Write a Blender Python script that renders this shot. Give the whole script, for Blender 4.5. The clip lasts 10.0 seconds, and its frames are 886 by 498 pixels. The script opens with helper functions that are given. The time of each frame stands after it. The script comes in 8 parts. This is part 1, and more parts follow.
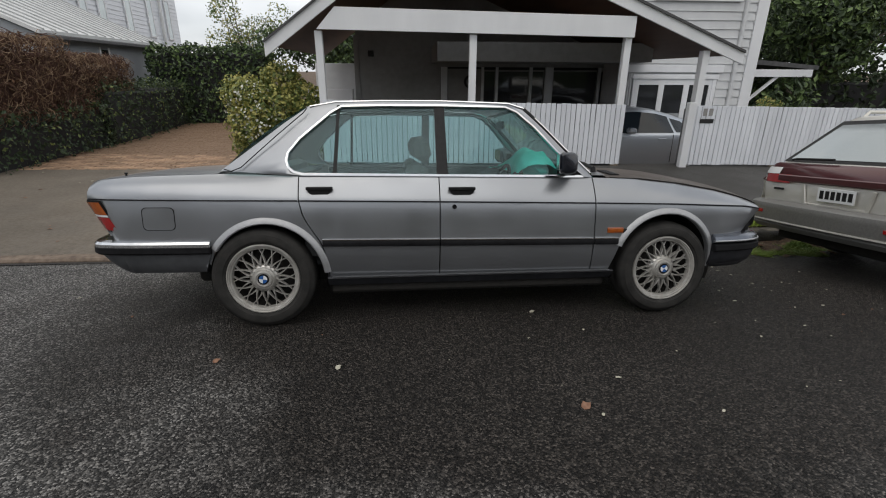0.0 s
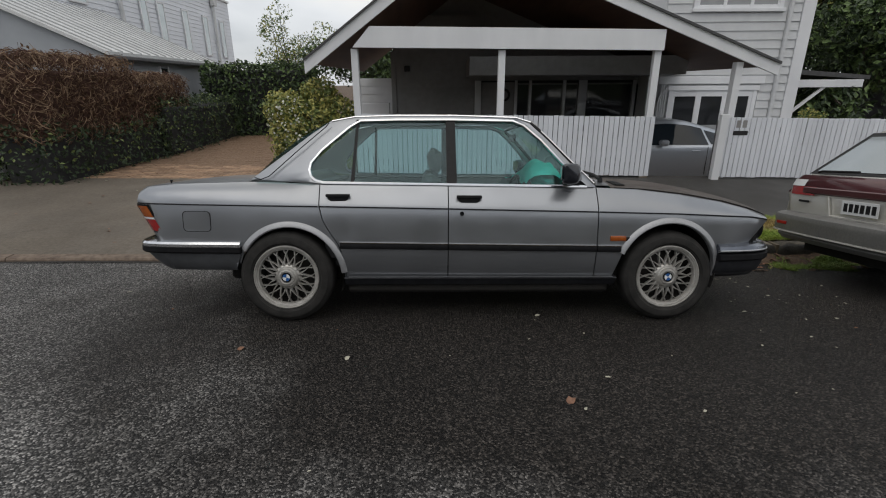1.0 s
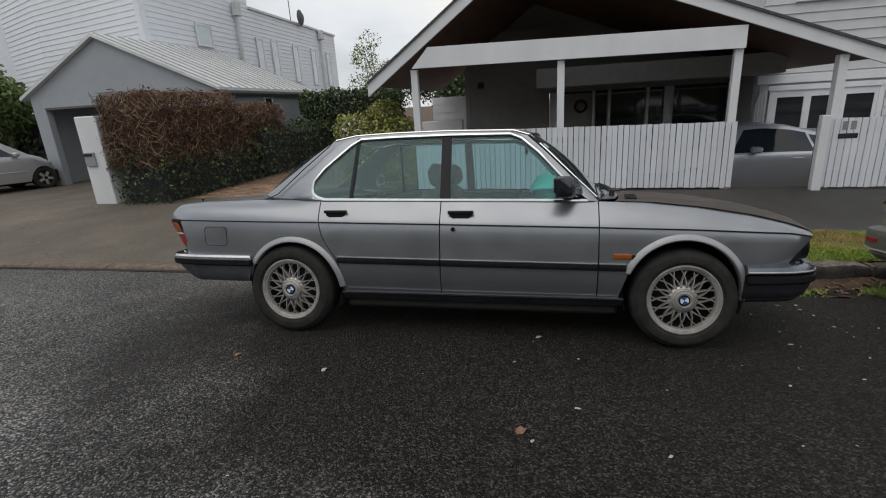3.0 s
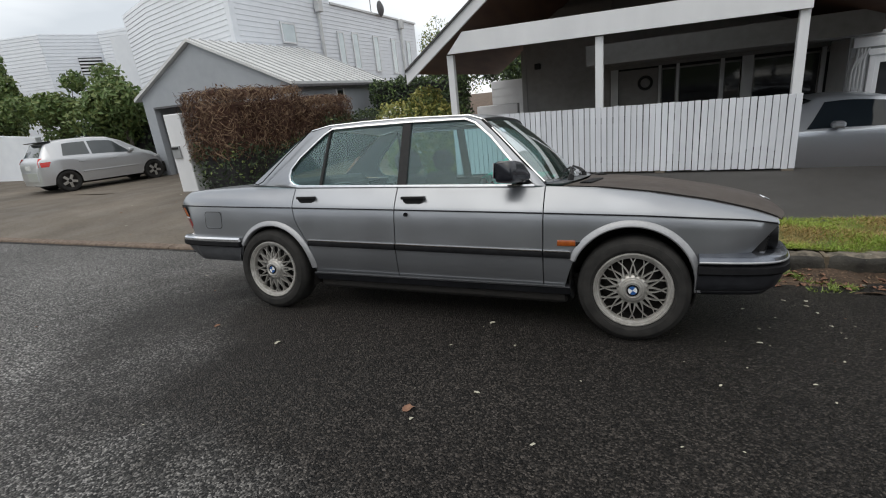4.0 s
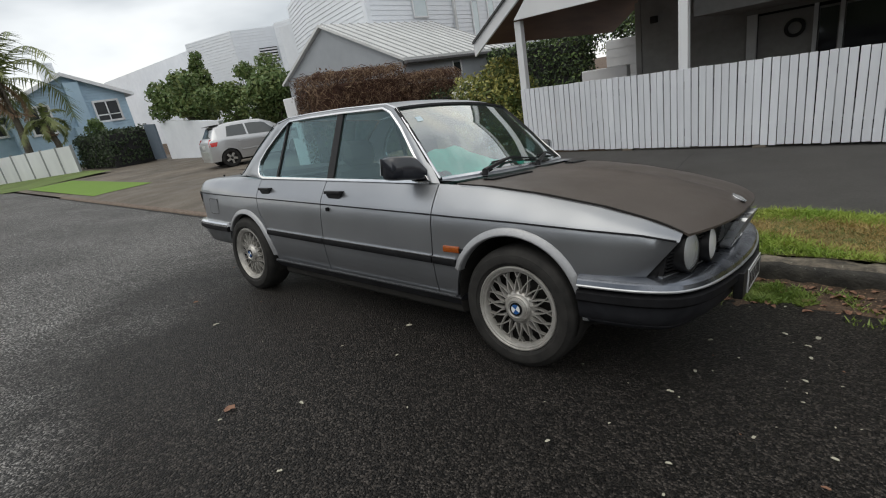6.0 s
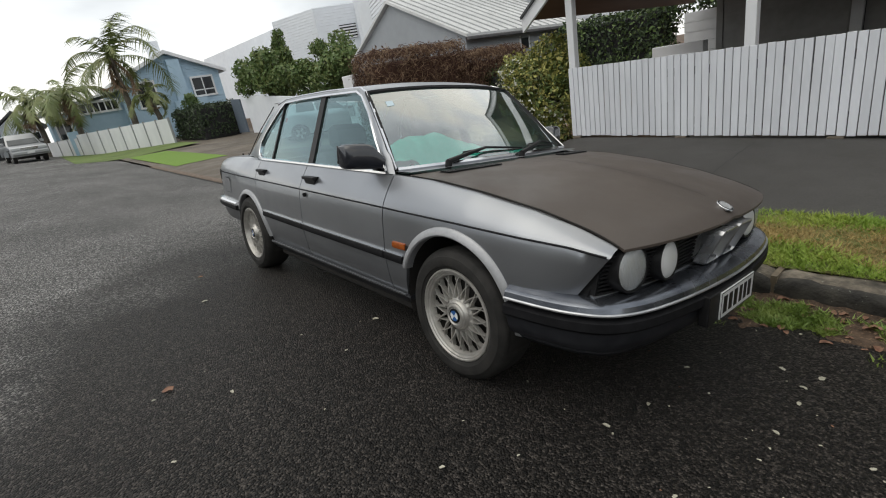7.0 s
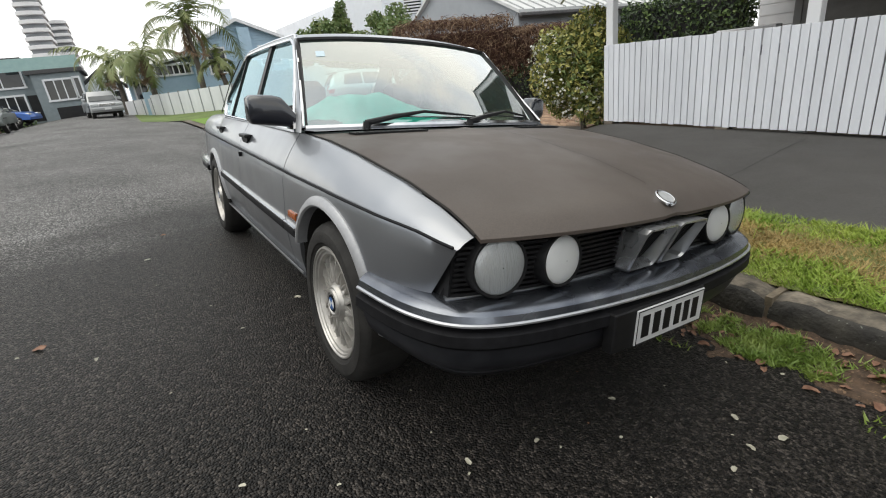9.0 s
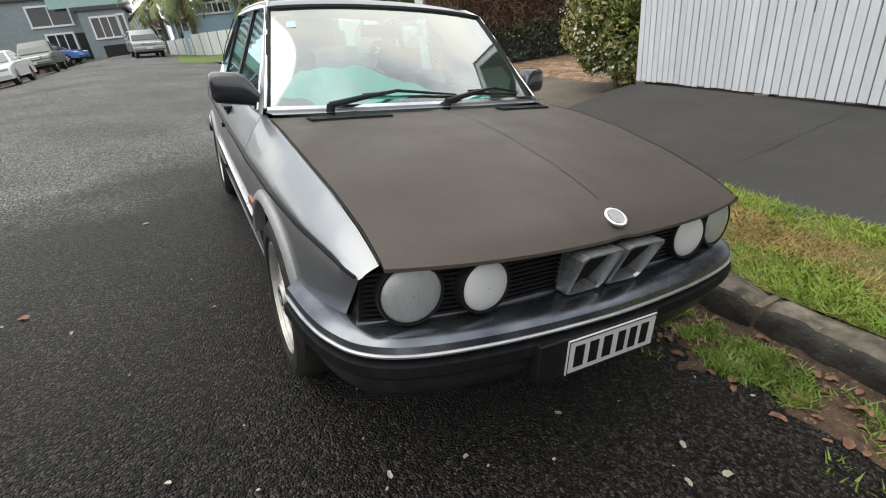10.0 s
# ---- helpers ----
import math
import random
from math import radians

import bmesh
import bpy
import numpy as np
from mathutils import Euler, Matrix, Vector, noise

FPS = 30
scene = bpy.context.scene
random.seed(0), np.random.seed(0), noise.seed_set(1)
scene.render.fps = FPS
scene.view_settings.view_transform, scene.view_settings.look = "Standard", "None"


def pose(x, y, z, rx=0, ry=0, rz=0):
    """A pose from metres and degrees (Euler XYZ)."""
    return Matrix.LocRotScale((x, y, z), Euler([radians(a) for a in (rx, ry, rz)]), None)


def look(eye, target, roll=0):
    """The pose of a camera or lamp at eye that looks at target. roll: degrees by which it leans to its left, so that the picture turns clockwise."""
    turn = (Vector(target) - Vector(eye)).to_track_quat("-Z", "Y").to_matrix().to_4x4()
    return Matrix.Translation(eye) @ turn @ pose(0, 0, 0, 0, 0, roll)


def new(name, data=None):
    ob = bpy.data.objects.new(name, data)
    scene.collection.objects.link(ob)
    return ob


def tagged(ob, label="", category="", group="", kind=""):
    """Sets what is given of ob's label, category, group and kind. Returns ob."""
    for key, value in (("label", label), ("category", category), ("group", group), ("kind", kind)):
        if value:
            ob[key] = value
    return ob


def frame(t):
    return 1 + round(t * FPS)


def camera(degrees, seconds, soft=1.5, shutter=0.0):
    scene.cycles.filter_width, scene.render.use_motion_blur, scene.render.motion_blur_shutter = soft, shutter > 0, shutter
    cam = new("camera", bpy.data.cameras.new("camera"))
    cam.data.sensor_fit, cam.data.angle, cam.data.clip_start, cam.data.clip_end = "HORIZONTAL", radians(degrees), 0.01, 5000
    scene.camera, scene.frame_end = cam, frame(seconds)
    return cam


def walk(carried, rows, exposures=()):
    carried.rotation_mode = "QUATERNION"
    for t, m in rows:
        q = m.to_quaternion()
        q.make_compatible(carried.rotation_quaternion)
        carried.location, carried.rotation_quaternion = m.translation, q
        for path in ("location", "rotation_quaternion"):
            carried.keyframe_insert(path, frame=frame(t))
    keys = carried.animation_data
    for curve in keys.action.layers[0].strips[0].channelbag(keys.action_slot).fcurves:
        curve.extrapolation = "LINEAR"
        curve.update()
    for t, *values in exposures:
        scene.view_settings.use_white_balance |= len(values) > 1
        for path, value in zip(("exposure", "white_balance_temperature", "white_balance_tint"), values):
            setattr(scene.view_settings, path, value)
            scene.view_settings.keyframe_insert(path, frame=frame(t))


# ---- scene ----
cam = camera(86.0, 10.0, soft=1.1)
PATH = [
    (0, (-0.06, -0.007, 1.6), (0.152, 1.856, 0.902), 0.3),
    (0.5, (0.057, -0.157, 1.621), (0.164, 1.722, 0.946), 0.2),
    (1, (0.129, -0.229, 1.626), (0.177, 1.661, 0.973), -0.3),
    (1.5, (0.193, -0.252, 1.62), (0.195, 1.649, 0.998), -0.9),
    (2, (0.257, -0.252, 1.611), (0.196, 1.656, 1.013), -1.6),
    (2.5, (0.469, -0.195, 1.594), (0.281, 1.709, 1.01), -2.6),
    (2.7, (0.607, -0.165, 1.608), (0.351, 1.732, 1.027), -2.9),
    (3.8, (1.579, -0.03, 1.537), (0.904, 1.756, 0.944), -5.5),
    (4, (1.751, 0.032, 1.54), (1.016, 1.791, 0.934), -6.1),
    (4.5, (2.141, 0.212, 1.512), (1.197, 1.861, 0.888), -7.9),
    (5, (2.492, 0.407, 1.517), (1.411, 1.962, 0.873), -8.9),
    (5.2, (2.59, 0.53, 1.49), (1.483, 2.063, 0.838), -8.9),
    (6.3, (3.116, 1.178, 1.445), (1.753, 2.497, 0.809), -10.5),
    (6.5, (3.191, 1.289, 1.424), (1.78, 2.556, 0.787), -10.6),
    (7, (3.311, 1.591, 1.388), (1.819, 2.741, 0.714), -10.0),
    (7.5, (3.423, 1.861, 1.346), (1.863, 2.893, 0.637), -8.9),
    (8, (3.497, 2.105, 1.299), (1.883, 3.044, 0.582), -7.9),
    (8.5, (3.468, 2.25, 1.214), (1.863, 3.213, 0.51), -7.1),
    (9, (3.429, 2.32, 1.153), (1.819, 3.274, 0.448), -7.0),
    (9.5, (3.439, 2.435, 1.191), (1.828, 3.344, 0.431), -7.0),
    (10, (3.469, 2.69, 1.268), (1.845, 3.448, 0.381), -6.8),
]

walk(cam, [(t, look(eye, target, roll)) for t, eye, target, roll in PATH],
     exposures=[(0, 0.15, 6450, 9), (0.6, 0.05, 6450, 9), (1.5, -0.27, 6400, 9), (2.0, -0.31, 6400, 9), (2.5, -0.26, 6400, 9), (4.0, 0.31, 6400, 8), (4.5, 0.41, 6400, 8), (6.5, 0.09, 6500, 7),
                (7.3, 0.42, 6550, 7), (8, 0.62, 6540, 7), (9, 0.72, 6540, 7), (10, 0.80, 6540, 7)])

# world: an overcast, brightly lit cloudy sky
world = bpy.data.worlds.new("world")
scene.world = world
world.use_nodes = True
wn = world.node_tree
wn.nodes.clear()


def wnode(kind, **values):
    n = wn.nodes.new(kind)
    for key, value in values.items():
        n.inputs[key].default_value = value
    return n


SUN_EL, SUN_AZ = radians(62), radians(205)
sky = wn.nodes.new("ShaderNodeTexSky")
sky.sky_type, sky.sun_disc, sky.sun_elevation, sky.sun_rotation = "NISHITA", False, SUN_EL, SUN_AZ
tc = wn.nodes.new("ShaderNodeTexCoord")
squash = wnode("ShaderNodeMapping", Scale=(1.0, 1.0, 2.2), Location=(2.3, 0.6, 0.0))
cloud = wnode("ShaderNodeTexNoise", Scale=1.7, Detail=5.0, Roughness=0.48, Distortion=0.25)
cover = wn.nodes.new("ShaderNodeValToRGB")
cover.color_ramp.elements[0].position, cover.color_ramp.elements[0].color = 0.37, (0.60, 0.62, 0.65, 1)
cover.color_ramp.elements[1].position, cover.color_ramp.elements[1].color = 0.63, (1.20, 1.14, 1.04, 1)
extra = cover.color_ramp.elements.new(0.5)
extra.color = (0.95, 0.955, 0.97, 1)
bg_sky, bg_cloud = wnode("ShaderNodeBackground", Strength=0.10), wnode("ShaderNodeBackground", Strength=1.0)
mixs = wnode("ShaderNodeMixShader", Fac=0.88)
wout = wn.nodes.new("ShaderNodeOutputWorld")
wn.links.new(tc.outputs["Generated"], squash.inputs["Vector"])
wn.links.new(squash.outputs["Vector"], cloud.inputs["Vector"])
wn.links.new(cloud.outputs["Fac"], cover.inputs["Fac"])
wn.links.new(cover.outputs["Color"], bg_cloud.inputs["Color"])
wn.links.new(sky.outputs["Color"], bg_sky.inputs["Color"])
wn.links.new(bg_sky.outputs[0], mixs.inputs[1])
wn.links.new(bg_cloud.outputs[0], mixs.inputs[2])
wn.links.new(mixs.outputs[0], wout.inputs["Surface"])

sun = new("sun", bpy.data.lights.new("sun", "SUN"))
sun.data.energy, sun.data.angle, sun.data.color = 0.6, radians(55), (1.0, 0.95, 0.88)
sun.matrix_world = look((-9, -15.5, 40), (0, 4, 0))

# ---- materials ----
def mk(name, a, b=None, rough=0.6, rough2=None, scale=6.0, detail=5.0, metal=0.0, bump=0.0, bscale=60.0,
       spec=0.5, coat=0.0, big=0.0, bigscale=0.4, stretch=(1, 1, 1), rand=0.0, speck=None):
    """A node material: two colours in grain, a slower change over it (big), fine relief, and a change from object to object (rand)."""
    m = bpy.data.materials.new(name)
    m.use_nodes = True
    nt = m.node_tree
    bs = nt.nodes["Principled BSDF"]
    bs.inputs["Metallic"].default_value = metal
    bs.inputs["Specular IOR Level"].default_value = spec
    bs.inputs["Coat Weight"].default_value = coat
    bs.inputs["Coat Roughness"].default_value = 0.06
    b = b or tuple(v * 0.8 for v in a)
    geo = nt.nodes.new("ShaderNodeNewGeometry")
    mp = nt.nodes.new("ShaderNodeMapping")
    mp.inputs["Scale"].default_value = stretch
    nt.links.new(geo.outputs["Position"], mp.inputs["Vector"])

    def noise_node(sc, de):
        n = nt.nodes.new("ShaderNodeTexNoise")
        n.inputs["Scale"].default_value, n.inputs["Detail"].default_value = sc, de
        nt.links.new(mp.outputs["Vector"], n.inputs["Vector"])
        return n

    def mix(kind, fac, x, y):
        n = nt.nodes.new("ShaderNodeMix")
        n.data_type, n.blend_type = "RGBA", kind
        for socket, value in ((n.inputs[0], fac), (n.inputs[6], x), (n.inputs[7], y)):
            if isinstance(value, (int, float, tuple)):
                socket.default_value = value if not isinstance(value, tuple) else (*value, 1)[:4]
            else:
                nt.links.new(value, socket)
        return n.outputs[2]

    def ramp(src, lo, hi):
        n = nt.nodes.new("ShaderNodeMapRange")
        n.inputs[1].default_value, n.inputs[2].default_value = lo, hi
        nt.links.new(src, n.inputs[0])
        return n.outputs[0]

    g = noise_node(scale, detail)
    col = mix("MIX", ramp(g.outputs["Fac"], 0.32, 0.68), a, b)
    if big:
        w = noise_node(bigscale, 3.0)
        shade = nt.nodes.new("ShaderNodeMapRange")
        shade.inputs[1].default_value, shade.inputs[2].default_value = 0.3, 0.7
        shade.inputs[3].default_value, shade.inputs[4].default_value = 1 - big, 1 + big
        nt.links.new(w.outputs["Fac"], shade.inputs[0])
        grey = nt.nodes.new("ShaderNodeCombineColor")
        for i in range(3):
            nt.links.new(shade.outputs[0], grey.inputs[i])
        col = mix("MULTIPLY", 1.0, col, grey.outputs[0])
    if speck:
        sp = noise_node(speck[1], 1.0)
        col = mix("MIX", ramp(sp.outputs["Fac"], speck[2], speck[2] + 0.06), col, speck[0])
    if rand:
        info = nt.nodes.new("ShaderNodeObjectInfo")
        shade = nt.nodes.new("ShaderNodeMapRange")
        shade.inputs[3].default_value, shade.inputs[4].default_value = 1 - rand, 1 + rand
        nt.links.new(info.outputs["Random"], shade.inputs[0])
        grey = nt.nodes.new("ShaderNodeCombineColor")
        for i in range(3):
            nt.links.new(shade.outputs[0], grey.inputs[i])
        col = mix("MULTIPLY", 1.0, col, grey.outputs[0])
    nt.links.new(col, bs.inputs["Base Color"])
    if rough2 is None:
        bs.inputs["Roughness"].default_value = rough
    else:
        r = noise_node(bigscale * 3, 4.0)
        mr = nt.nodes.new("ShaderNodeMapRange")
        mr.inputs[1].default_value, mr.inputs[2].default_value = 0.35, 0.65
        mr.inputs[3].default_value, mr.inputs[4].default_value = rough, rough2
        nt.links.new(r.outputs["Fac"], mr.inputs[0])
        nt.links.new(mr.outputs[0], bs.inputs["Roughness"])
    if bump:
        bn = noise_node(bscale, 4.0)
        bp = nt.nodes.new("ShaderNodeBump")
        bp.inputs["Strength"].default_value, bp.inputs["Distance"].default_value = bump, 0.01
        nt.links.new(bn.outputs["Fac"], bp.inputs["Height"])
        nt.links.new(bp.outputs["Normal"], bs.inputs["Normal"])
    return m


def glass_mat(name, tint, rough=0.0, alpha=0.25, dust_haze=0.0):
    """Thin window glass: clear with a tint, and a sheen that grows at glancing angles."""
    m = bpy.data.materials.new(name)
    m.use_nodes = True
    nt = m.node_tree
    nt.nodes.clear()
    tr = nt.nodes.new("ShaderNodeBsdfTransparent")
    tr.inputs[0].default_value = (*tint, 1)
    gl = nt.nodes.new("ShaderNodeBsdfGlossy")
    gl.inputs["Roughness"].default_value = rough
    gl.inputs["Color"].default_value = (0.64, 0.82, 0.88, 1) if alpha < 0.2 else (0.97, 0.99, 1.0, 1)
    lw = nt.nodes.new("ShaderNodeLayerWeight")
    lw.inputs["Blend"].default_value = 0.5
    fr = nt.nodes.new("ShaderNodeMath")
    fr.operation = "POWER"
    fr.inputs[1].default_value = 2.6
    nt.links.new(lw.outputs["Facing"], fr.inputs[0])
    mp = nt.nodes.new("ShaderNodeMath")
    mp.operation = "MULTIPLY_ADD"
    mp.inputs[1].default_value, mp.inputs[2].default_value = 0.9, alpha
    mp.use_clamp = True
    mx = nt.nodes.new("ShaderNodeMixShader")
    out = nt.nodes.new("ShaderNodeOutputMaterial")
    nt.links.new(fr.outputs[0], mp.inputs[0])
    nt.links.new(mp.outputs[0], mx.inputs[0])
    nt.links.new(tr.outputs[0], mx.inputs[1])
    nt.links.new(gl.outputs[0], mx.inputs[2])
    if dust_haze:
        # a thin uneven film: dust, with the green haze of reflections painted in
        film = nt.nodes.new("ShaderNodeBsdfDiffuse")
        film.inputs[0].default_value = (0.42, 0.58, 0.52, 1)
        spots = nt.nodes.new("ShaderNodeTexNoise")
        spots.inputs["Scale"].default_value, spots.inputs["Detail"].default_value = 5.0, 6.0
        geo = nt.nodes.new("ShaderNodeNewGeometry")
        amount = nt.nodes.new("ShaderNodeMapRange")
        amount.inputs[1].default_value, amount.inputs[2].default_value = 0.3, 0.7
        amount.inputs[3].default_value, amount.inputs[4].default_value = dust_haze * 0.6, dust_haze * 1.4
        over = nt.nodes.new("ShaderNodeMixShader")
        nt.links.new(geo.outputs["Position"], spots.inputs["Vector"])
        nt.links.new(spots.outputs["Fac"], amount.inputs[0])
        nt.links.new(amount.outputs[0], over.inputs[0])
        nt.links.new(mx.outputs[0], over.inputs[1])
        nt.links.new(film.outputs[0], over.inputs[2])
        mx = over
    nt.links.new(mx.outputs[0], out.inputs[0])
    return m


def asphalt_mat():
    """Coarse chip seal: single stones of differing grey in dark binder, with a brown-black oval where water stands and
    the car's shade is painted in.
    """
    m = bpy.data.materials.new("asphalt")
    m.use_nodes = True
    nt = m.node_tree
    bs = nt.nodes["Principled BSDF"]
    bs.inputs["Specular IOR Level"].default_value = 0.26
    geo = nt.nodes.new("ShaderNodeNewGeometry")

    def node(kind, **vals):
        n = nt.nodes.new(kind)
        for k, v in vals.items():
            n.inputs[k].default_value = v
        return n

    def link(a, b):
        nt.links.new(a, b)

    chips = node("ShaderNodeTexVoronoi", Scale=118.0)
    sep = nt.nodes.new("ShaderNodeSeparateColor")
    ramp = nt.nodes.new("ShaderNodeValToRGB")
    for e, (p, c) in zip((ramp.color_ramp.elements[0], ramp.color_ramp.elements[1]), ((0.0, (0.011, 0.011, 0.0115, 1)), (1.0, (0.20, 0.195, 0.187, 1)))):
        e.position, e.color = p, c
    for p, c in ((0.32, (0.019, 0.0188, 0.0184, 1)), (0.60, (0.043, 0.042, 0.0405, 1)), (0.84, (0.098, 0.095, 0.091, 1))):
        ramp.color_ramp.elements.new(p).color = c
    link(geo.outputs["Position"], chips.inputs["Vector"])
    link(chips.outputs["Color"], sep.inputs[0])
    link(sep.outputs[0], ramp.inputs[0])
    worn = node("ShaderNodeTexNoise", Scale=0.55, Detail=5.0, Roughness=0.6)
    link(geo.outputs["Position"], worn.inputs["Vector"])
    wr = node("ShaderNodeMapRange", **{"From Min": 0.3, "From Max": 0.7, "To Min": 0.75, "To Max": 1.4})
    link(worn.outputs["Fac"], wr.inputs[0])
    # the wet area with the car's shade painted in: an uneven oval in plan
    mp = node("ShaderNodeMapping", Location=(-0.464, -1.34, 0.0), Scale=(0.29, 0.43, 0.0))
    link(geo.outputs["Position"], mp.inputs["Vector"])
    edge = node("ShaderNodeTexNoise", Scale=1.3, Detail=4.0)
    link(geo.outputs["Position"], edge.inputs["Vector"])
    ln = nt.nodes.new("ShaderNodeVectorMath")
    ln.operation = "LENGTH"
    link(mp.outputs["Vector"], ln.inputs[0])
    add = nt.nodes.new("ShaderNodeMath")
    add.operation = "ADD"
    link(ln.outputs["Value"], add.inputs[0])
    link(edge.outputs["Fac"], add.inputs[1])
    damp_shade = node("ShaderNodeMapRange", **{"From Min": 1.30, "From Max": 1.85, "To Min": 1.0, "To Max": 0.0})
    damp_shade.interpolation_type = "SMOOTHSTEP"
    link(add.outputs[0], damp_shade.inputs[0])
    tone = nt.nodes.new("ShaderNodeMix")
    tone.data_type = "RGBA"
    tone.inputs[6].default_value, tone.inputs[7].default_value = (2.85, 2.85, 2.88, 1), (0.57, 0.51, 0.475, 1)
    link(damp_shade.outputs[0], tone.inputs[0])
    m1, m2 = nt.nodes.new("ShaderNodeMix"), nt.nodes.new("ShaderNodeMix")
    for mm in (m1, m2):
        mm.data_type, mm.blend_type = "RGBA", "MULTIPLY"
        mm.inputs[0].default_value = 1.0
    link(ramp.outputs[0], m1.inputs[6])
    link(tone.outputs[2], m1.inputs[7])
    cc = nt.nodes.new("ShaderNodeCombineColor")
    for i in range(3):
        link(wr.outputs[0], cc.inputs[i])
    link(m1.outputs[2], m2.inputs[6])
    link(cc.outputs[0], m2.inputs[7])
    link(m2.outputs[2], bs.inputs["Base Color"])
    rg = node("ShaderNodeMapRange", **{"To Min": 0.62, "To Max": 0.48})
    link(damp_shade.outputs[0], rg.inputs[0])
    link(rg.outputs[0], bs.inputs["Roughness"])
    bp = node("ShaderNodeBump", Strength=1.0, Distance=0.019)
    inv = nt.nodes.new("ShaderNodeMath")
    inv.operation = "SUBTRACT"
    inv.inputs[0].default_value = 1.0
    link(chips.outputs["Distance"], inv.inputs[1])
    link(inv.outputs[0], bp.inputs["Height"])
    link(bp.outputs["Normal"], bs.inputs["Normal"])
    return m


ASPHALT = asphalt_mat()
PATHWAY = mk("pathway", (0.040, 0.038, 0.036), (0.062, 0.059, 0.055), rough=0.6, rough2=0.85, scale=70, bump=0.4, bscale=150, big=0.18, bigscale=0.5)
CONCRETE = mk("concrete", (0.100, 0.083, 0.064), (0.142, 0.120, 0.096), rough=0.65, rough2=0.9, scale=25, bump=0.3, bscale=120, big=0.3, bigscale=0.5)
KERB = mk("kerb_stone", (0.065, 0.058, 0.047), (0.21, 0.18, 0.14), rough=0.9, scale=18, bump=1.0, bscale=35, big=0.35, bigscale=2.5, rand=0.25, speck=((0.27, 0.265, 0.22), 46, 0.71))
SOIL = mk("soil", (0.055, 0.036, 0.024), (0.12, 0.078, 0.05), rough=0.95, scale=34, bump=1.0, bscale=70, big=0.35, bigscale=4.0, speck=((0.20, 0.13, 0.08), 60, 0.62))
LAWN = mk("lawn", (0.095, 0.15, 0.030), (0.17, 0.135, 0.05), rough=0.9, scale=6, bump=0.6, bscale=150, big=0.25, bigscale=0.8)
BRICK = mk("paver", (0.22, 0.13, 0.08), (0.35, 0.235, 0.15), rough=0.8, scale=18, bump=0.5, bscale=80, rand=0.35)
MORTAR = mk("joint_sand", (0.10, 0.08, 0.06), (0.14, 0.115, 0.09), rough=0.95, scale=30)
WHITE = mk("white_paint", (0.76, 0.77, 0.79), (0.70, 0.71, 0.735), rough=0.55, scale=3, bump=0.06, bscale=40, big=0.06, bigscale=1.2, stretch=(1, 1, 0.3))
FENCE = mk("fence_paint", (0.73, 0.75, 0.80), (0.66, 0.68, 0.73), rough=0.6, scale=9, bump=0.15, bscale=60, big=0.08, bigscale=1.1, stretch=(1, 1, 0.2), rand=0.05)
# dark grey fittings, and timber behind boards with the gaps' shade in its colour
DARKGAP = mk("shade_and_grey_fittings", (0.09, 0.09, 0.095), (0.13, 0.13, 0.135), rough=0.8, scale=10)
BOARD = mk("pale_weatherboard", (0.60, 0.61, 0.62), (0.55, 0.56, 0.575), rough=0.6, scale=5, big=0.05, bigscale=0.7, rand=0.03)
GREYWALL = mk("grey_wall_lining", (0.24, 0.235, 0.23), (0.28, 0.275, 0.27), rough=0.75, scale=8, big=0.1, bigscale=0.8, rand=0.04)
TIMBER = mk("brown_stained_timber", (0.10, 0.050, 0.032), (0.15, 0.08, 0.05), rough=0.6, scale=6, stretch=(1, 0.15, 1), rand=0.2)
SLATE = mk("dark_roofing", (0.05, 0.05, 0.052), (0.08, 0.08, 0.082), rough=0.7, scale=12)
RENDER_GREY = mk("grey_render", (0.34, 0.362, 0.395), (0.365, 0.388, 0.42), rough=0.85, scale=4, bump=0.15, bscale=60, big=0.07, bigscale=0.4)
ROOFMETAL = mk("pale_roof_metal", (0.56, 0.57, 0.575), (0.64, 0.65, 0.655), rough=0.5, scale=3, metal=0.1, big=0.08, bigscale=0.6)
FARWHITE = mk("white_cladding", (0.78, 0.81, 0.86), (0.74, 0.77, 0.82), rough=0.6, scale=3, big=0.04, bigscale=0.3)
STUCCO = mk("white_render", (0.82, 0.85, 0.90), (0.76, 0.79, 0.85), rough=0.8, scale=2, bump=0.1, bscale=30, big=0.06, bigscale=0.3)
BLUE = mk("blue_weatherboard", (0.40, 0.54, 0.66), (0.36, 0.50, 0.62), rough=0.65, scale=4, big=0.05, bigscale=0.5)
# seams toned darker than the pans, their shadow lines put into the colour
ROOFSEAM = mk("shade_dark_roof_seam", (0.33, 0.34, 0.345), (0.38, 0.39, 0.395), rough=0.6, scale=4)
TEAL = mk("grey_green_cladding", (0.21, 0.25, 0.265), (0.25, 0.29, 0.305), rough=0.7, scale=4, big=0.08, bigscale=0.4)
# near-black: real black parts, and the shade inside openings, rooms and hedge cores
DARK = mk("near_black_and_shade", (0.015, 0.015, 0.016), (0.022, 0.022, 0.023), rough=0.8, scale=5)
WINGLASS = mk("house_window_glass", (0.02, 0.022, 0.025), (0.03, 0.032, 0.035), rough=0.05, scale=2, spec=0.6)
BLIND = mk("window_blind", (0.33, 0.34, 0.35), (0.28, 0.29, 0.30), rough=0.7, scale=4)
KERBFACE = mk("dark_kerb_face", (0.018, 0.017, 0.015), (0.060, 0.055, 0.046), rough=0.75, scale=9, bump=0.8, bscale=45, speck=((0.17, 0.18, 0.15), 50, 0.73))
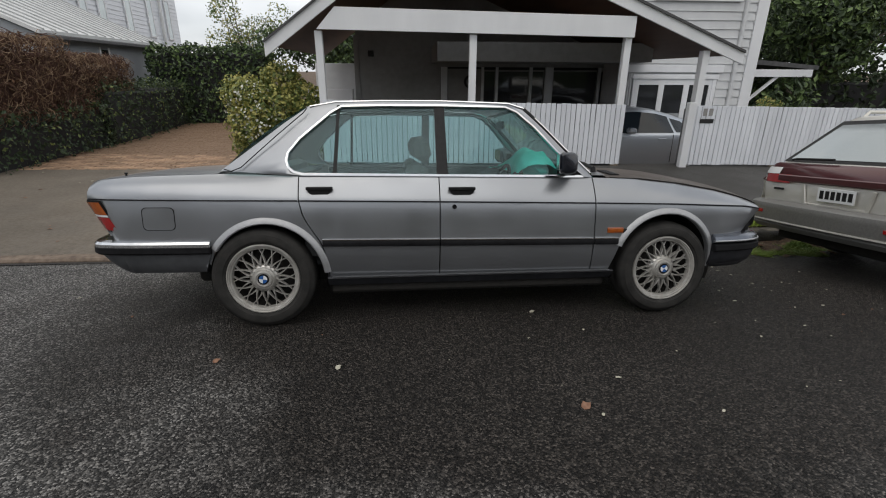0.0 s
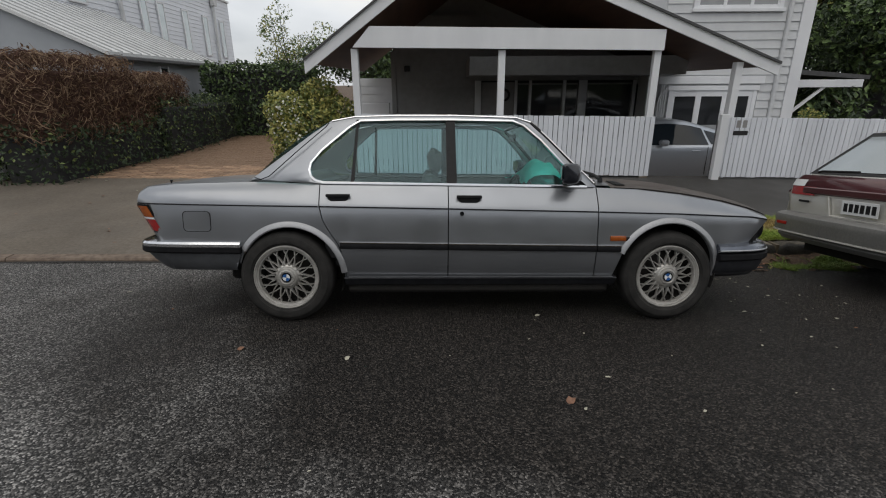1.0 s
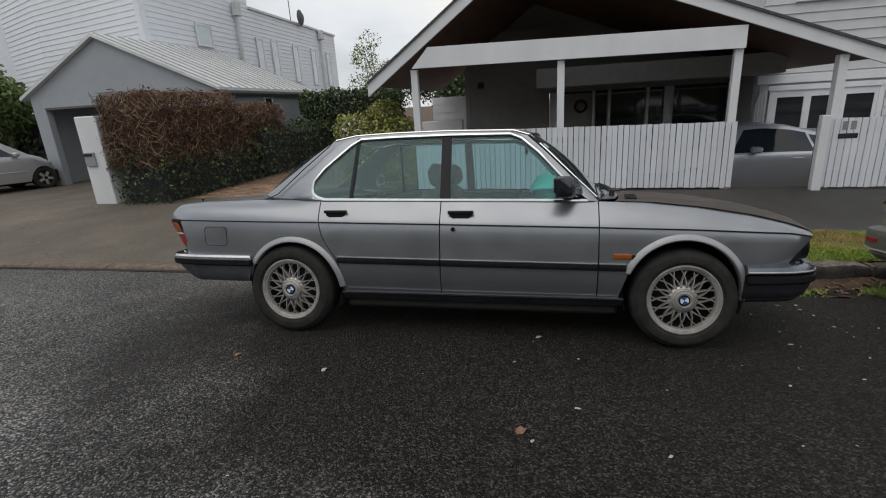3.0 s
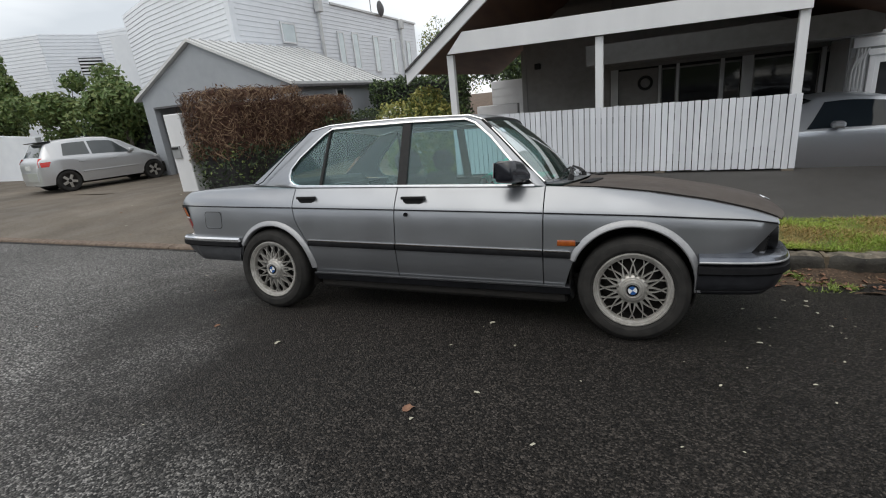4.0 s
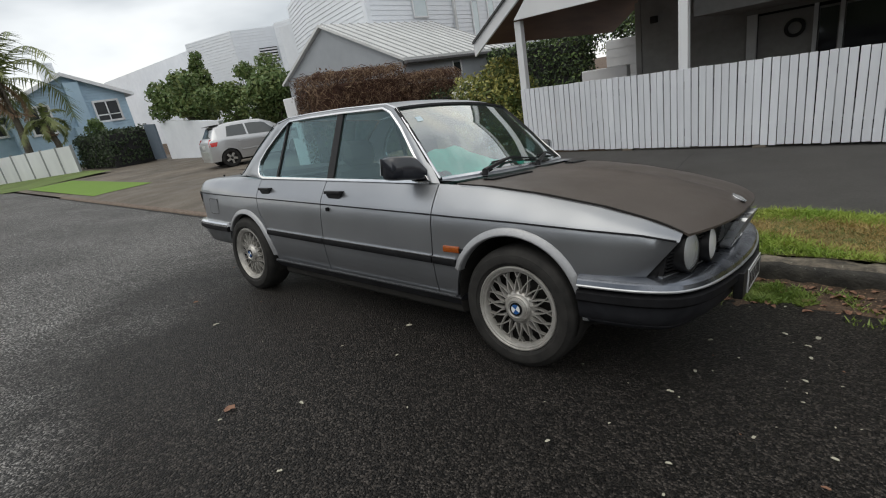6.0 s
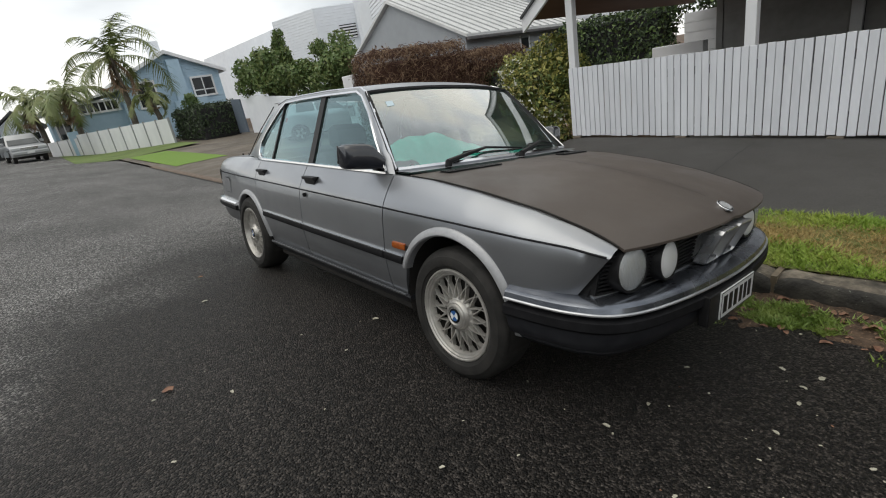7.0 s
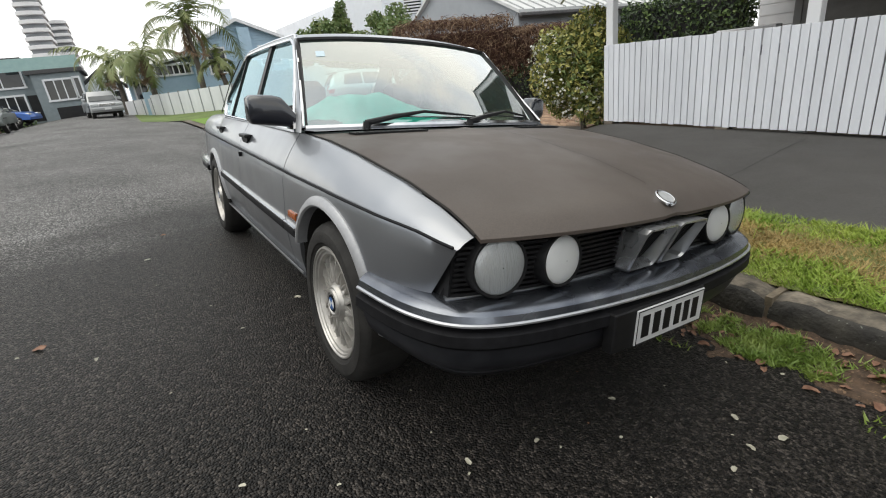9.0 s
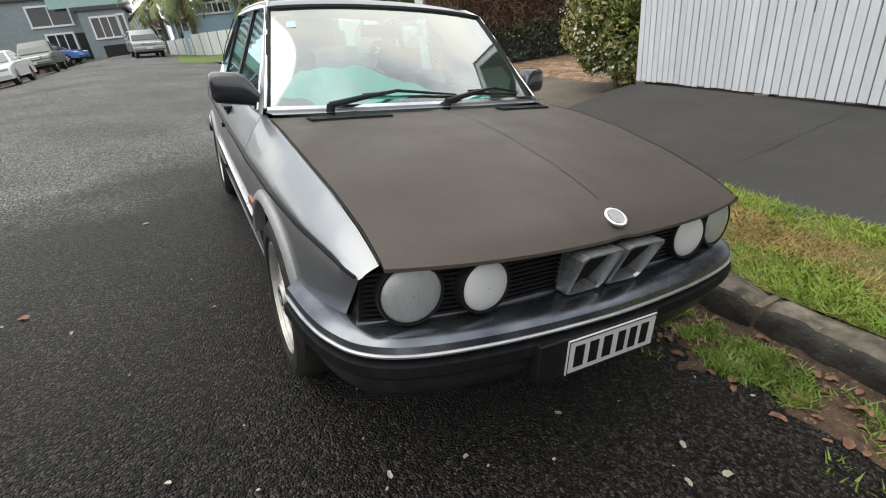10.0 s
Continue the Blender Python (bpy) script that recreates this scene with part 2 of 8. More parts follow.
KERBJOINT = mk("sandy_kerb_joint", (0.13, 0.105, 0.075), (0.19, 0.155, 0.11), rough=0.95, scale=30, bump=0.4, bscale=80)
FARLAWN = mk("far_lawn", (0.085, 0.14, 0.03), (0.14, 0.18, 0.05), rough=0.9, scale=4, bump=0.4, bscale=100, big=0.2, bigscale=0.6)
# pale base colour stands in for the sky reflected in far panes
PALEGLASS = mk("painted_sky_reflection_glass", (0.50, 0.56, 0.58), (0.60, 0.66, 0.68), rough=0.12, scale=2, metal=0.25, spec=0.7)
KERBLIP = mk("brown_kerb_lip", (0.10, 0.072, 0.055), (0.20, 0.155, 0.12), rough=0.9, scale=16, bump=0.5, bscale=60)


# ---- mesh helpers ----
def put(name, verts, faces, mat, parent=None, label="", smooth=False, kind="", angle=None):
    me = bpy.data.meshes.new(name)
    me.from_pydata([tuple(map(float, v)) for v in verts], [], [tuple(f) for f in faces])
    me.materials.append(mat)
    if smooth:
        me.polygons.foreach_set("use_smooth", [True] * len(me.polygons))
        if angle:
            me.set_sharp_from_angle(angle=radians(angle))
    me.update()
    ob = new(name, me)
    if parent:
        ob.parent = parent
    return tagged(ob, label=label, kind=kind)


def part(name, bm, mat, parent, label="", smooth=False, angle=35):
    me = bpy.data.meshes.new(name)
    bm.normal_update()
    bm.to_mesh(me)
    bm.free()
    me.materials.append(mat)
    if smooth:
        me.polygons.foreach_set("use_smooth", [True] * len(me.polygons))
        me.set_sharp_from_angle(angle=radians(angle))
    ob = new(name, me)
    ob.parent = parent
    return tagged(ob, label=label)


def thing(name, label, category, m=None, group="", kind=""):
    ob = new(name)
    ob.empty_display_size = 0.1
    if m is not None:
        ob.matrix_world = m
    return tagged(ob, label=label, category=category, group=group, kind=kind)


BOXF = [(0, 3, 2, 1), (4, 5, 6, 7), (0, 1, 5, 4), (1, 2, 6, 5), (2, 3, 7, 6), (3, 0, 4, 7)]


def box(bm, x0, x1, y0, y1, z0, z1, bevel=0.0, m=None):
    vs = [bm.verts.new(m @ Vector(v) if m is not None else v) for v in
          ((x0, y0, z0), (x1, y0, z0), (x1, y1, z0), (x0, y1, z0), (x0, y0, z1), (x1, y0, z1), (x1, y1, z1), (x0, y1, z1))]
    fs = [bm.faces.new([vs[i] for i in f]) for f in BOXF]
    if bevel:
        es = list({e for f in fs for e in f.edges})
        bmesh.ops.bevel(bm, geom=es, offset=bevel, segments=1, affect="EDGES", clamp_overlap=True)
    return bm


def boxp(name, x0, x1, y0, y1, z0, z1, mat, parent=None, bevel=0.0, label="", m=None):
    bm = bmesh.new()
    box(bm, x0, x1, y0, y1, z0, z1, bevel, m)
    return part(name, bm, mat, parent, label)


def beam(bm, a, b, w, h, bevel=0.0):
    """A bar from a to b, w wide and h deep."""
    a, b = Vector(a), Vector(b)
    m = Matrix.Translation(a) @ (b - a).to_track_quat("X", "Z").to_matrix().to_4x4()
    return box(bm, 0, (b - a).length, -w / 2, w / 2, -h / 2, h / 2, bevel, m)


def prism(bm, outline, axis, lo, hi):
    """A flat outline (list of pairs) drawn out along an axis: 'y' takes (x, z), 'x' takes (y, z), 'z' takes (x, y)."""
    def at(p, d):
        return {"y": (p[0], d, p[1]), "x": (d, p[0], p[1]), "z": (p[0], p[1], d)}[axis]
    n = len(outline)
    a = [bm.verts.new(at(p, lo)) for p in outline]
    b = [bm.verts.new(at(p, hi)) for p in outline]
    bm.faces.new(a)
    bm.faces.new(b[::-1])
    for i in range(n):
        bm.faces.new((a[i], b[i], b[(i + 1) % n], a[(i + 1) % n]))
    bmesh.ops.recalc_face_normals(bm, faces=bm.faces[:])
    return bm


def rod(bm, points, radii, sides=8, cap=True):
    """A round bar through points, with a radius at each."""
    rings = []
    pts = [Vector(p) for p in points]
    for i, p in enumerate(pts):
        d = (pts[min(i + 1, len(pts) - 1)] - pts[max(i - 1, 0)]).normalized()
        q = d.to_track_quat("Z", "Y")
        r = radii[i] if isinstance(radii, (list, tuple)) else radii
        rings.append([bm.verts.new(p + q @ Vector((r * math.cos(k * math.tau / sides), r * math.sin(k * math.tau / sides), 0))) for k in range(sides)])
    for a, b in zip(rings, rings[1:]):
        for k in range(sides):
            bm.faces.new((a[k], a[(k + 1) % sides], b[(k + 1) % sides], b[k]))
    if cap:
        bm.faces.new(rings[0][::-1])
        bm.faces.new(rings[-1])
    return bm


def lathe(bm, profile, axis="y", steps=32, at=(0, 0, 0), close=False):
    """Turns (radius, along) pairs round an axis."""
    rings = []
    for r, d in profile:
        ring = []
        for k in range(steps):
            c, s = r * math.cos(k * math.tau / steps), r * math.sin(k * math.tau / steps)
            p = {"y": (c, d, s), "x": (d, c, s), "z": (c, s, d)}[axis]
            ring.append(bm.verts.new(Vector(p) + Vector(at)))
        rings.append(ring)
    pairs = list(zip(rings, rings[1:])) + ([(rings[-1], rings[0])] if close else [])
    for a, b in pairs:
        for k in range(steps):
            bm.faces.new((a[k], a[(k + 1) % steps], b[(k + 1) % steps], b[k]))
    bmesh.ops.recalc_face_normals(bm, faces=bm.faces[:])
    return bm


def grid_faces(nu, nv, flip=False):
    fs = []
    for i in range(nu - 1):
        for j in range(nv - 1):
            f = (i * nv + j, (i + 1) * nv + j, (i + 1) * nv + j + 1, i * nv + j + 1)
            fs.append(f[::-1] if flip else f)
    return fs


def lerp(x, xs, ys):
    return float(np.interp(x, xs, ys))


def leaves(name, pts, normals, size, mat, parent, rng, label="", kind="stuff", spread=0.8, aspect=0.55):
    """Many small folded leaves at the given places, facing roughly along the normals."""
    n = len(pts)
    nor = normals + rng.normal(0, spread, (n, 3))
    nor /= np.linalg.norm(nor, axis=1)[:, None] + 1e-9
    t = rng.normal(0, 1, (n, 3))
    t -= nor * np.sum(t * nor, axis=1)[:, None]
    t /= np.linalg.norm(t, axis=1)[:, None] + 1e-9
    b = np.cross(nor, t)
    s = size * rng.uniform(0.6, 1.3, n)[:, None]
    v = np.empty((n, 4, 3))
    v[:, 0], v[:, 2] = pts - t * s, pts + t * s
    v[:, 1] = pts + b * s * aspect + nor * s * 0.25
    v[:, 3] = pts - b * s * aspect + nor * s * 0.25
    idx = np.arange(n)[:, None] * 4
    f = np.concatenate([idx + [0, 1, 2], idx + [0, 2, 3]])
    return put(name, v.reshape(-1, 3), f.tolist(), mat, parent, label=label, kind=kind)


def outward(bm, centre):
    """Turns every face away from a point inside."""
    bm.normal_update()
    c = Vector(centre)
    for f in bm.faces:
        if f.normal.dot(f.calc_center_median() - c) < 0:
            f.normal_flip()


# ---- ground ----
KERB_Y = 4.62


def slope(x):
    return -0.0137 * (min(max(x, -60), 30) - 0.45)


def road_z(x, y):
    """A strongly cambered street with its crown at y = -0.5."""
    if y < -0.5:
        y = -1.0 - y
    z = 0.176 - 0.098 * (y - 1.7) - 0.01 * (y - 1.7) ** 2 if y > 1.7 else 0.176 + 0.098 * (1.7 - y) - 0.0223 * (1.7 - y) ** 2
    return z + slope(x)


def verge_z(x, y):
    return lerp(y, (4.62, 6.0, 7.5, 9, 12, 20, 60), (-0.02, 0.05, 0.18, 0.22, 0.28, 0.5, 0.9)) + slope(x)


def apron_z(x, y):
    dip = 0.16 * min(max((-8.6 - x) / 3, 0), 1) * (min(max((y - 5.2) / 3, 0), 1) + 0.5 * min(max((y - 9.2) / 2.5, 0), 1))
    return lerp(y, (4.62, 6.0, 8.0, 12, 16, 20, 60), (-0.165, -0.11, -0.04, -0.06, 0.0, 0.1, 0.6)) + slope(x) - dip


def sheet(name, xs, ys, height, mat, label, lift=0.0, smooth=True):
    vs = [(x, y, height(x, y) + lift) for x in xs for y in ys]
    return tagged(put(name, vs, grid_faces(len(xs), len(ys)), mat, smooth=smooth), label=label, category=name.split("_")[0], kind="structure")


def land_z(x, y):
    if y < -5.6:
        return 0.1 + slope(x) - 0.05
    if y > 7.0:
        drop = 0.75 * max(0, min(1, (x + 1.4) / 0.3)) * max(0, min(1, (y - 7.9) / 0.9))
        left = apron_z(x, y) - 0.05
        return left if x < -1.41 or (x < -1.0 and y < 7.95) else min(verge_z(x, y), left + 0.3) - 0.06 - drop * 0.8
    return min(road_z(x, y), verge_z(x, y)) - 0.35


far_x = [-1500, -400, -120, -60, -44, -30, -20, -14, -10, -6, -4, -2, -1.41, -1.1, 0, 2, 4, 6, 9, 14, 20, 30, 100, 400, 1500]
far_y = [-1500, -400, -100, -30, -12, -5.7, -5.5, 0, 4, 4.6, 6.9, 7.05, 7.9, 8.3, 8.8, 10, 12, 14, 20, 30, 60, 120, 400, 1500]
sheet("ground", far_x, far_y, land_z, SOIL, "brown soil ground under gardens and houses")
road_x = [-75 + i * 1.5 for i in range(74)]
sheet("road", road_x, [-5.6 + i * 0.2 for i in range(51)] + [KERB_Y + 0.01], road_z, ASPHALT, "dark coarse asphalt road with steep camber, wetness and car shade painted in")
# the street ends at a cross street
sheet("street_across", [-75, -62, -50, -44], [-60, -20, -5.6], lambda x, y: road_z(x, -5.6) + 0.004, ASPHALT, "dark asphalt cross street")

# unseen plain house fronts and walls, added to close the street and darken reflections
OPP = mk("plain_far_wall", (0.16, 0.16, 0.15), (0.20, 0.195, 0.185), rough=0.85, scale=2, big=0.2, bigscale=0.3)
OPPG = mk("plain_far_green", (0.05, 0.065, 0.035), (0.07, 0.085, 0.045), rough=0.9, scale=3, big=0.3, bigscale=0.6)
for i, (xa, xb, zt, yy, mt) in enumerate(((-30, -10, 4.6, -11.5, OPP), (-10, 10, 4.9, -11.5, OPP), (10, 30, 4.6, -11.5, OPP), (-26, -8, 1.9, -9.0, OPPG), (-3, 14, 2.0, -9.0, OPPG))):
    bm = bmesh.new()
    box(bm, xa, xb, yy - 0.3, yy, -0.2, zt)
    w = part("wall_opposite", bm, mt, None, "unseen plain wall added across the street")
    tagged(w, category="wall", kind="structure")
rng = np.random.default_rng(5)

vx = [0.35 + i * 0.35 for i in range(60)]
sheet("verge", vx, [4.785, 4.9, 5.05, 5.2, 5.35, 5.5, 5.66], lambda x, y: verge_z(x, y) + 0.012 * math.sin(x * 5 + y * 9), LAWN, "patchy mown grass verge, green and yellow", 0.006)
sheet("footpath", [0.358 + i * 0.6 for i in range(40)], [5.58, 5.8, 6.1, 6.4, 6.8, 7.2, 7.5, 7.75], lambda x, y: verge_z(x, y), PATHWAY, "dark smooth asphalt footpath", 0.003)
sheet("pavement_apron", [-17 + i * 0.6 for i in range(26)] + [-1.5], [4.76, 5.2, 5.6, 6.0, 6.6, 7.2, 7.6, 8.6], lambda x, y: apron_z(x, y), CONCRETE, "worn brown-grey concrete driveway crossing", 0.002)
sheet("driveway_left", [-17, -14, -11, -9, -7.0], [8.59, 9, 10.5, 12.4, 18], lambda x, y: apron_z(x, y), CONCRETE, "worn concrete driveway to a grey garage", 0.0)


# kerb: single stones beside the grass, a low lip beside the crossing
# the crossing tapers up to the footpath level beside the fence
sheet("pavement_ramp", [-1.52, -1.4, -1.25, -1.1, -0.8, -0.4, 0.0, 0.36], [4.76, 5.2, 5.6, 6.0, 6.6, 7.2, 7.75],
      lambda x, y: apron_z(x, y) + (verge_z(x, y) - apron_z(x, y)) * min(max((x + 1.5) / (1.4 - 0.95 * min(max((y - 5.6) / 1.4, 0), 1)), 0), 1), PATHWAY, "dark asphalt ramp between crossing and footpath", 0.003)
kerb = thing("kerb", "weathered basalt kerb of separate stones", "kerb", kind="structure")
x = 0.36
n_stone = 0
while x < 9.0:
    ln = 0.50 + 0.36 * random.random()
    za, zb = verge_z(x, KERB_Y), verge_z(x + ln, KERB_Y)
    bm = bmesh.new()
    j = random.uniform(-0.012, 0.012)
    segs = 14
    rings = []
    prof = ((0.02, -0.40), (0.0, -0.22), (0.004, -0.12), (0.010, -0.06), (0.022, -0.022), (0.048, 0.004), (0.09, 0.013), (0.14, 0.014), (0.19, 0.008), (0.215, -0.01), (0.22, -0.3))
    for i in range(segs + 1):
        u = i / segs
        e = 0.022 if i in (0, segs) else 0.006 if i in (1, segs - 1) else 0.0
        px, zt = x + 0.010 + u * (ln - 0.020), za + (zb - za) * u
        ring = []
        for yy, zz in prof:
            v = Vector((px, KERB_Y + yy + j, zt + zz))
            d = 0.013 * noise.noise(v * 8) + 0.007 * noise.noise(v * 27)
            ring.append(bm.verts.new((v.x, v.y + d, v.z + (d if zz > -0.2 else 0) - e * (zz > -0.07))))
        rings.append(ring)
    for a, b in zip(rings, rings[1:]):
        for k in range(len(prof) - 1):
            bm.faces.new((a[k], a[k + 1], b[k + 1], b[k]))
    bm.faces.new(rings[0])
    bm.faces.new(rings[-1][::-1])
    bmesh.ops.recalc_face_normals(bm, faces=bm.faces[:])
    # faces towards the road take a darker colour than the top
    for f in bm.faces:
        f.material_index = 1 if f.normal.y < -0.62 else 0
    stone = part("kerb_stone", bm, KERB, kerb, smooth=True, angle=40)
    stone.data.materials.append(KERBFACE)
    boxp("kerb_joint", x + ln - 0.016, x + ln + 0.016, KERB_Y + 0.02, KERB_Y + 0.20, zb - 0.35, zb + 0.006, KERBJOINT, kerb)
    x += ln
for a, b in ((-17, -13.9), (-13.9, -10.5), (-10.5, -7.4), (-7.4, -4.4), (-4.4, -1.9), (-1.9, 0.35)):
    bm = bmesh.new()
    za, zb = apron_z(a, KERB_Y), apron_z(b, KERB_Y)
    for i, (p, z) in enumerate(((a + 0.008, za), (b - 0.008, zb))):
        ring = [bm.verts.new((p, KERB_Y + yy, z + zz)) for yy, zz in ((0, -0.3), (0, -0.012), (0.02, 0.008), (0.13, 0.012), (0.15, 0.006), (0.15, -0.3))]
        if i:
            for k in range(5):
                bm.faces.new((last[k], last[k + 1], ring[k + 1], ring[k]))
            bm.faces.new(ring)
        else:
            bm.faces.new(ring[::-1])
        last = ring
    bmesh.ops.recalc_face_normals(bm, faces=bm.faces[:])
    part("kerb_lip", bm, KERBLIP, kerb)


# a dark strip on the road paints the shadow line below the lip
LIPSHADE = mk("lip_shadow_dark", (0.012, 0.011, 0.010), (0.026, 0.023, 0.020), rough=0.8, scale=14, bump=0.4, bscale=60)
sheet("gutter_joint", [-17 + i * 0.6 for i in range(30)], [4.545, 4.575, 4.617], lambda x, y: road_z(x, y) + 0.004 * math.sin(x * 3.1), LIPSHADE, "dark strip painted for the shadow along the crossing's lip", 0.007)
# ---- picket fences along the footpath ----
def fence_y(x):
    return 7.735 - 0.042 * x


def fence(x0, x1, label):
    ob = thing("fence", label, "fence", group="white picket fence runs")
    pitch = 0.0817
    n = int(round((x1 - x0) / pitch))
    meshes = []
    for k in range(4):
        bm = bmesh.new()
        box(bm, -0.0362, 0.0362, 0, 0.02, 0, 1, 0.003)
        me = bpy.data.meshes.new("fence_board")
        bm.to_mesh(me)
        bm.free()
        me.materials.append(FENCE)
        meshes.append(me)
    for i in range(n):
        x = x0 + (i + 0.5) * pitch
        top = 1.19 - 0.0137 * (x + 0.9) + random.uniform(-0.004, 0.004)
        bot = verge_z(x, 7.5) + 0.035 + random.uniform(-0.006, 0.006)
        b = new("fence_board", meshes[i % 4])
        b.parent = ob
        b.matrix_basis = pose(x, fence_y(x) + random.uniform(-0.002, 0.002), bot, 0, random.uniform(-0.25, 0.25), -2.4) @ Matrix.Diagonal((random.uniform(0.985, 1.0), 1, top - bot, 1))
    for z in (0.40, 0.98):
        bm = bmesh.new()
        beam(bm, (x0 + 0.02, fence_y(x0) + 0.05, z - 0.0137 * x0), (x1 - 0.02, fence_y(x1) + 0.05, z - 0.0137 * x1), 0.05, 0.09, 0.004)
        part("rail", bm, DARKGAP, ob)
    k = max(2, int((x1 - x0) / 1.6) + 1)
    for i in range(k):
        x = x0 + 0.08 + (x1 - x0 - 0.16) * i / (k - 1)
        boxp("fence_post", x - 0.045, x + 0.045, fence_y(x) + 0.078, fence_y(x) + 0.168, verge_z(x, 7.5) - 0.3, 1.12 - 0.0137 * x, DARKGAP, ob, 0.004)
        boxp("footing", x - 0.07, x + 0.07, fence_y(x) - 0.01, fence_y(x) + 0.07, verge_z(x, 7.5) - 0.1, verge_z(x, 7.5) + 0.03, CONCRETE, ob, 0.01)
    return ob


fence(-1.06, 3.76, "white painted close-boarded picket fence beside a footpath")
fence_b = fence(4.80, 13.0, "white painted picket fence with a letter slot and number")
bm = bmesh.new()
box(bm, 5.03, 5.27, fence_y(5) - 0.012, fence_y(5) - 0.001, 0.83, 0.90, 0.003)
part("letter_slot", bm, DARK, fence_b, "black letter slot")
for i, xx in enumerate((5.10, 5.20)):
    bm = bmesh.new()
    box(bm, xx - 0.035, xx + 0.035, fence_y(5) - 0.01, fence_y(5) - 0.002, 0.95, 1.065, 0.003)
    part("number_bar", bm, GREYWALL, fence_b, "plain grey bar")

# ---- the house with its open gabled carport ----
house = thing("house", "white and grey weatherboard house with open gabled carport", "house", pose(2.5, 7.75, 0, 0, 0, -2.4) @ pose(-2.5, -7.75, 0))
APEX, TIP_L, TIP_R = (0.72, 3.60), (-1.82, 1.80), (5.55, 1.74)
FY = 7.66
for a, b, nm in ((TIP_L, APEX, 0), (APEX, TIP_R, 1)):
    bm = bmesh.new()
    d = Vector((b[0] - a[0], b[1] - a[1])).normalized()
    nn = Vector((-d.y, d.x))
    h = 0.155
    pts = [Vector(a) + (Vector((0, 0)) if nm == 0 else -nn * 0), Vector(b), Vector(b) + Vector((0, h / abs(d.x))), Vector(a) + Vector((0, h / abs(d.x)))]
    prism(bm, [tuple(p) for p in pts], "y", FY - 0.055, FY - 0.01)
    part("barge_board", bm, WHITE, house, "white painted barge board")
    # roof slab with a dark edge
    bm = bmesh.new()
    up = h / abs(d.x)
    pts = [(a[0], a[1] + up), (b[0], b[1] + up), (b[0], b[1] + up + 0.035), (a[0], a[1] + up + 0.035)]
    prism(bm, pts, "y", FY - 0.09, 13.0)
    part("roof", bm, SLATE, house, "dark roofing sheet")
    # timber lining and rafters under the roof
    bm = bmesh.new()
    pts = [(a[0] + 0.02, a[1] + up - 0.03), (b[0], b[1] + up - 0.03), (b[0], b[1] + up - 0.005), (a[0] + 0.02, a[1] + up - 0.005)]
    prism(bm, pts, "y", FY, 12.9)
    part("soffit_lining", bm, TIMBER, house, "brown stained timber lining")
bm = bmesh.new()
prism(bm, [(-1.06, 2.185), (3.76, 2.115), (3.76, 2.41), (-0.78, 2.485)], "y", FY - 0.008, FY + 0.06)
part("beam", bm, WHITE, house, "white painted timber beam")
FLOOR = -0.35
for xa, za, yo in ((-1.05, 2.15, 0), (1.275, 2.12, 0), (3.705, 2.1, 0), (4.99, 1.92, 0.0)):
    boxp("post", xa - 0.055, xa + 0.055, FY + 0.062 if xa < 4 else FY + 0.03, FY + 0.165, FLOOR - 0.1, za + 0.02, WHITE, house, 0.006, "white painted timber post")
boxp("gate_post", 4.78, 4.90, fence_y(4.8) + 0.021, fence_y(4.8) + 0.12, 0.0, 1.16, WHITE, house, 0.006)
boxp("slab", -1.0, 9.3, 8.8, 12.9, FLOOR - 0.2, FLOOR, CONCRETE, house)

# back wall of the carport: dark-lined wall, door and windows under a lower ceiling
WY = 12.2
boxp("wall", -0.94, 1.06, WY, WY + 0.14, FLOOR, 3.2, GREYWALL, house, label="grey painted wall")
boxp("wall", 1.06, 5.28, WY, WY + 0.14, 1.72, 2.7, GREYWALL, house)
boxp("wall", 1.06, 5.28, WY, WY + 0.14, FLOOR, FLOOR + 0.08, GREYWALL, house)
boxp("bulkhead", 0.84, 5.10, 9.70, WY - 0.002, 1.80, 2.15, GREYWALL, house, 0.004, "boxed-in grey ceiling step")
boxp("corner_board", -1.0, -0.88, WY - 0.03, WY - 0.002, FLOOR, 2.4, GREYWALL, house, 0.003)
for i in range(14):
    z = FLOOR + 0.02 + i * 0.19
    boxp("wall_board", -0.87, 0.83 if z > 1.55 else 1.04, WY - 0.016, WY - 0.003, z, z + 0.184, GREYWALL, house)
# added panel: paints the unlit room dark and stops light leaking past frames
boxp("room_back", 1.07, 5.27, WY + 0.16, WY + 0.2, FLOOR, 1.95, DARK, house, label="near-black panel in place of the unlit room")
for xa, xb, kind in ((1.24, 2.06, "door"), (2.13, 2.42, "pane"), (2.48, 3.26, "pane"), (3.33, 3.64, "pane"), (3.86, 4.98, "pane"), (5.06, 5.25, "pane")):
    if kind == "door":
        d = boxp("door", xa, xb, WY + 0.02, WY + 0.07, FLOOR + 0.03, 1.68, GREYWALL, house, 0.004, "grey panelled front door with a wreath")
        bm = bmesh.new()
        ring = [(0.13 + 0.03 * math.cos(k * math.tau / 8), 0.03 * math.sin(k * math.tau / 8)) for k in range(8)]
        lathe(bm, ring, "y", 20, (1.80, WY - 0.01, 1.38), close=True)
        part("wreath", bm, DARK, d, "dark round wreath", smooth=True)
    else:
        w = boxp("window", xa, xb, WY + 0.03, WY + 0.09, FLOOR + 0.1, 1.66, GREYWALL, house, 0.003, "grey framed tall window")
        boxp("pane", xa + 0.02, xb - 0.02, WY + 0.015, WY + 0.03, FLOOR + 0.15, 1.62, WINGLASS, w)
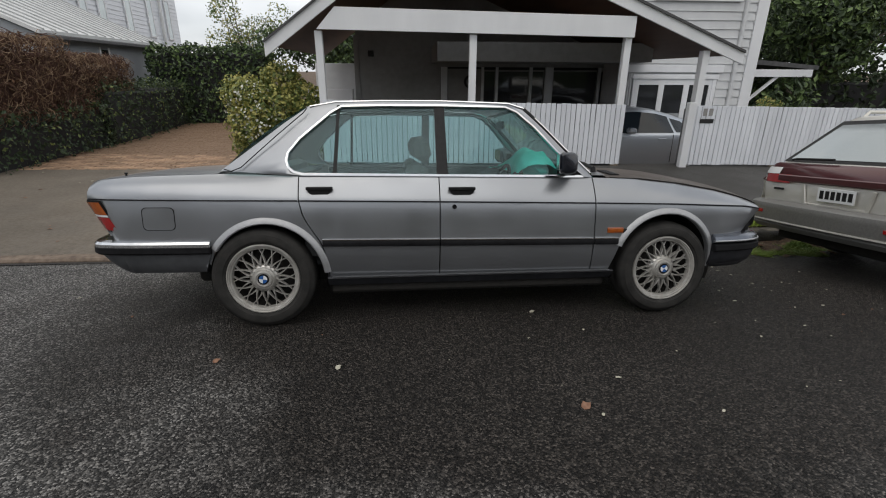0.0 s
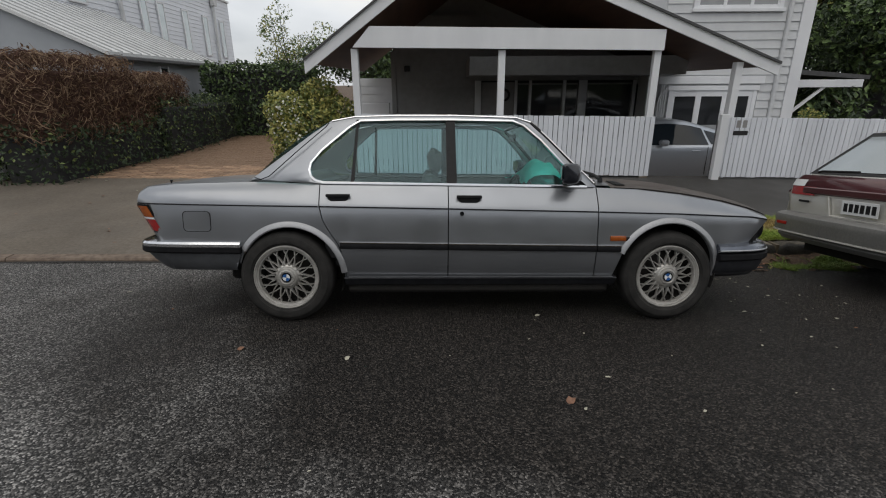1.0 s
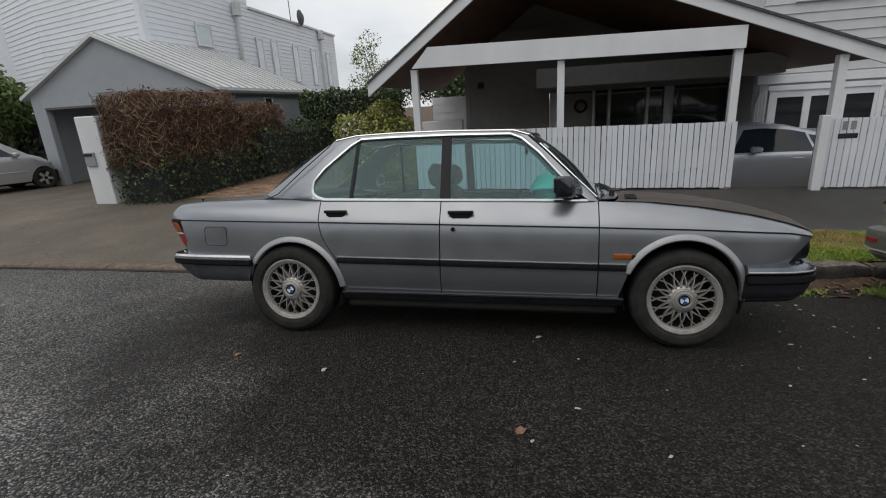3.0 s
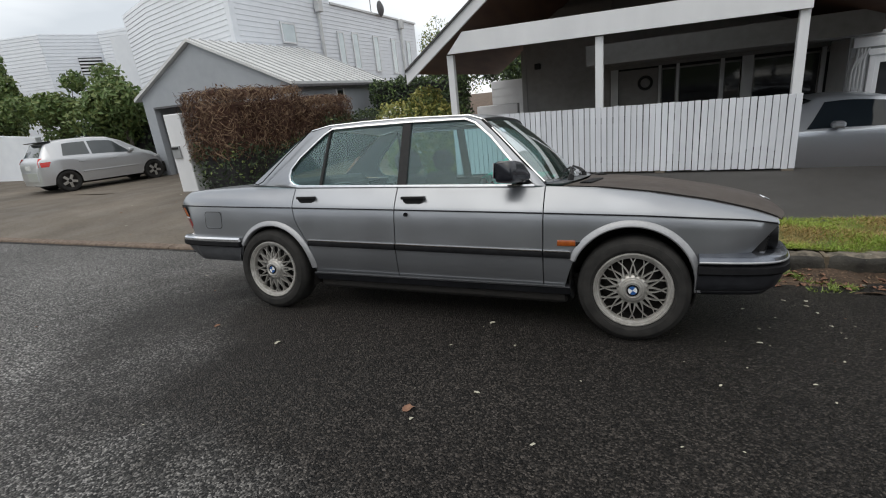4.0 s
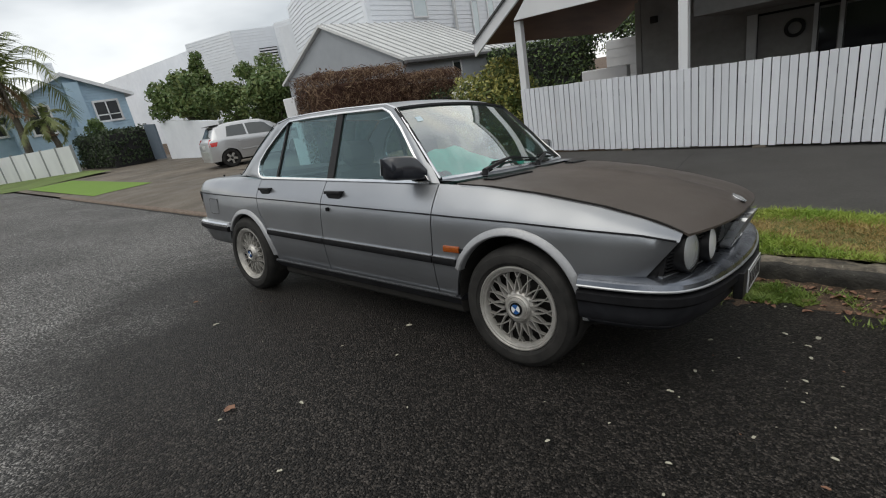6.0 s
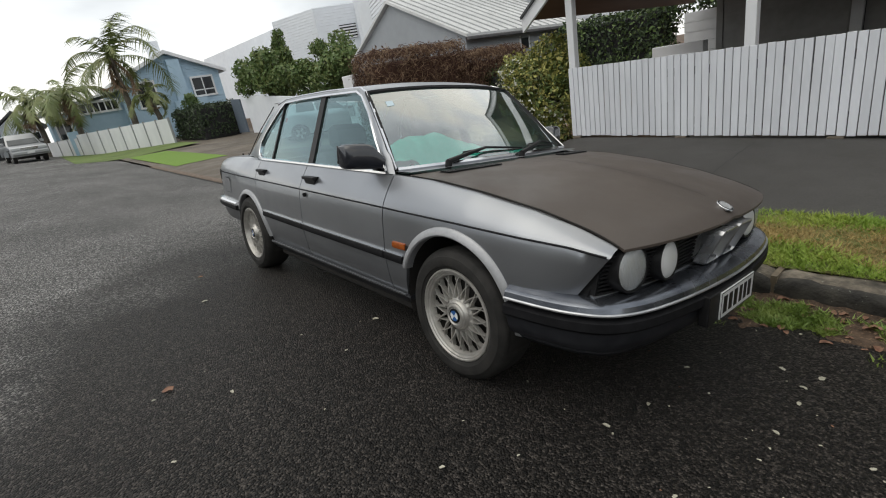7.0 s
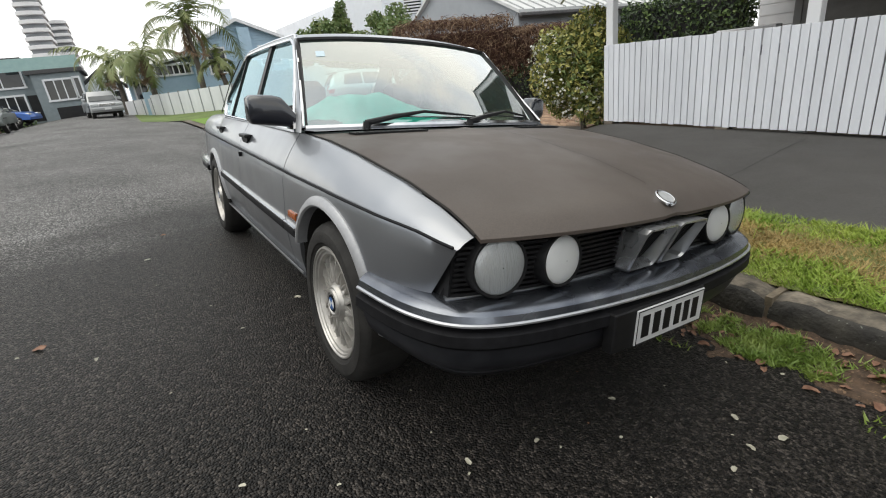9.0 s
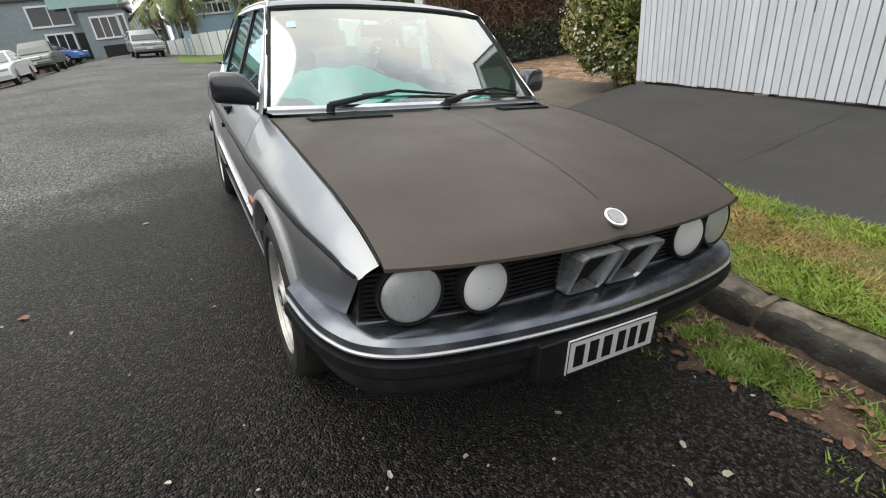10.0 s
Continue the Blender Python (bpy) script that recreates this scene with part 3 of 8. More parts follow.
for xa, hw in ((1.15, 0.08), (2.095, 0.03), (2.45, 0.03), (3.295, 0.035), (3.75, 0.10), (5.02, 0.035)):
    boxp("mullion", xa - hw, xa + hw, WY - 0.05, WY + 0.02, FLOOR, 1.72, BOARD, house)
boxp("wall_light", -0.66, -0.53, WY - 0.12, WY - 0.017, 1.94, 2.07, DARK, house, 0.01, "small dark square wall light")
bm = bmesh.new()
prism(bm, [(-0.94, 2.0), (4.74, 2.0), (4.74, 2.22), (0.72, 3.76), (-0.94, 2.56)], "y", WY + 0.142, WY + 0.2)
part("gable_wall", bm, GREYWALL, house)

# two-storey wing behind, in pale weatherboard
BY = 11.1
boxp("wing_wall", 5.12, 8.25, BY + 0.03, BY + 5.5, FLOOR, 7.4, BOARD, house, label="pale grey weatherboard two-storey wing")
nb = 0
z = FLOOR
while z < 7.3:
    spans = [(5.14, 7.71)]
    if z < 1.62:
        spans = [(5.14, 5.38), (7.42, 7.71)]
    elif 3.02 < z < 4.4:
        spans = [(5.14, 5.66)]
    for xa, xb in spans:
        bm = bmesh.new()
        prism(bm, [(BY + 0.028, z), (BY - 0.012, z), (BY - 0.006, z + 0.01), (BY + 0.012, z + 0.176), (BY + 0.028, z + 0.176)], "x", xa, xb)
        part("weatherboard", bm, BOARD, house)
    bm = bmesh.new()
    prism(bm, [(BY + 0.028, z), (BY - 0.012, z), (BY + 0.012, z + 0.176), (BY + 0.028, z + 0.176)], "x", 7.81, 8.01)
    part("weatherboard", bm, BOARD, house)
    z += 0.18
boxp("downpipe", 7.72, 7.80, BY - 0.07, BY + 0.02, FLOOR, 7.4, BOARD, house, 0.015)
boxp("corner_board", 8.02, 8.28, BY - 0.03, BY + 0.03, FLOOR, 7.4, WHITE, house, 0.004)


def sash(parent, x0, x1, z0, z1, y, lights, glass, frame=WHITE, w=0.07):
    """A window: casing, sill, and so many lights side by side."""
    win = boxp("window", x0, x1, y + 0.012, y + 0.03, z0, z1, glass, parent, 0, "painted timber window")
    boxp("casing", x0 - 0.09, x0, y - 0.03, y + 0.02, z0, z1, frame, win, 0.004)
    boxp("casing", x1, x1 + 0.09, y - 0.03, y + 0.02, z0, z1, frame, win, 0.004)
    boxp("head", x0 - 0.12, x1 + 0.12, y - 0.045, y + 0.02, z1, z1 + 0.10, frame, win, 0.004)
    boxp("sill", x0 - 0.13, x1 + 0.13, y - 0.07, y + 0.02, z0 - 0.07, z0, frame, win, 0.006)
    for i in range(lights + 1):
        xx = x0 + (x1 - x0) * i / lights
        boxp("stile", xx - w / 2, xx + w / 2, y - 0.012, y + 0.01, z0, z1, frame, win, 0.003)
    for zz in (z0 + w / 2, z1 - w / 2):
        boxp("rail", x0, x1, y - 0.010, y + 0.011, zz - w / 2, zz + w / 2, frame, win, 0.003)
    return win


sash(house, 5.78, 7.50, 3.15, 4.3, BY, 3, BLIND)
fd = sash(house, 5.50, 7.30, FLOOR + 0.1, 1.48, BY, 3, WINGLASS, WHITE, 0.13)
boxp("curtain", 5.55, 7.25, BY + 0.004, BY + 0.011, FLOOR + 0.12, 0.72, BLIND, fd, 0, "pale half curtain")
boxp("lintel_trim", 5.15, 7.5, BY - 0.05, BY - 0.014, 1.62, 1.78, WHITE, house, 0.004)
for i in range(4):
    bm = bmesh.new()
    xx = 5.17 + i * 0.05
    rod(bm, [(xx, BY - 0.06, FLOOR), (xx, BY - 0.06, 1.25 + 0.06 * i), (xx + 0.05, BY - 0.06, 1.42 + 0.06 * i), (xx + 0.05, BY - 0.06, 1.61)], 0.022, 8)
    part("service_pipe", bm, BOARD, house, smooth=True)
# lean-to roof on the far side of the wing
bm = bmesh.new()
prism(bm, [(8.29, 1.84), (10.25, 1.70), (10.25, 1.79), (8.29, 1.95)], "y", 11.6, 13.6)
part("lean_to_roof", bm, SLATE, house, "thin dark lean-to roof")
boxp("lean_to_fascia", 8.29, 10.08, 11.54, 11.595, 1.53, 1.70, WHITE, house, 0.004)
bm = bmesh.new()
beam(bm, (8.29, 11.62, 0.7), (9.25, 11.62, 1.54), 0.06, 0.06)
part("brace", bm, WHITE, house)
boxp("side_wall", -2.1, -0.86, 13.2, 13.4, -0.4, 1.80, BOARD, house, label="pale weatherboard side wall")
for i in range(10):
    boxp("side_board", -2.1, -0.9, 13.16, 13.198, -0.2 + i * 0.2, -0.01 + i * 0.2, BOARD, house)
boxp("low_wall", -2.05, -1.02, 11.7, 11.9, -0.4, 1.22, WHITE, house, 0.01, "low white wall with flat top")


# ---- the parked silver saloon ----
PAINT = mk("silver_metallic_paint", (0.310, 0.323, 0.346), (0.286, 0.297, 0.318), rough=0.30, rough2=0.38, scale=900, detail=1, metal=0.80, coat=0.5, big=0.07, bigscale=2.0, bump=0.02, bscale=6)
FLARE = mk("bare_flare_paint", (0.385, 0.39, 0.405), (0.34, 0.345, 0.36), rough=0.42, scale=60, metal=0.4, coat=0.1, big=0.06, bigscale=5)
WRAP = mk("matt_brown_bonnet", (0.058, 0.046, 0.039), (0.078, 0.062, 0.052), rough=0.42, rough2=0.58, scale=260, detail=2, spec=0.5, big=0.2, bigscale=1.4, bump=0.05, bscale=200)
DULLCHROME = mk("dull_chrome", (0.58, 0.59, 0.61), (0.42, 0.43, 0.45), rough=0.26, rough2=0.36, scale=14, metal=0.75)
CHROME = mk("chrome", (0.78, 0.79, 0.81), (0.70, 0.71, 0.73), rough=0.13, scale=30, metal=1.0)
BUMPERTOP = mk("tarnished_bumper_metal", (0.22, 0.235, 0.265), (0.10, 0.11, 0.135), rough=0.14, rough2=0.32, scale=8, metal=0.9, bigscale=1.5)
RUBBER = mk("black_rubber", (0.009, 0.009, 0.010), (0.016, 0.016, 0.018), rough=0.55, scale=25, spec=0.09, big=0.15, bigscale=3)
PLASTIC = mk("black_plastic", (0.010, 0.010, 0.011), (0.016, 0.016, 0.017), rough=0.42, scale=30, spec=0.22)
VALANCE = mk("grey_black_valance", (0.020, 0.021, 0.025), (0.032, 0.033, 0.038), rough=0.40, spec=0.25, scale=20, big=0.15, bigscale=3)
TYRE = mk("tyre_rubber", (0.016, 0.0156, 0.015), (0.031, 0.0295, 0.028), rough=0.75, spec=0.3, scale=15, bump=0.2, bscale=90)
ALLOY = mk("dusty_alloy", (0.54, 0.525, 0.50), (0.41, 0.395, 0.37), rough=0.40, scale=18, metal=0.6, big=0.12, bigscale=6, bump=0.1, bscale=90)
# near-black with the shade of wheels, wells and underside in the colour
RECESSBLACK = mk("recess_shade_black", (0.012, 0.011, 0.010), (0.02, 0.018, 0.016), rough=0.9, scale=20)
EMBLUE = mk("emblem_blue", (0.02, 0.10, 0.32), (0.02, 0.09, 0.28), rough=0.3, scale=5)
EMDULL = mk("faded_emblem", (0.30, 0.31, 0.32), (0.42, 0.43, 0.44), rough=0.35, scale=60)
EMWHITE = mk("emblem_white", (0.75, 0.76, 0.78), (0.7, 0.71, 0.73), rough=0.3, scale=5)
GLOSSBLACK = mk("gloss_black_housing", (0.010, 0.012, 0.018), (0.016, 0.018, 0.026), rough=0.25, scale=12, spec=0.6, coat=0.5)
ORANGE = mk("orange_lens", (0.36, 0.088, 0.012), (0.27, 0.062, 0.010), rough=0.2, scale=40, spec=0.6)
REDLENS = mk("red_lens", (0.33, 0.012, 0.012), (0.25, 0.01, 0.01), rough=0.15, scale=30, spec=0.6)
CLEARLENS = mk("ribbed_lamp_glass", (0.66, 0.68, 0.69), (0.36, 0.38, 0.39), rough=0.10, scale=9, detail=2, metal=0.3, spec=0.7, coat=0.8, stretch=(1, 34, 0.8), bump=0.6, bscale=16, big=0.35, bigscale=9)
FROST = mk("white_lamp_cover", (0.66, 0.67, 0.67), (0.60, 0.61, 0.61), rough=0.35, scale=6, coat=0.3)
BUMPERGREY = mk("dark_grey_bumper", (0.105, 0.109, 0.118), (0.130, 0.135, 0.146), rough=0.34, metal=0.5, scale=14, spec=0.4, big=0.12, bigscale=3)
PLATEW = mk("plate_white", (0.66, 0.67, 0.67), (0.6, 0.61, 0.61), rough=0.45, scale=20)
SEAT = mk("dark_grey_cloth_seat", (0.060, 0.060, 0.058), (0.085, 0.083, 0.080), rough=0.9, scale=60, bump=0.2, bscale=150)
TRIMIN = mk("dark_interior_trim", (0.03, 0.032, 0.035), (0.04, 0.042, 0.046), rough=0.7, scale=20)
CLOTH = mk("turquoise_cloth", (0.05, 0.64, 0.52), (0.11, 0.78, 0.66), rough=0.8, scale=14, bump=0.3, bscale=30)
STICKER = mk("pale_sticker", (0.55, 0.68, 0.74), (0.5, 0.62, 0.7), rough=0.5, scale=60)
GLASS = glass_mat("side_glass", (0.60, 0.79, 0.80), 0.0, 0.05, 0.03)
SCREEN = glass_mat("windscreen_glass", (0.56, 0.77, 0.71), 0.04, 0.32, 0.045)

car = thing("car", "silver four-door saloon with matt brown bonnet, parked at a kerb", "car", pose(-0.865, 3.56, -0.0207, -7.6, 0.78, 0))

WX = (-1.02, -0.96, -0.87, -0.65, -0.2, 0.37, 1.25, 2.25, 2.7, 3.0, 3.2, 3.3, 3.36)
WY_ = (0.700, 0.738, 0.765, 0.792, 0.818, 0.830, 0.838, 0.842, 0.832, 0.808, 0.778, 0.756, 0.735)
TX = (-1.02, -0.965, -0.93, -0.75, -0.3, 0.0, 0.25, 1.0, 2.1, 2.4, 2.7, 3.0, 3.2, 3.30, 3.36)
TZ = (0.882, 0.905, 0.912, 0.929, 0.944, 0.940, 0.930, 0.925, 0.917, 0.905, 0.873, 0.823, 0.774, 0.741, 0.716)
TY = (0.60, 0.63, 0.645, 0.655, 0.665, 0.70, 0.745, 0.748, 0.742, 0.733, 0.724, 0.704, 0.692, 0.688, 0.686)
CX, CZ = (-1.02, 0.23, 1.1, 2.1, 2.67, 3.2, 3.36), (0.806, 0.795, 0.782, 0.764, 0.750, 0.724, 0.698)
AR, AF, RR = (0.035, 0.315), (2.612, 0.345), 0.352


def half_w(x):
    return lerp(x, WX, WY_)


def crease(x):
    return lerp(x, CX, CZ)


def round_w(x):
    return lerp(x, (-0.6, -0.1, 0.25, 2.0, 2.5), (0.85, 0.6, 0, 0, 0.22))


def arch(x, r=RR):
    z = 0.30
    for cx, cz in (AR, AF):
        if abs(x - cx) < r:
            z = max(z, cz + math.sqrt(r * r - (x - cx) ** 2))
    return z


def tail_lean(x, z):
    return 0.5 * max(0, 0.79 - z) * min(max((-x - 0.82) / 0.17, 0), 1)


def skin(x, z=None, t=None, out=0.0):
    """A point of the body's side: z below the crease, or t from crease (0) to shoulder (1)."""
    w, zc, zt, yt = half_w(x), crease(x), lerp(x, TX, TZ), lerp(x, TX, TY)
    if t is None:
        d = 0.035 * ((0.55 - z) / 0.23) ** 2 if z < 0.55 else 0.004 * (z - 0.55) / max(zc - 0.55, 0.01)
        y = w - d
    else:
        k = round_w(x)
        a = t * math.pi / 2
        y = w - 0.012 - (w - 0.012 - yt) * ((1 - k) * t ** 1.2 + k * (1 - math.cos(a)))
        z = zc + (zt - zc) * ((1 - k) * t + k * math.sin(a))
    sx = x + tail_lean(x, z) - 0.80 * max(0, 0.70 - z) * min(max((x - 3.02) / 0.34, 0), 1)
    return Vector((sx, -(y + out), z))


LEVELS = (0.30, 0.36, 0.42, 0.48, 0.54, 0.60, 0.66, 0.71)
TOPS = (0.0, 0.12, 0.25, 0.4, 0.55, 0.7, 0.82, 0.92, 1.0)


def panel(name, left, right, mat, side, step=0.03, label="", low=0.30, top=1.0):
    """A sheet of the body side between two upright edges, given as functions of height, with a folded edge."""
    n = max(3, int((right(0.6) - left(0.6)) / step))
    vs = []
    nv = len(LEVELS) + len(TOPS)
    for i in range(n + 1):
        for j in range(nv):
            zt = LEVELS[j] if j < len(LEVELS) else 0.78 + 0.14 * TOPS[j - len(LEVELS)]
            u = i / n
            x = left(zt) + (right(zt) - left(zt)) * u
            if j < len(LEVELS):
                z = max(LEVELS[j], low, arch(x), 0.30 + 0.18 * min(max((-0.31 - x) / 0.01, 0), 1), 0.30 + 0.15 * min(max((x - 2.90) / 0.01, 0), 1))
                z = min(z, crease(x) - 0.004 - 0.0005 * (len(LEVELS) - j))
                p = skin(x, z=z)
            else:
                p = skin(x, t=TOPS[j - len(LEVELS)])
            vs.append(Vector((p.x, p.y * side, p.z)))
    bm = bmesh.new()
    bv = [bm.verts.new(v) for v in vs]
    for f in grid_faces(n + 1, nv, flip=side > 0):
        bm.faces.new([bv[k] for k in f])
    bmesh.ops.remove_doubles(bm, verts=bm.verts[:], dist=0.0008)
    edge = [e for e in bm.edges if e.is_boundary]
    ext = bmesh.ops.extrude_edge_only(bm, edges=edge)
    for v in [g for g in ext["geom"] if isinstance(g, bmesh.types.BMVert)]:
        v.co.y -= math.copysign(0.018, v.co.y)
        if v.co.x > 3.12:
            v.co.x -= 0.045
            v.co.z -= 0.006
    bmesh.ops.recalc_face_normals(bm, faces=bm.faces[:])
    return part(name, bm, mat, car, label, smooth=True, angle=50)


def rear_cut(z):
    """The trailing edge of the rear door, which follows the wheel arch."""
    return lerp(z, (0.30, 0.35, 0.43, 0.535, 0.64, 0.75, 0.95), (0.40, 0.40, 0.395, 0.362, 0.292, 0.240, 0.236))


G = 0.0035
for side in (1, -1):
    panel("rear_quarter_panel", lambda z: -1.01, lambda z: rear_cut(z) - G, PAINT, side)
    panel("rear_door", lambda z: rear_cut(z) + G, lambda z: 1.098 - G, PAINT, side, 0.05)
    panel("front_door", lambda z: 1.098 + G, lambda z: 2.108 - G, PAINT, side, 0.05)
    panel("front_wing", lambda z: 2.108 + G, lambda z: 3.340, PAINT, side)

# wheel arch flares, sills, rubbing strips, pinstripe
for side in (-1, 1):
    for (cx, cz), a0, a1 in ((AR, 4, 149), (AF, -6, 158)):
        bm = bmesh.new()
        rows = []
        for i in range(41):
            a = radians(a0 + (a1 - a0) * i / 40)
            row = []
            for r, o in ((RR - 0.014, -0.03), (RR - 0.014, 0.012), (RR - 0.007, 0.018), (RR + 0.015, 0.013), (RR + 0.026, 0.002), (RR + 0.027, -0.02)):
                x, z = cx + r * math.cos(a), cz + r * math.sin(a)
                w = half_w(x) - (0.035 * ((0.55 - z) / 0.23) ** 2 if z < 0.55 else 0)
                row.append(bm.verts.new((x, side * (w + o), z)))
            rows.append(row)
        for p, q in zip(rows, rows[1:]):
            for k in range(5):
                bm.faces.new((p[k], p[k + 1], q[k + 1], q[k]))
        bmesh.ops.recalc_face_normals(bm, faces=bm.faces[:])
        part("wheel_arch_flare", bm, FLARE, car, "pale dull wheel arch flare", smooth=True)
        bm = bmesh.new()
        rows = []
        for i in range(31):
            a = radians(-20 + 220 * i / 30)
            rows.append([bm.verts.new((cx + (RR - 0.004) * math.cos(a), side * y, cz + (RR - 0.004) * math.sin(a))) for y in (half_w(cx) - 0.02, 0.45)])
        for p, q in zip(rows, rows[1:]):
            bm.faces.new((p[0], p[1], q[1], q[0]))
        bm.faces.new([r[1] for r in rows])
        part("wheel_well", bm, RECESSBLACK, car)
    bm = bmesh.new()
    prism(bm, [(0.78, 0.312), (0.812, 0.306), (0.815, 0.298), (0.80, 0.285), (0.77, 0.245), (0.62, 0.235), (0.62, 0.32)], "x", 0.39, 2.27)
    if side < 0:
        for v in bm.verts:
            v.co.y *= -1
        bmesh.ops.recalc_face_normals(bm, faces=bm.faces[:])
    part("sill", bm, VALANCE, car, "dark grey sill")
    bm = bmesh.new()
    beam(bm, (0.42, side * 0.818, 0.311), (2.24, side * 0.818, 0.311), 0.006, 0.008)
    part("sill_strip", bm, PAINT, car)

    def strip(name, x0, x1, zf, h, o, mat, label="", nx=26):
        bm = bmesh.new()
        rows = []
        for i in range(nx + 1):
            x = x0 + (x1 - x0) * i / nx
            z = zf(x)
            w = half_w(x)
            prof = ((-0.004, -h / 2), (o * 0.75, -h / 2 + 0.002), (o, -h / 4), (o, h / 4), (o * 0.75, h / 2 - 0.002), (-0.004, h / 2))
            rows.append([bm.verts.new((x, side * (w + oo), z + zz)) for oo, zz in prof])
        for p, q in zip(rows, rows[1:]):
            for k in range(5):
                bm.faces.new((p[k], p[k + 1], q[k + 1], q[k]))
        bm.faces.new(rows[0])
        bm.faces.new(rows[-1])
        bmesh.ops.recalc_face_normals(bm, faces=bm.faces[:])
        return part(name, bm, mat, car, label, smooth=True)

    trim_z = lambda x: lerp(x, (0.35, 2.28), (0.530, 0.508))
    for x0, x1 in ((0.372, 1.094), (1.102, 2.104), (2.112, 2.272)):
        strip("rubbing_strip", x0, x1, trim_z, 0.040, 0.014, RUBBER, "black rubber side strip")
        strip("strip_edge", x0, x1, lambda x: trim_z(x) + 0.024, 0.010, 0.014, CHROME, "thin bright strip")
    for x0, x1 in ((-0.99, 0.233), (0.243, 1.094), (1.102, 2.104), (2.112, 3.33)):
        strip("pinstripe", x0, x1, lambda x: crease(x) - 0.002, 0.0085, 0.003, RUBBER, "", 30)
    # door handles, lock, repeater lamp, fuel flap
    for x0, x1, z0, z1 in ((0.288, 0.441, 0.826, 0.872), (1.155, 1.319, 0.820, 0.866)):
        bm = bmesh.new()
        y = half_w(x0) - 0.02
        prism(bm, [(x0, z1), (x1, z1), (x1 - 0.012, z0 + 0.012), (x1 - 0.03, z0), (x0 + 0.03, z0), (x0 + 0.012, z0 + 0.012)], "y", side * (y - 0.035), side * (y - 0.004))
        h = part("door_handle", bm, PLASTIC, car, "black recessed door handle")
        bm = bmesh.new()
        box(bm, x0 - 0.002, x1 + 0.002, min(side * (y - 0.02), side * (y + 0.010)), max(side * (y - 0.02), side * (y + 0.010)), z1 - 0.018, z1 + 0.002, 0.004)
        part("grip", bm, PLASTIC, h)
    bm = bmesh.new()
    lathe(bm, [(0.001, 0.0), (0.007, 0.0), (0.013, 0.006 * side), (0.014, -0.01 * side)], "y", 16, (1.188, side * (half_w(1.19) + 0.001), 0.748))
    part("door_lock", bm, RUBBER, car, smooth=True)
    strip("side_indicator", 2.195, 2.300, lambda x: 0.583, 0.036, 0.010, ORANGE, "orange side indicator lens", 4)
    strip("indicator_base", 2.302, 2.345, lambda x: 0.578, 0.03, 0.006, PLASTIC, "", 3)
bm = bmesh.new()
x0, x1, z0, z1, r = -0.672, -0.482, 0.620, 0.758, 0.028
loop = []
for cx, cz, a0 in ((x1 - r, z1 - r, 0), (x0 + r, z1 - r, 90), (x0 + r, z0 + r, 180), (x1 - r, z0 + r, 270)):
    for k in range(5):
        a = radians(a0 + k * 22.5)
        loop.append((cx + r * math.cos(a), cz + r * math.sin(a)))
outer = [bm.verts.new(skin(x, z=z, out=0.0015)) for x, z in loop]
inner = [bm.verts.new(skin(x * 0.95 + 0.05 * (x0 + x1) / 2, z=z * 0.95 + 0.05 * (z0 + z1) / 2, out=0.0015)) for x, z in loop]
for k in range(len(loop)):
    bm.faces.new((outer[k], outer[(k + 1) % len(loop)], inner[(k + 1) % len(loop)], inner[k]))
part("fuel_flap", bm, RUBBER, car, "outline of the fuel flap")
bm = bmesh.new()
bm.faces.new([bm.verts.new(skin(x * 0.945 + 0.055 * (x0 + x1) / 2, z=z * 0.945 + 0.055 * (z0 + z1) / 2, out=0.002)) for x, z in loop])
part("fuel_flap_lid", bm, PAINT, car)

# ---- upper body ----
DLO = [(2.042, 0.925), (1.88, 1.084), (1.74, 1.237), (1.625, 1.335), (1.55, 1.366), (1.13, 1.371), (0.75, 1.368), (0.50, 1.360), (0.43, 1.320),
       (0.344, 1.248), (0.242, 1.161), (0.172, 1.075), (0.162, 1.03), (0.175, 0.985), (0.205, 0.960), (0.26, 0.945), (1.1, 0.934)]
RIM = [(2.112, 0.738, 0.918), (1.955, 0.668, 1.084), (1.80, 0.625, 1.239), (1.69, 0.592, 1.345), (1.58, 0.558, 1.388), (1.13, 0.545, 1.402), (0.75, 0.545, 1.399), (0.46, 0.548, 1.388),
       (0.29, 0.556, 1.355), (0.14, 0.585, 1.252), (0.0, 0.612, 1.145), (-0.14, 0.638, 1.040), (-0.245, 0.655, 0.963), (-0.08, 0.692, 0.955), (0.10, 0.722, 0.942), (0.26, 0.746, 0.930), (1.1, 0.748, 0.9255)]


def glass_y(z):
    return 0.735 - (z - 0.935) * 0.376


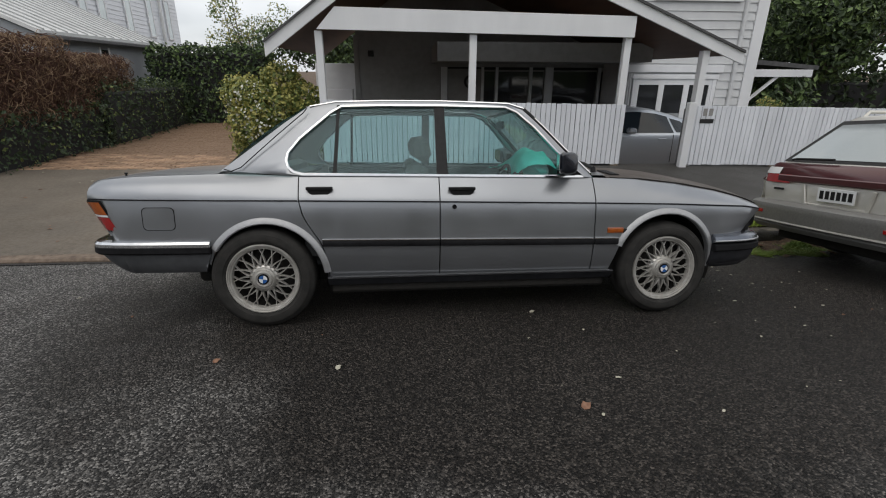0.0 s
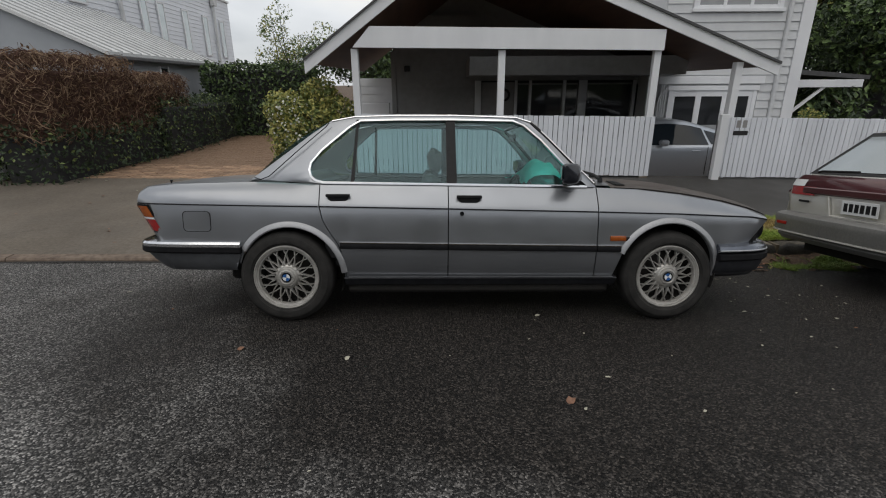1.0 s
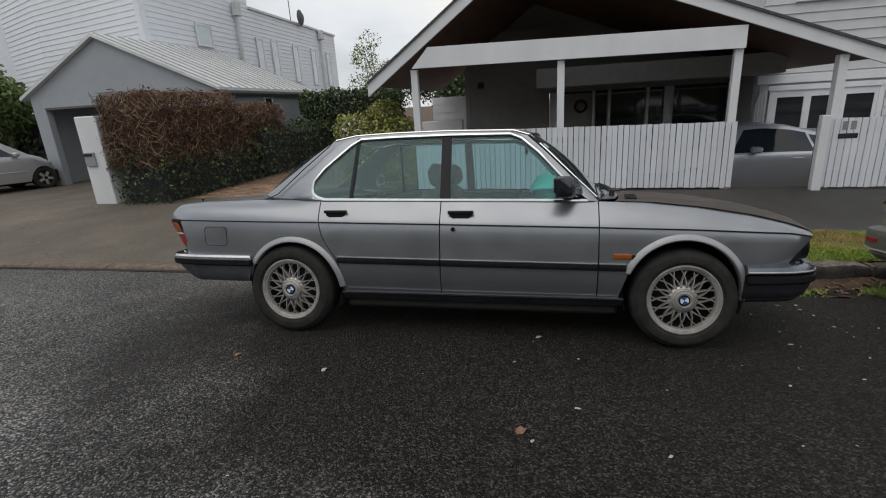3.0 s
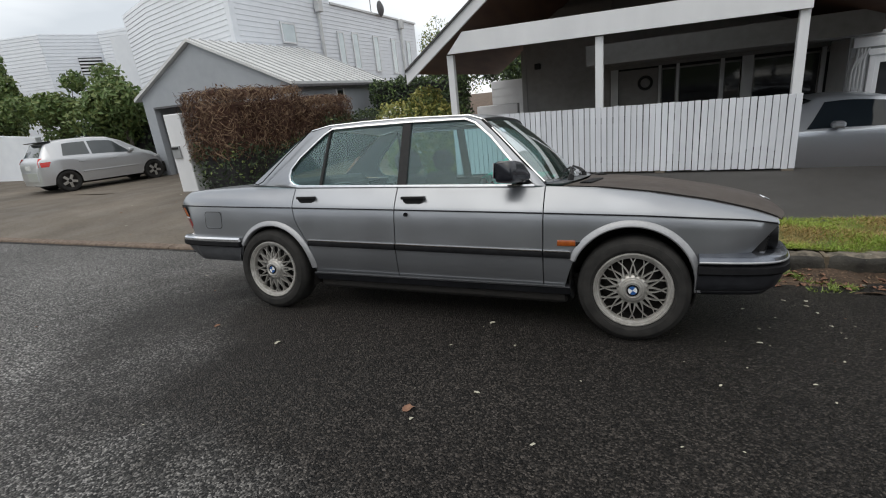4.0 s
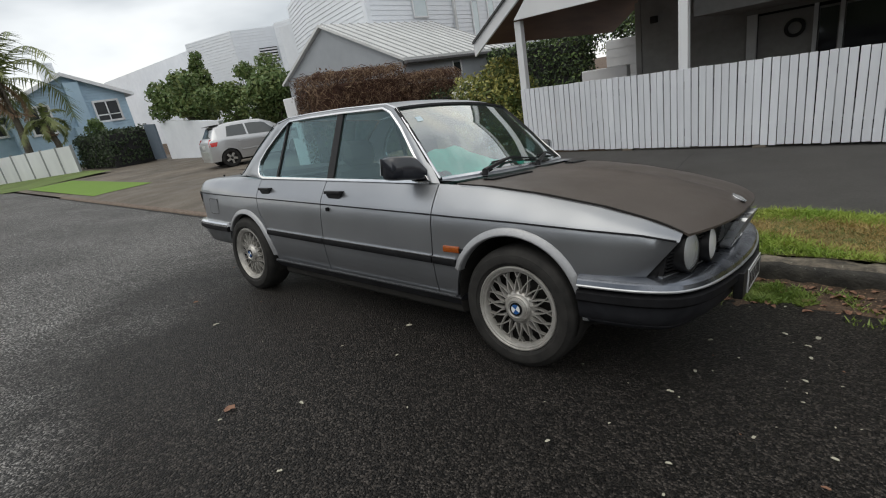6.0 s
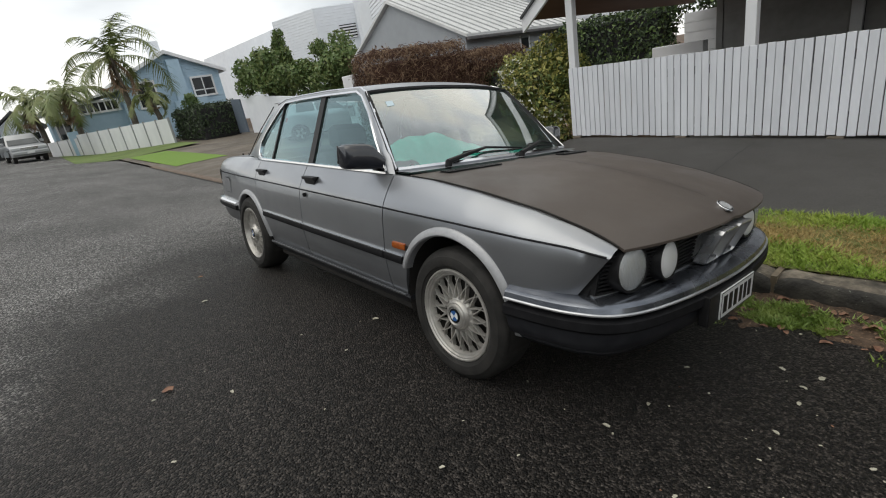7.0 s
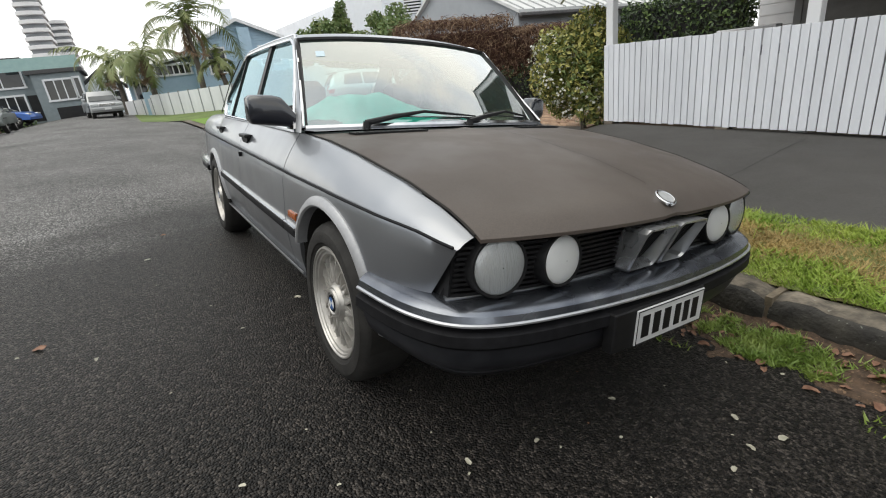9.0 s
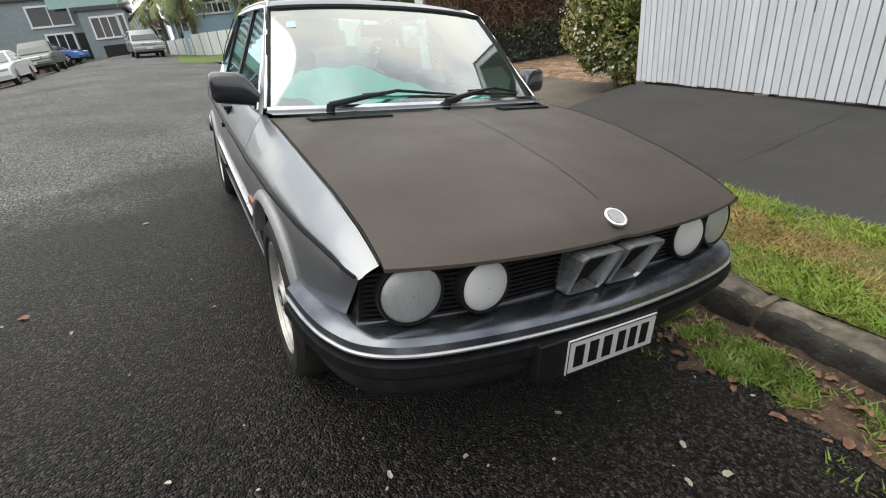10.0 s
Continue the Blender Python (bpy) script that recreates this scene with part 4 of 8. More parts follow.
for side in (-1, 1):
    bm = bmesh.new()
    a = [bm.verts.new((x, side * (glass_y(z) + 0.004), z)) for x, z in DLO]
    b = [bm.verts.new((x, side * y, z)) for x, y, z in RIM]
    mid = []
    for (x, z), (X, Y, Z) in zip(DLO, RIM):
        mid.append(bm.verts.new(((x + X) / 2, side * ((glass_y(z) + Y) / 2 + 0.012), (z + Z) / 2)))
    a2 = [bm.verts.new((x, side * (glass_y(z) - 0.03), z)) for x, z in DLO]
    n = len(DLO)
    for k in range(n):
        j = (k + 1) % n
        bm.faces.new((a2[k], a2[j], a[j], a[k]))
        bm.faces.new((a[k], a[j], mid[j], mid[k]))
        bm.faces.new((mid[k], mid[j], b[j], b[k]))
    bmesh.ops.recalc_face_normals(bm, faces=bm.faces[:])
    part("window_surround", bm, PAINT, car, "silver pillars and roof side", smooth=True, angle=45)
    # bright trim round the side windows
    bm = bmesh.new()
    cx_, cz_ = 1.05, 1.14
    rows = []
    for k in range(n):
        x, z = DLO[k]
        xp, zp = DLO[k - 1]
        xn, zn = DLO[(k + 1) % n]
        t = Vector((xn - xp, zn - zp)).normalized()
        nn = Vector((t.y, -t.x))
        if nn.dot(Vector((cx_ - x, cz_ - z))) < 0:
            nn = -nn
        row = []
        for o, e in ((-0.007, 0.004), (-0.006, 0.010), (0.005, 0.012), (0.009, 0.009), (0.010, -0.012)):
            px, pz = x + nn.x * o, z + nn.y * o
            row.append(bm.verts.new((px, side * (glass_y(pz) + 0.002 + e), pz)))
        rows.append(row)
    for k in range(n):
        p, q = rows[k], rows[(k + 1) % n]
        for i in range(4):
            bm.faces.new((p[i], p[i + 1], q[i + 1], q[i]))
    bmesh.ops.recalc_face_normals(bm, faces=bm.faces[:])
    part("window_trim", bm, CHROME, car, "bright chrome window surround", smooth=True, angle=30)
    # panes: front door, rear door, quarter light
    for nm, pts in (("front_door_glass", [(1.145, 0.936), (2.03, 0.928), (1.88, 1.075), (1.74, 1.228), (1.62, 1.330), (1.55, 1.360), (1.145, 1.365)]),
                    ("rear_door_glass", [(0.455, 0.945), (1.095, 0.936), (1.095, 1.365), (0.75, 1.362), (0.51, 1.354), (0.480, 1.345)]),
                    ("quarter_glass", [(0.27, 0.948), (0.445, 0.945), (0.468, 1.335), (0.43, 1.312), (0.35, 1.245), (0.25, 1.158), (0.18, 1.07), (0.172, 1.03), (0.185, 0.988), (0.212, 0.966)])):
        bm = bmesh.new()
        bm.faces.new([bm.verts.new((x, side * (glass_y(z) - 0.006), z)) for x, z in pts])
        outward(bm, (1.0, 0, 1.0))
        g = part(nm, bm, GLASS, car)
        g.visible_shadow = False
    for nm, xa, xb, xc, xd in (("b_pillar", 1.088, 1.158, 1.148, 1.084), ("divider_bar", 0.440, 0.462, 0.488, 0.470)):
        bm = bmesh.new()
        zs = (0.93, 0.93, 1.366, 1.366)
        f = [bm.verts.new((x, side * (glass_y(z) + 0.004), z)) for x, z in zip((xa, xb, xc, xd), zs)]
        g = [bm.verts.new((x, side * (glass_y(z) - 0.03), z)) for x, z in zip((xa, xb, xc, xd), zs)]
        bm.faces.new(f)
        bm.faces.new(g)
        for k in range(4):
            bm.faces.new((f[k], f[(k + 1) % 4], g[(k + 1) % 4], g[k]))
        bmesh.ops.recalc_face_normals(bm, faces=bm.faces[:])
        part(nm, bm, PLASTIC, car, "black window pillar")
    # raised seam of the rear pillar panel
    bm = bmesh.new()
    rod(bm, [(x, side * (y + 0.009), z) for x, y, z in ((-0.215, 0.672, 0.974), (-0.17, 0.686, 0.962), (-0.11, 0.690, 0.985), (0.10, 0.648, 1.172), (0.265, 0.597, 1.315), (0.285, 0.586, 1.342))], 0.0035, 6)
    part("pillar_seam", bm, RUBBER, car)
    # roof gutter
    bm = bmesh.new()
    rod(bm, [(2.10, side * 0.722, 0.945), (1.945, side * 0.672, 1.095), (1.795, side * 0.628, 1.245), (1.68, side * 0.594, 1.352), (1.57, side * 0.566, 1.387), (1.13, side * 0.553, 1.398), (0.75, side * 0.553, 1.395), (0.46, side * 0.556, 1.385), (0.30, side * 0.562, 1.355)], 0.007, 6)
    part("roof_gutter", bm, CHROME, car, "bright roof gutter", smooth=True)


def surface(name, nu, nv, fn, mat, label="", flip=False, shadow=True, thick=0.0):
    vs = [fn(i / (nu - 1), j / (nv - 1)) for i in range(nu) for j in range(nv)]
    bm = bmesh.new()
    bv = [bm.verts.new(v) for v in vs]
    for f in grid_faces(nu, nv, flip):
        bm.faces.new([bv[k] for k in f])
    if thick:
        ext = bmesh.ops.extrude_edge_only(bm, edges=[e for e in bm.edges if e.is_boundary])
        for v in [g for g in ext["geom"] if isinstance(g, bmesh.types.BMVert)]:
            v.co.z -= thick
        bmesh.ops.recalc_face_normals(bm, faces=bm.faces[:])
    if not thick:
        outward(bm, (1.3, 0, 0.6))
    ob = part(name, bm, mat, car, label, smooth=True, angle=40)
    ob.visible_shadow = shadow
    return ob


def roof_pt(u, v):
    s = 2 * v - 1
    c = 1 - s * s
    xr, xf = 0.27 - 0.05 * c, 1.665 + 0.065 * c
    x = xr + (xf - xr) * u
    y = s * lerp(x, (0.27, 0.46, 1.13, 1.58, 1.67), (0.556, 0.548, 0.545, 0.558, 0.588))
    z = lerp(x - 0.06 * c * u, (0.22, 0.29, 0.46, 0.75, 1.13, 1.5, 1.60, 1.67), (1.345, 1.358, 1.388, 1.399, 1.402, 1.393, 1.382, 1.358))
    return (x, y, z + 0.028 * (1 - abs(s) ** 2.4))


surface("roof", 24, 15, roof_pt, PAINT, "silver roof")


def screen_pt(u, v):
    s = 2 * v - 1
    c = 1 - s * s
    top = Vector((1.67 + 0.065 * c, s * 0.588, 1.355 + 0.026 * (1 - abs(s) ** 2.4)))
    bot = Vector((2.085 + 0.135 * c, s * 0.712, 0.926 + 0.012 * c))
    p = top.lerp(bot, 0.015 + 0.97 * u)
    p += Vector((0.02, 0, 0.018)) * math.sin(u * math.pi) * (0.4 + 0.6 * c)
    return p


surface("windscreen", 12, 15, screen_pt, SCREEN, "clear windscreen with a green tint", shadow=False)
# black seal and bright trim of the windscreen
for nm, r, o, mat in (("screen_seal", 0.014, 0.0, PLASTIC), ("screen_trim", 0.014, 0.017, CHROME)):
    pts = [Vector(screen_pt(1.01, v)) + Vector((o, 0, o * 0.6)) for v in np.linspace(0, 1, 17)]
    bm = bmesh.new()
    rod(bm, pts, r, 6)
    part(nm + "_lower", bm, mat, car, smooth=True)
    if nm == "screen_seal":
        pts = [Vector(screen_pt(u, 0.0)) for u in np.linspace(1, 0, 9)] + [Vector(screen_pt(0.0, v)) for v in np.linspace(0.03, 0.97, 15)] + [Vector(screen_pt(u, 1.0)) for u in np.linspace(0, 1, 9)]
        bm = bmesh.new()
        rod(bm, pts, r, 6)
        part(nm, bm, mat, car, smooth=True)


def rear_pt(u, v):
    s = 2 * v - 1
    c = 1 - s * s
    top, bot = Vector((0.27 - 0.05 * c, s * 0.548, 1.352 + 0.02 * c)), Vector((-0.235 - 0.05 * c, s * 0.648, 0.966))
    return top.lerp(bot, 0.02 + 0.96 * u) + Vector((-0.015, 0, 0.02)) * math.sin(u * math.pi)


surface("rear_window", 8, 11, rear_pt, GLASS, "rear window", flip=True, shadow=False)


def hood_edge(x):
    return lerp(x, (2.1, 2.4, 2.7, 3.0, 3.2, 3.36), (0.724, 0.723, 0.717, 0.698, 0.686, 0.682))


def hood_pt(u, v):
    s = 2 * v - 1
    c = 1 - s * s
    x = (2.215 + 0.10 * c) * (1 - u) + (3.358 + 0.105 * (1 - abs(s) ** 2.6)) * u
    xs = 2.155 + (3.345 - 2.155) * u
    y = s * (hood_edge(xs) - 0.003)
    z = lerp(xs, TX, TZ) + 0.003
    crown = lerp(u, (0, 0.3, 0.8, 0.95, 1), (0.012, 0.028, 0.031, 0.028, 0.024))
    z += crown * (1 - abs(s) ** 2.2) + 0.006 * math.exp(-(s / 0.05) ** 2)
    if u > 0.93:
        z -= (0.004 + 0.020 * c) * ((u - 0.93) / 0.07) ** 2
    return (x, y, z)


surface("bonnet", 34, 25, hood_pt, WRAP, "matt dark brown bonnet with a faint centre seam", thick=0.010)
for v in (0.0, 1.0):
    bm = bmesh.new()
    rod(bm, [Vector(hood_pt(u, v)) + Vector((0, 0.005 * (2 * v - 1), -0.001)) for u in np.linspace(0.02, 0.985, 22)], 0.0032, 6)
    part("bonnet_gap", bm, RECESSBLACK, car, "dark gap beside the bonnet")


bm = bmesh.new()
for i in range(30):
    a, b = Vector(hood_pt(0.03 + 0.87 * i / 30, 0.5)), Vector(hood_pt(0.03 + 0.87 * (i + 1) / 30, 0.5))
    bm.faces.new([bm.verts.new(p + Vector((0, o, 0.0012))) for p, o in ((a, -0.0009), (b, -0.0009), (b, 0.0009), (a, 0.0009))])
part("bonnet_seam", bm, RUBBER, car)


def cowl_pt(u, v):
    s = 2 * v - 1
    c = 1 - s * s
    return ((2.085 + 0.135 * c) * (1 - u) + (2.21 + 0.10 * c) * u, s * (0.728 - 0.02 * u), 0.930 + 0.012 * c)


surface("scuttle", 4, 15, cowl_pt, PAINT, "silver scuttle panel")
for y0, y1 in ((-0.56, -0.25), (0.28, 0.58)):
    bm = bmesh.new()
    quad = [Vector(hood_pt(u, (y / 0.684 + 1) / 2)) + Vector((0, 0, 0.0025)) for u, y in ((0.040, y0 - 0.01), (0.040, y1 + 0.01), (0.108, y1 + 0.0), (0.108, y0 - 0.0))]
    bm.faces.new([bm.verts.new(p) for p in quad])
    part("vent_base", bm, RECESSBLACK, car)
    bm = bmesh.new()
    for i in range(7):
        u = 0.048 + i * 0.0085
        pa, pb = Vector(hood_pt(u, (y0 / 0.684 + 1) / 2)), Vector(hood_pt(u, (y1 / 0.684 + 1) / 2))
        beam(bm, pa + Vector((0, 0, 0.006)), pb + Vector((0, 0, 0.006)), 0.007, 0.006)
    part("bonnet_vent", bm, PLASTIC, car, "slotted black bonnet vent")


def boot_pt(u, v):
    s = 2 * v - 1
    c = 1 - abs(s) ** 2.2
    x = -0.262 - 0.05 * (1 - s * s) * (1 - u) - u * (0.75 + 0.02 * c)
    xs = -0.25 - u * 0.755
    return (x, s * lerp(xs, TX, TY) * 0.998, lerp(xs, TX, TZ) + 0.002 + 0.009 * c)


surface("boot_lid", 18, 15, boot_pt, PAINT, "silver boot lid", flip=True, thick=0.02)
bm = bmesh.new()
rod(bm, [(-0.86, -0.52, 0.915), (-0.86, -0.52, 0.940)], 0.006, 8)
rod(bm, [(-0.86, -0.52, 0.938), (-0.86, -0.52, 0.946)], 0.010, 8)
part("aerial_stub", bm, PLASTIC, car)


def tail_pt(u, v):
    s = 2 * v - 1
    z = 0.36 + (0.885 - 0.36) * u
    return (-1.008 - 0.03 * (1 - s * s) + tail_lean(-1.0, z), s * lerp(u, (0, 0.3, 0.75, 1), (0.69, 0.71, 0.70, 0.62)), z)


surface("tail_panel", 8, 13, tail_pt, PAINT, "silver tail panel", flip=True)
for side in (-1, 1):
    for nm, z0, z1, mat, lb in (("rear_indicator", 0.712, 0.786, ORANGE, "orange rear indicator lens"), ("tail_lamp", 0.618, 0.696, REDLENS, "red tail lamp lens"), ("reversing_lamp", 0.698, 0.710, EMWHITE, "clear lens strip"), ("lamp_surround", 0.606, 0.797, PLASTIC, "black tail lamp surround")):
        bm = bmesh.new()
        rows = []
        for z in (z0, z1):
            fx = -0.885 - 0.32 * (z - 0.618) + 0.02
            path = [(fx, half_w(fx) + 0.003), (-0.93, half_w(-0.93) + 0.004), (-0.975, half_w(-0.975) + 0.004), (-1.012, half_w(-1.01) + 0.000), (-1.032, 0.66), (-1.045, 0.45)]
            if nm == "lamp_surround":
                path = [(path[0][0] + 0.013, path[0][1])] + path[1:]
                path = [(x + 0.0015, y - 0.0025) for x, y in path]
            rows.append([bm.verts.new((x + tail_lean(min(x, -0.9), z), side * y, z)) for x, y in path])
        for k in range(5):
            bm.faces.new((rows[0][k], rows[0][k + 1], rows[1][k + 1], rows[1][k]))
        bmesh.ops.recalc_face_normals(bm, faces=bm.faces[:])
        part(nm, bm, mat, car, lb, smooth=True)


# ---- bumpers ----
def bumper(name, plan, prof, mat, label="", angle=35):
    """Sweeps (outward, height) pairs along a plan line."""
    bm = bmesh.new()
    rows = []
    pts = [Vector(p) for p in plan]
    for i, p in enumerate(pts):
        t = (pts[min(i + 1, len(pts) - 1)] - pts[max(i - 1, 0)]).normalized()
        nn = Vector((t.y, -t.x)) if plan[len(plan) // 2][0] > 0 else Vector((-t.y, t.x))
        if nn.dot(p - Vector((1.2, 0))) < 0:
            nn = -nn
        rows.append([bm.verts.new((p.x + nn.x * o, p.y + nn.y * o, z)) for o, z in prof])
    for p, q in zip(rows, rows[1:]):
        for k in range(len(prof) - 1):
            bm.faces.new((p[k], p[k + 1], q[k + 1], q[k]))
    bm.faces.new(rows[0])
    bm.faces.new(rows[-1])
    bmesh.ops.recalc_face_normals(bm, faces=bm.faces[:])
    return part(name, bm, mat, car, label, smooth=True, angle=angle)


def smooth_plan(half, n=6):
    full = half + [(x, -y) for x, y in half[::-1]]
    out = []
    P = [Vector(p) for p in full]
    for i in range(len(P) - 1):
        p0, p1, p2, p3 = P[max(i - 1, 0)], P[i], P[i + 1], P[min(i + 2, len(P) - 1)]
        for k in range(n):
            t = k / n
            out.append(tuple(0.5 * ((2 * p1) + (-p0 + p2) * t + (2 * p0 - 5 * p1 + 4 * p2 - p3) * t * t + (-p0 + 3 * p1 - 3 * p2 + p3) * t ** 3)))
    out.append(tuple(P[-1]))
    return out


FB = smooth_plan([(2.955, -0.822), (3.12, -0.804), (3.24, -0.774), (3.335, -0.715), (3.397, -0.59), (3.44, -0.36), (3.46, -0.10)])
RB = smooth_plan([(-0.288, -0.808), (-0.65, -0.796), (-0.84, -0.775), (-0.94, -0.735), (-0.985, -0.60), (-1.005, -0.3)])
bumper("front_bumper", FB, [(-0.06, 0.465), (0.027, 0.474), (0.042, 0.466), (0.043, 0.434), (0.034, 0.424), (-0.04, 0.420)], RUBBER, "black rubber-faced front bumper")
bumper("bumper_top", FB, [(-0.12, 0.53), (-0.06, 0.543), (0.004, 0.535), (0.026, 0.518), (0.032, 0.497), (0.0, 0.47)], BUMPERTOP, "dull metal bumper top")
bumper("bumper_strip", FB, [(0.012, 0.499), (0.034, 0.500), (0.038, 0.496), (0.038, 0.491), (0.012, 0.480)], DULLCHROME, "bright chrome strip along the bumper")
bumper("front_valance", FB, [(-0.07, 0.43), (0.022, 0.422), (0.010, 0.380), (-0.008, 0.338), (-0.03, 0.322)], VALANCE, "dark grey front valance")
bumper("front_lip", FB, [(-0.10, 0.345), (-0.036, 0.336), (-0.034, 0.316), (-0.052, 0.296), (-0.10, 0.282), (-0.24, 0.276)], VALANCE, "grey-black front lip")
bm = bmesh.new()
box(bm, 3.30, 3.372, -0.60, 0.60, 0.345, 0.378, 0.006)
part("air_intake", bm, RECESSBLACK, car, "dark lower air intake")
bumper("rear_bumper", RB, [(-0.05, 0.524), (0.03, 0.524), (0.040, 0.518), (0.041, 0.488), (0.03, 0.478), (-0.04, 0.476)], RUBBER, "black rubber-faced rear bumper")
bumper("bumper_top", RB, [(-0.05, 0.525), (-0.02, 0.558), (0.025, 0.553), (0.038, 0.54), (0.036, 0.522)], CHROME, "bright bumper top")
rv = bumper("rear_valance", RB, [(-0.05, 0.49), (0.012, 0.476), (0.004, 0.42), (-0.012, 0.375), (-0.03, 0.352), (-0.10, 0.340)], BUMPERGREY, "grey rear valance")
for v in rv.data.vertices:
    # the ends slant back under the wheel arch, the foot of the tail slants forward
    if v.co.x > -0.32:
        v.co.x -= 0.45 * max(0, 0.476 - v.co.z)
    elif v.co.x < -0.8:
        v.co.x += 0.75 * max(0, 0.476 - v.co.z)
boxp("underbody", 0.39, 2.25, -0.74, 0.74, 0.175, 0.34, RECESSBLACK, car, 0.02)
boxp("floor_pan", -0.46, 0.389, -0.60, 0.60, 0.24, 0.36, RECESSBLACK, car, 0.02)
boxp("engine_tray", 2.251, 2.95, -0.60, 0.60, 0.19, 0.34, RECESSBLACK, car, 0.02)
# unseen block added to keep light off the road below the nose
boxp("undertray", 2.951, 3.20, -0.60, 0.60, 0.266, 0.335, RECESSBLACK, car, 0.02)

# ---- nose: black grille panel, lamps, kidneys ----
def nose_x(y, z):
    """The forward-leaning nose: the lip overhangs, the foot lies further back."""
    return 3.395 - 0.42 * max(0, abs(y) - 0.35) ** 1.7 - 0.16 * (0.70 - z)


def nose_pt(u, v):
    y = (2 * v - 1) * (0.742 - 0.065 * u)
    z = 0.535 + (lerp(abs(y), (0, 0.4, 0.67), (0.725, 0.72, 0.70)) - 0.535) * u
    return (nose_x(y, z) - 0.03, y, z)


surface("grille_panel", 6, 21, nose_pt, PLASTIC, "black grille panel across the nose")
for i in range(10):
    z = 0.552 + i * 0.0155
    for ya, yb in ((-0.72, -0.115), (0.115, 0.72)):
        bm = bmesh.new()
        lim = 0.735 - 0.25 * max(0, z - 0.55) * 0.6
        ys = np.linspace(max(ya, -lim), min(yb, lim), 13)
        rows = []
        for y in ys:
            x = nose_x(y, z) - 0.006
            rows.append([bm.verts.new((x - 0.022, y, z - 0.003)), bm.verts.new((x, y, z - 0.004)), bm.verts.new((x, y, z + 0.003)), bm.verts.new((x - 0.022, y, z + 0.004))])
        for p, q in zip(rows, rows[1:]):
            for k in range(3):
                bm.faces.new((p[k], p[k + 1], q[k + 1], q[k]))
        bm.faces.new(rows[0])
        bm.faces.new(rows[-1])
        bmesh.ops.recalc_face_normals(bm, faces=bm.faces[:])
        part("grille_slat", bm, PLASTIC, car)
bumper("nose_apron", [(nose_x(y, 0.53) - 0.004, y) for y in np.linspace(-0.735, 0.735, 25)], [(-0.06, 0.548), (0.0, 0.545), (0.002, 0.535), (-0.01, 0.50), (-0.06, 0.49)], PAINT, "silver strip under the grille")
for side in (-1, 1):
    for y, z, r, mat, lb, dx in ((0.608, 0.634, 0.081, CLEARLENS, "round ribbed headlamp", 0.012), (0.408, 0.628, 0.072, FROST, "round lamp with plain white cover", 0.010)):
        x = nose_x(y, z) + dx
        tilt = pose(x, side * y, z, 0, -3, side * (7 if y > 0.5 else -2))
        bm = bmesh.new()
        lathe(bm, [(r + 0.008, -0.06), (r + 0.010, -0.004), (r + 0.006, 0.004), (r, 0.003), (r - 0.002, -0.004)], "x", 36)
        bm.transform(tilt)
        lamp = part("headlamp", bm, PLASTIC, car, lb, smooth=True)
        bm = bmesh.new()
        lathe(bm, [(r * 0.999, -0.002)] + [(r * math.sin(a), 0.020 * math.cos(a) - 0.004) for a in np.linspace(1.45, 0.02, 9)], "x", 36)
        bm.transform(tilt)
        part("lamp_glass", bm, mat, lamp, smooth=True)
    # black cheek that closes the lamp recess towards the wing
    bm = bmesh.new()
    cheek = [(nose_x(0.72, z) - 0.012, z) for z in (0.52, 0.58, 0.64, 0.70)]
    prism(bm, cheek + [(3.02, 0.70), (3.02, 0.52)], "y", min(side * 0.700, side * 0.728), max(side * 0.700, side * 0.728))
    part("lamp_recess_cheek", bm, PLASTIC, car)
    # kidney frames, leaning with the nose
    bm = bmesh.new()
    loop = [(0.008, 0.562), (0.018, 0.547), (0.140, 0.545), (0.153, 0.558), (0.160, 0.684), (0.148, 0.698), (0.020, 0.700), (0.008, 0.690)]
    rows = []
    for k, (y, z) in enumerate(loop):
        x = 3.487 - 0.46 * (0.70 - z)
        cy, cz = 0.085, 0.628
        iy, iz = cy + (y - cy) * 0.84, cz + (z - cz) * 0.88
        ix = 3.487 - 0.46 * (0.70 - iz)
        rows.append([bm.verts.new((x - 0.045, side * y, z)), bm.verts.new((x, side * y, z)), bm.verts.new((ix + 0.004, side * (y * 0.4 + iy * 0.6), (z * 0.4 + iz * 0.6))), bm.verts.new((ix - 0.004, side * iy, iz)), bm.verts.new((ix - 0.09, side * iy, iz))])
    for k in range(len(rows)):
        p, q = rows[k], rows[(k + 1) % len(rows)]
        for i in range(4):
            bm.faces.new((p[i], p[i + 1], q[i + 1], q[i]))
    bmesh.ops.recalc_face_normals(bm, faces=bm.faces[:])
    kid = part("kidney_grille", bm, DULLCHROME, car, "chrome kidney grille frame", smooth=True)
    bm = bmesh.new()
    box(bm, 3.33, 3.342, min(side * 0.01, side * 0.155), max(side * 0.01, side * 0.155), 0.555, 0.71)
    part("kidney_back", bm, RECESSBLACK, kid)
    for i in range(9):
        y = 0.036 + i * 0.0115
        bm = bmesh.new()
        beam(bm, (3.375, side * y, 0.575), (3.45, side * (y + 0.003), 0.69), 0.004, 0.024)
        part("kidney_bar", bm, PLASTIC, kid)


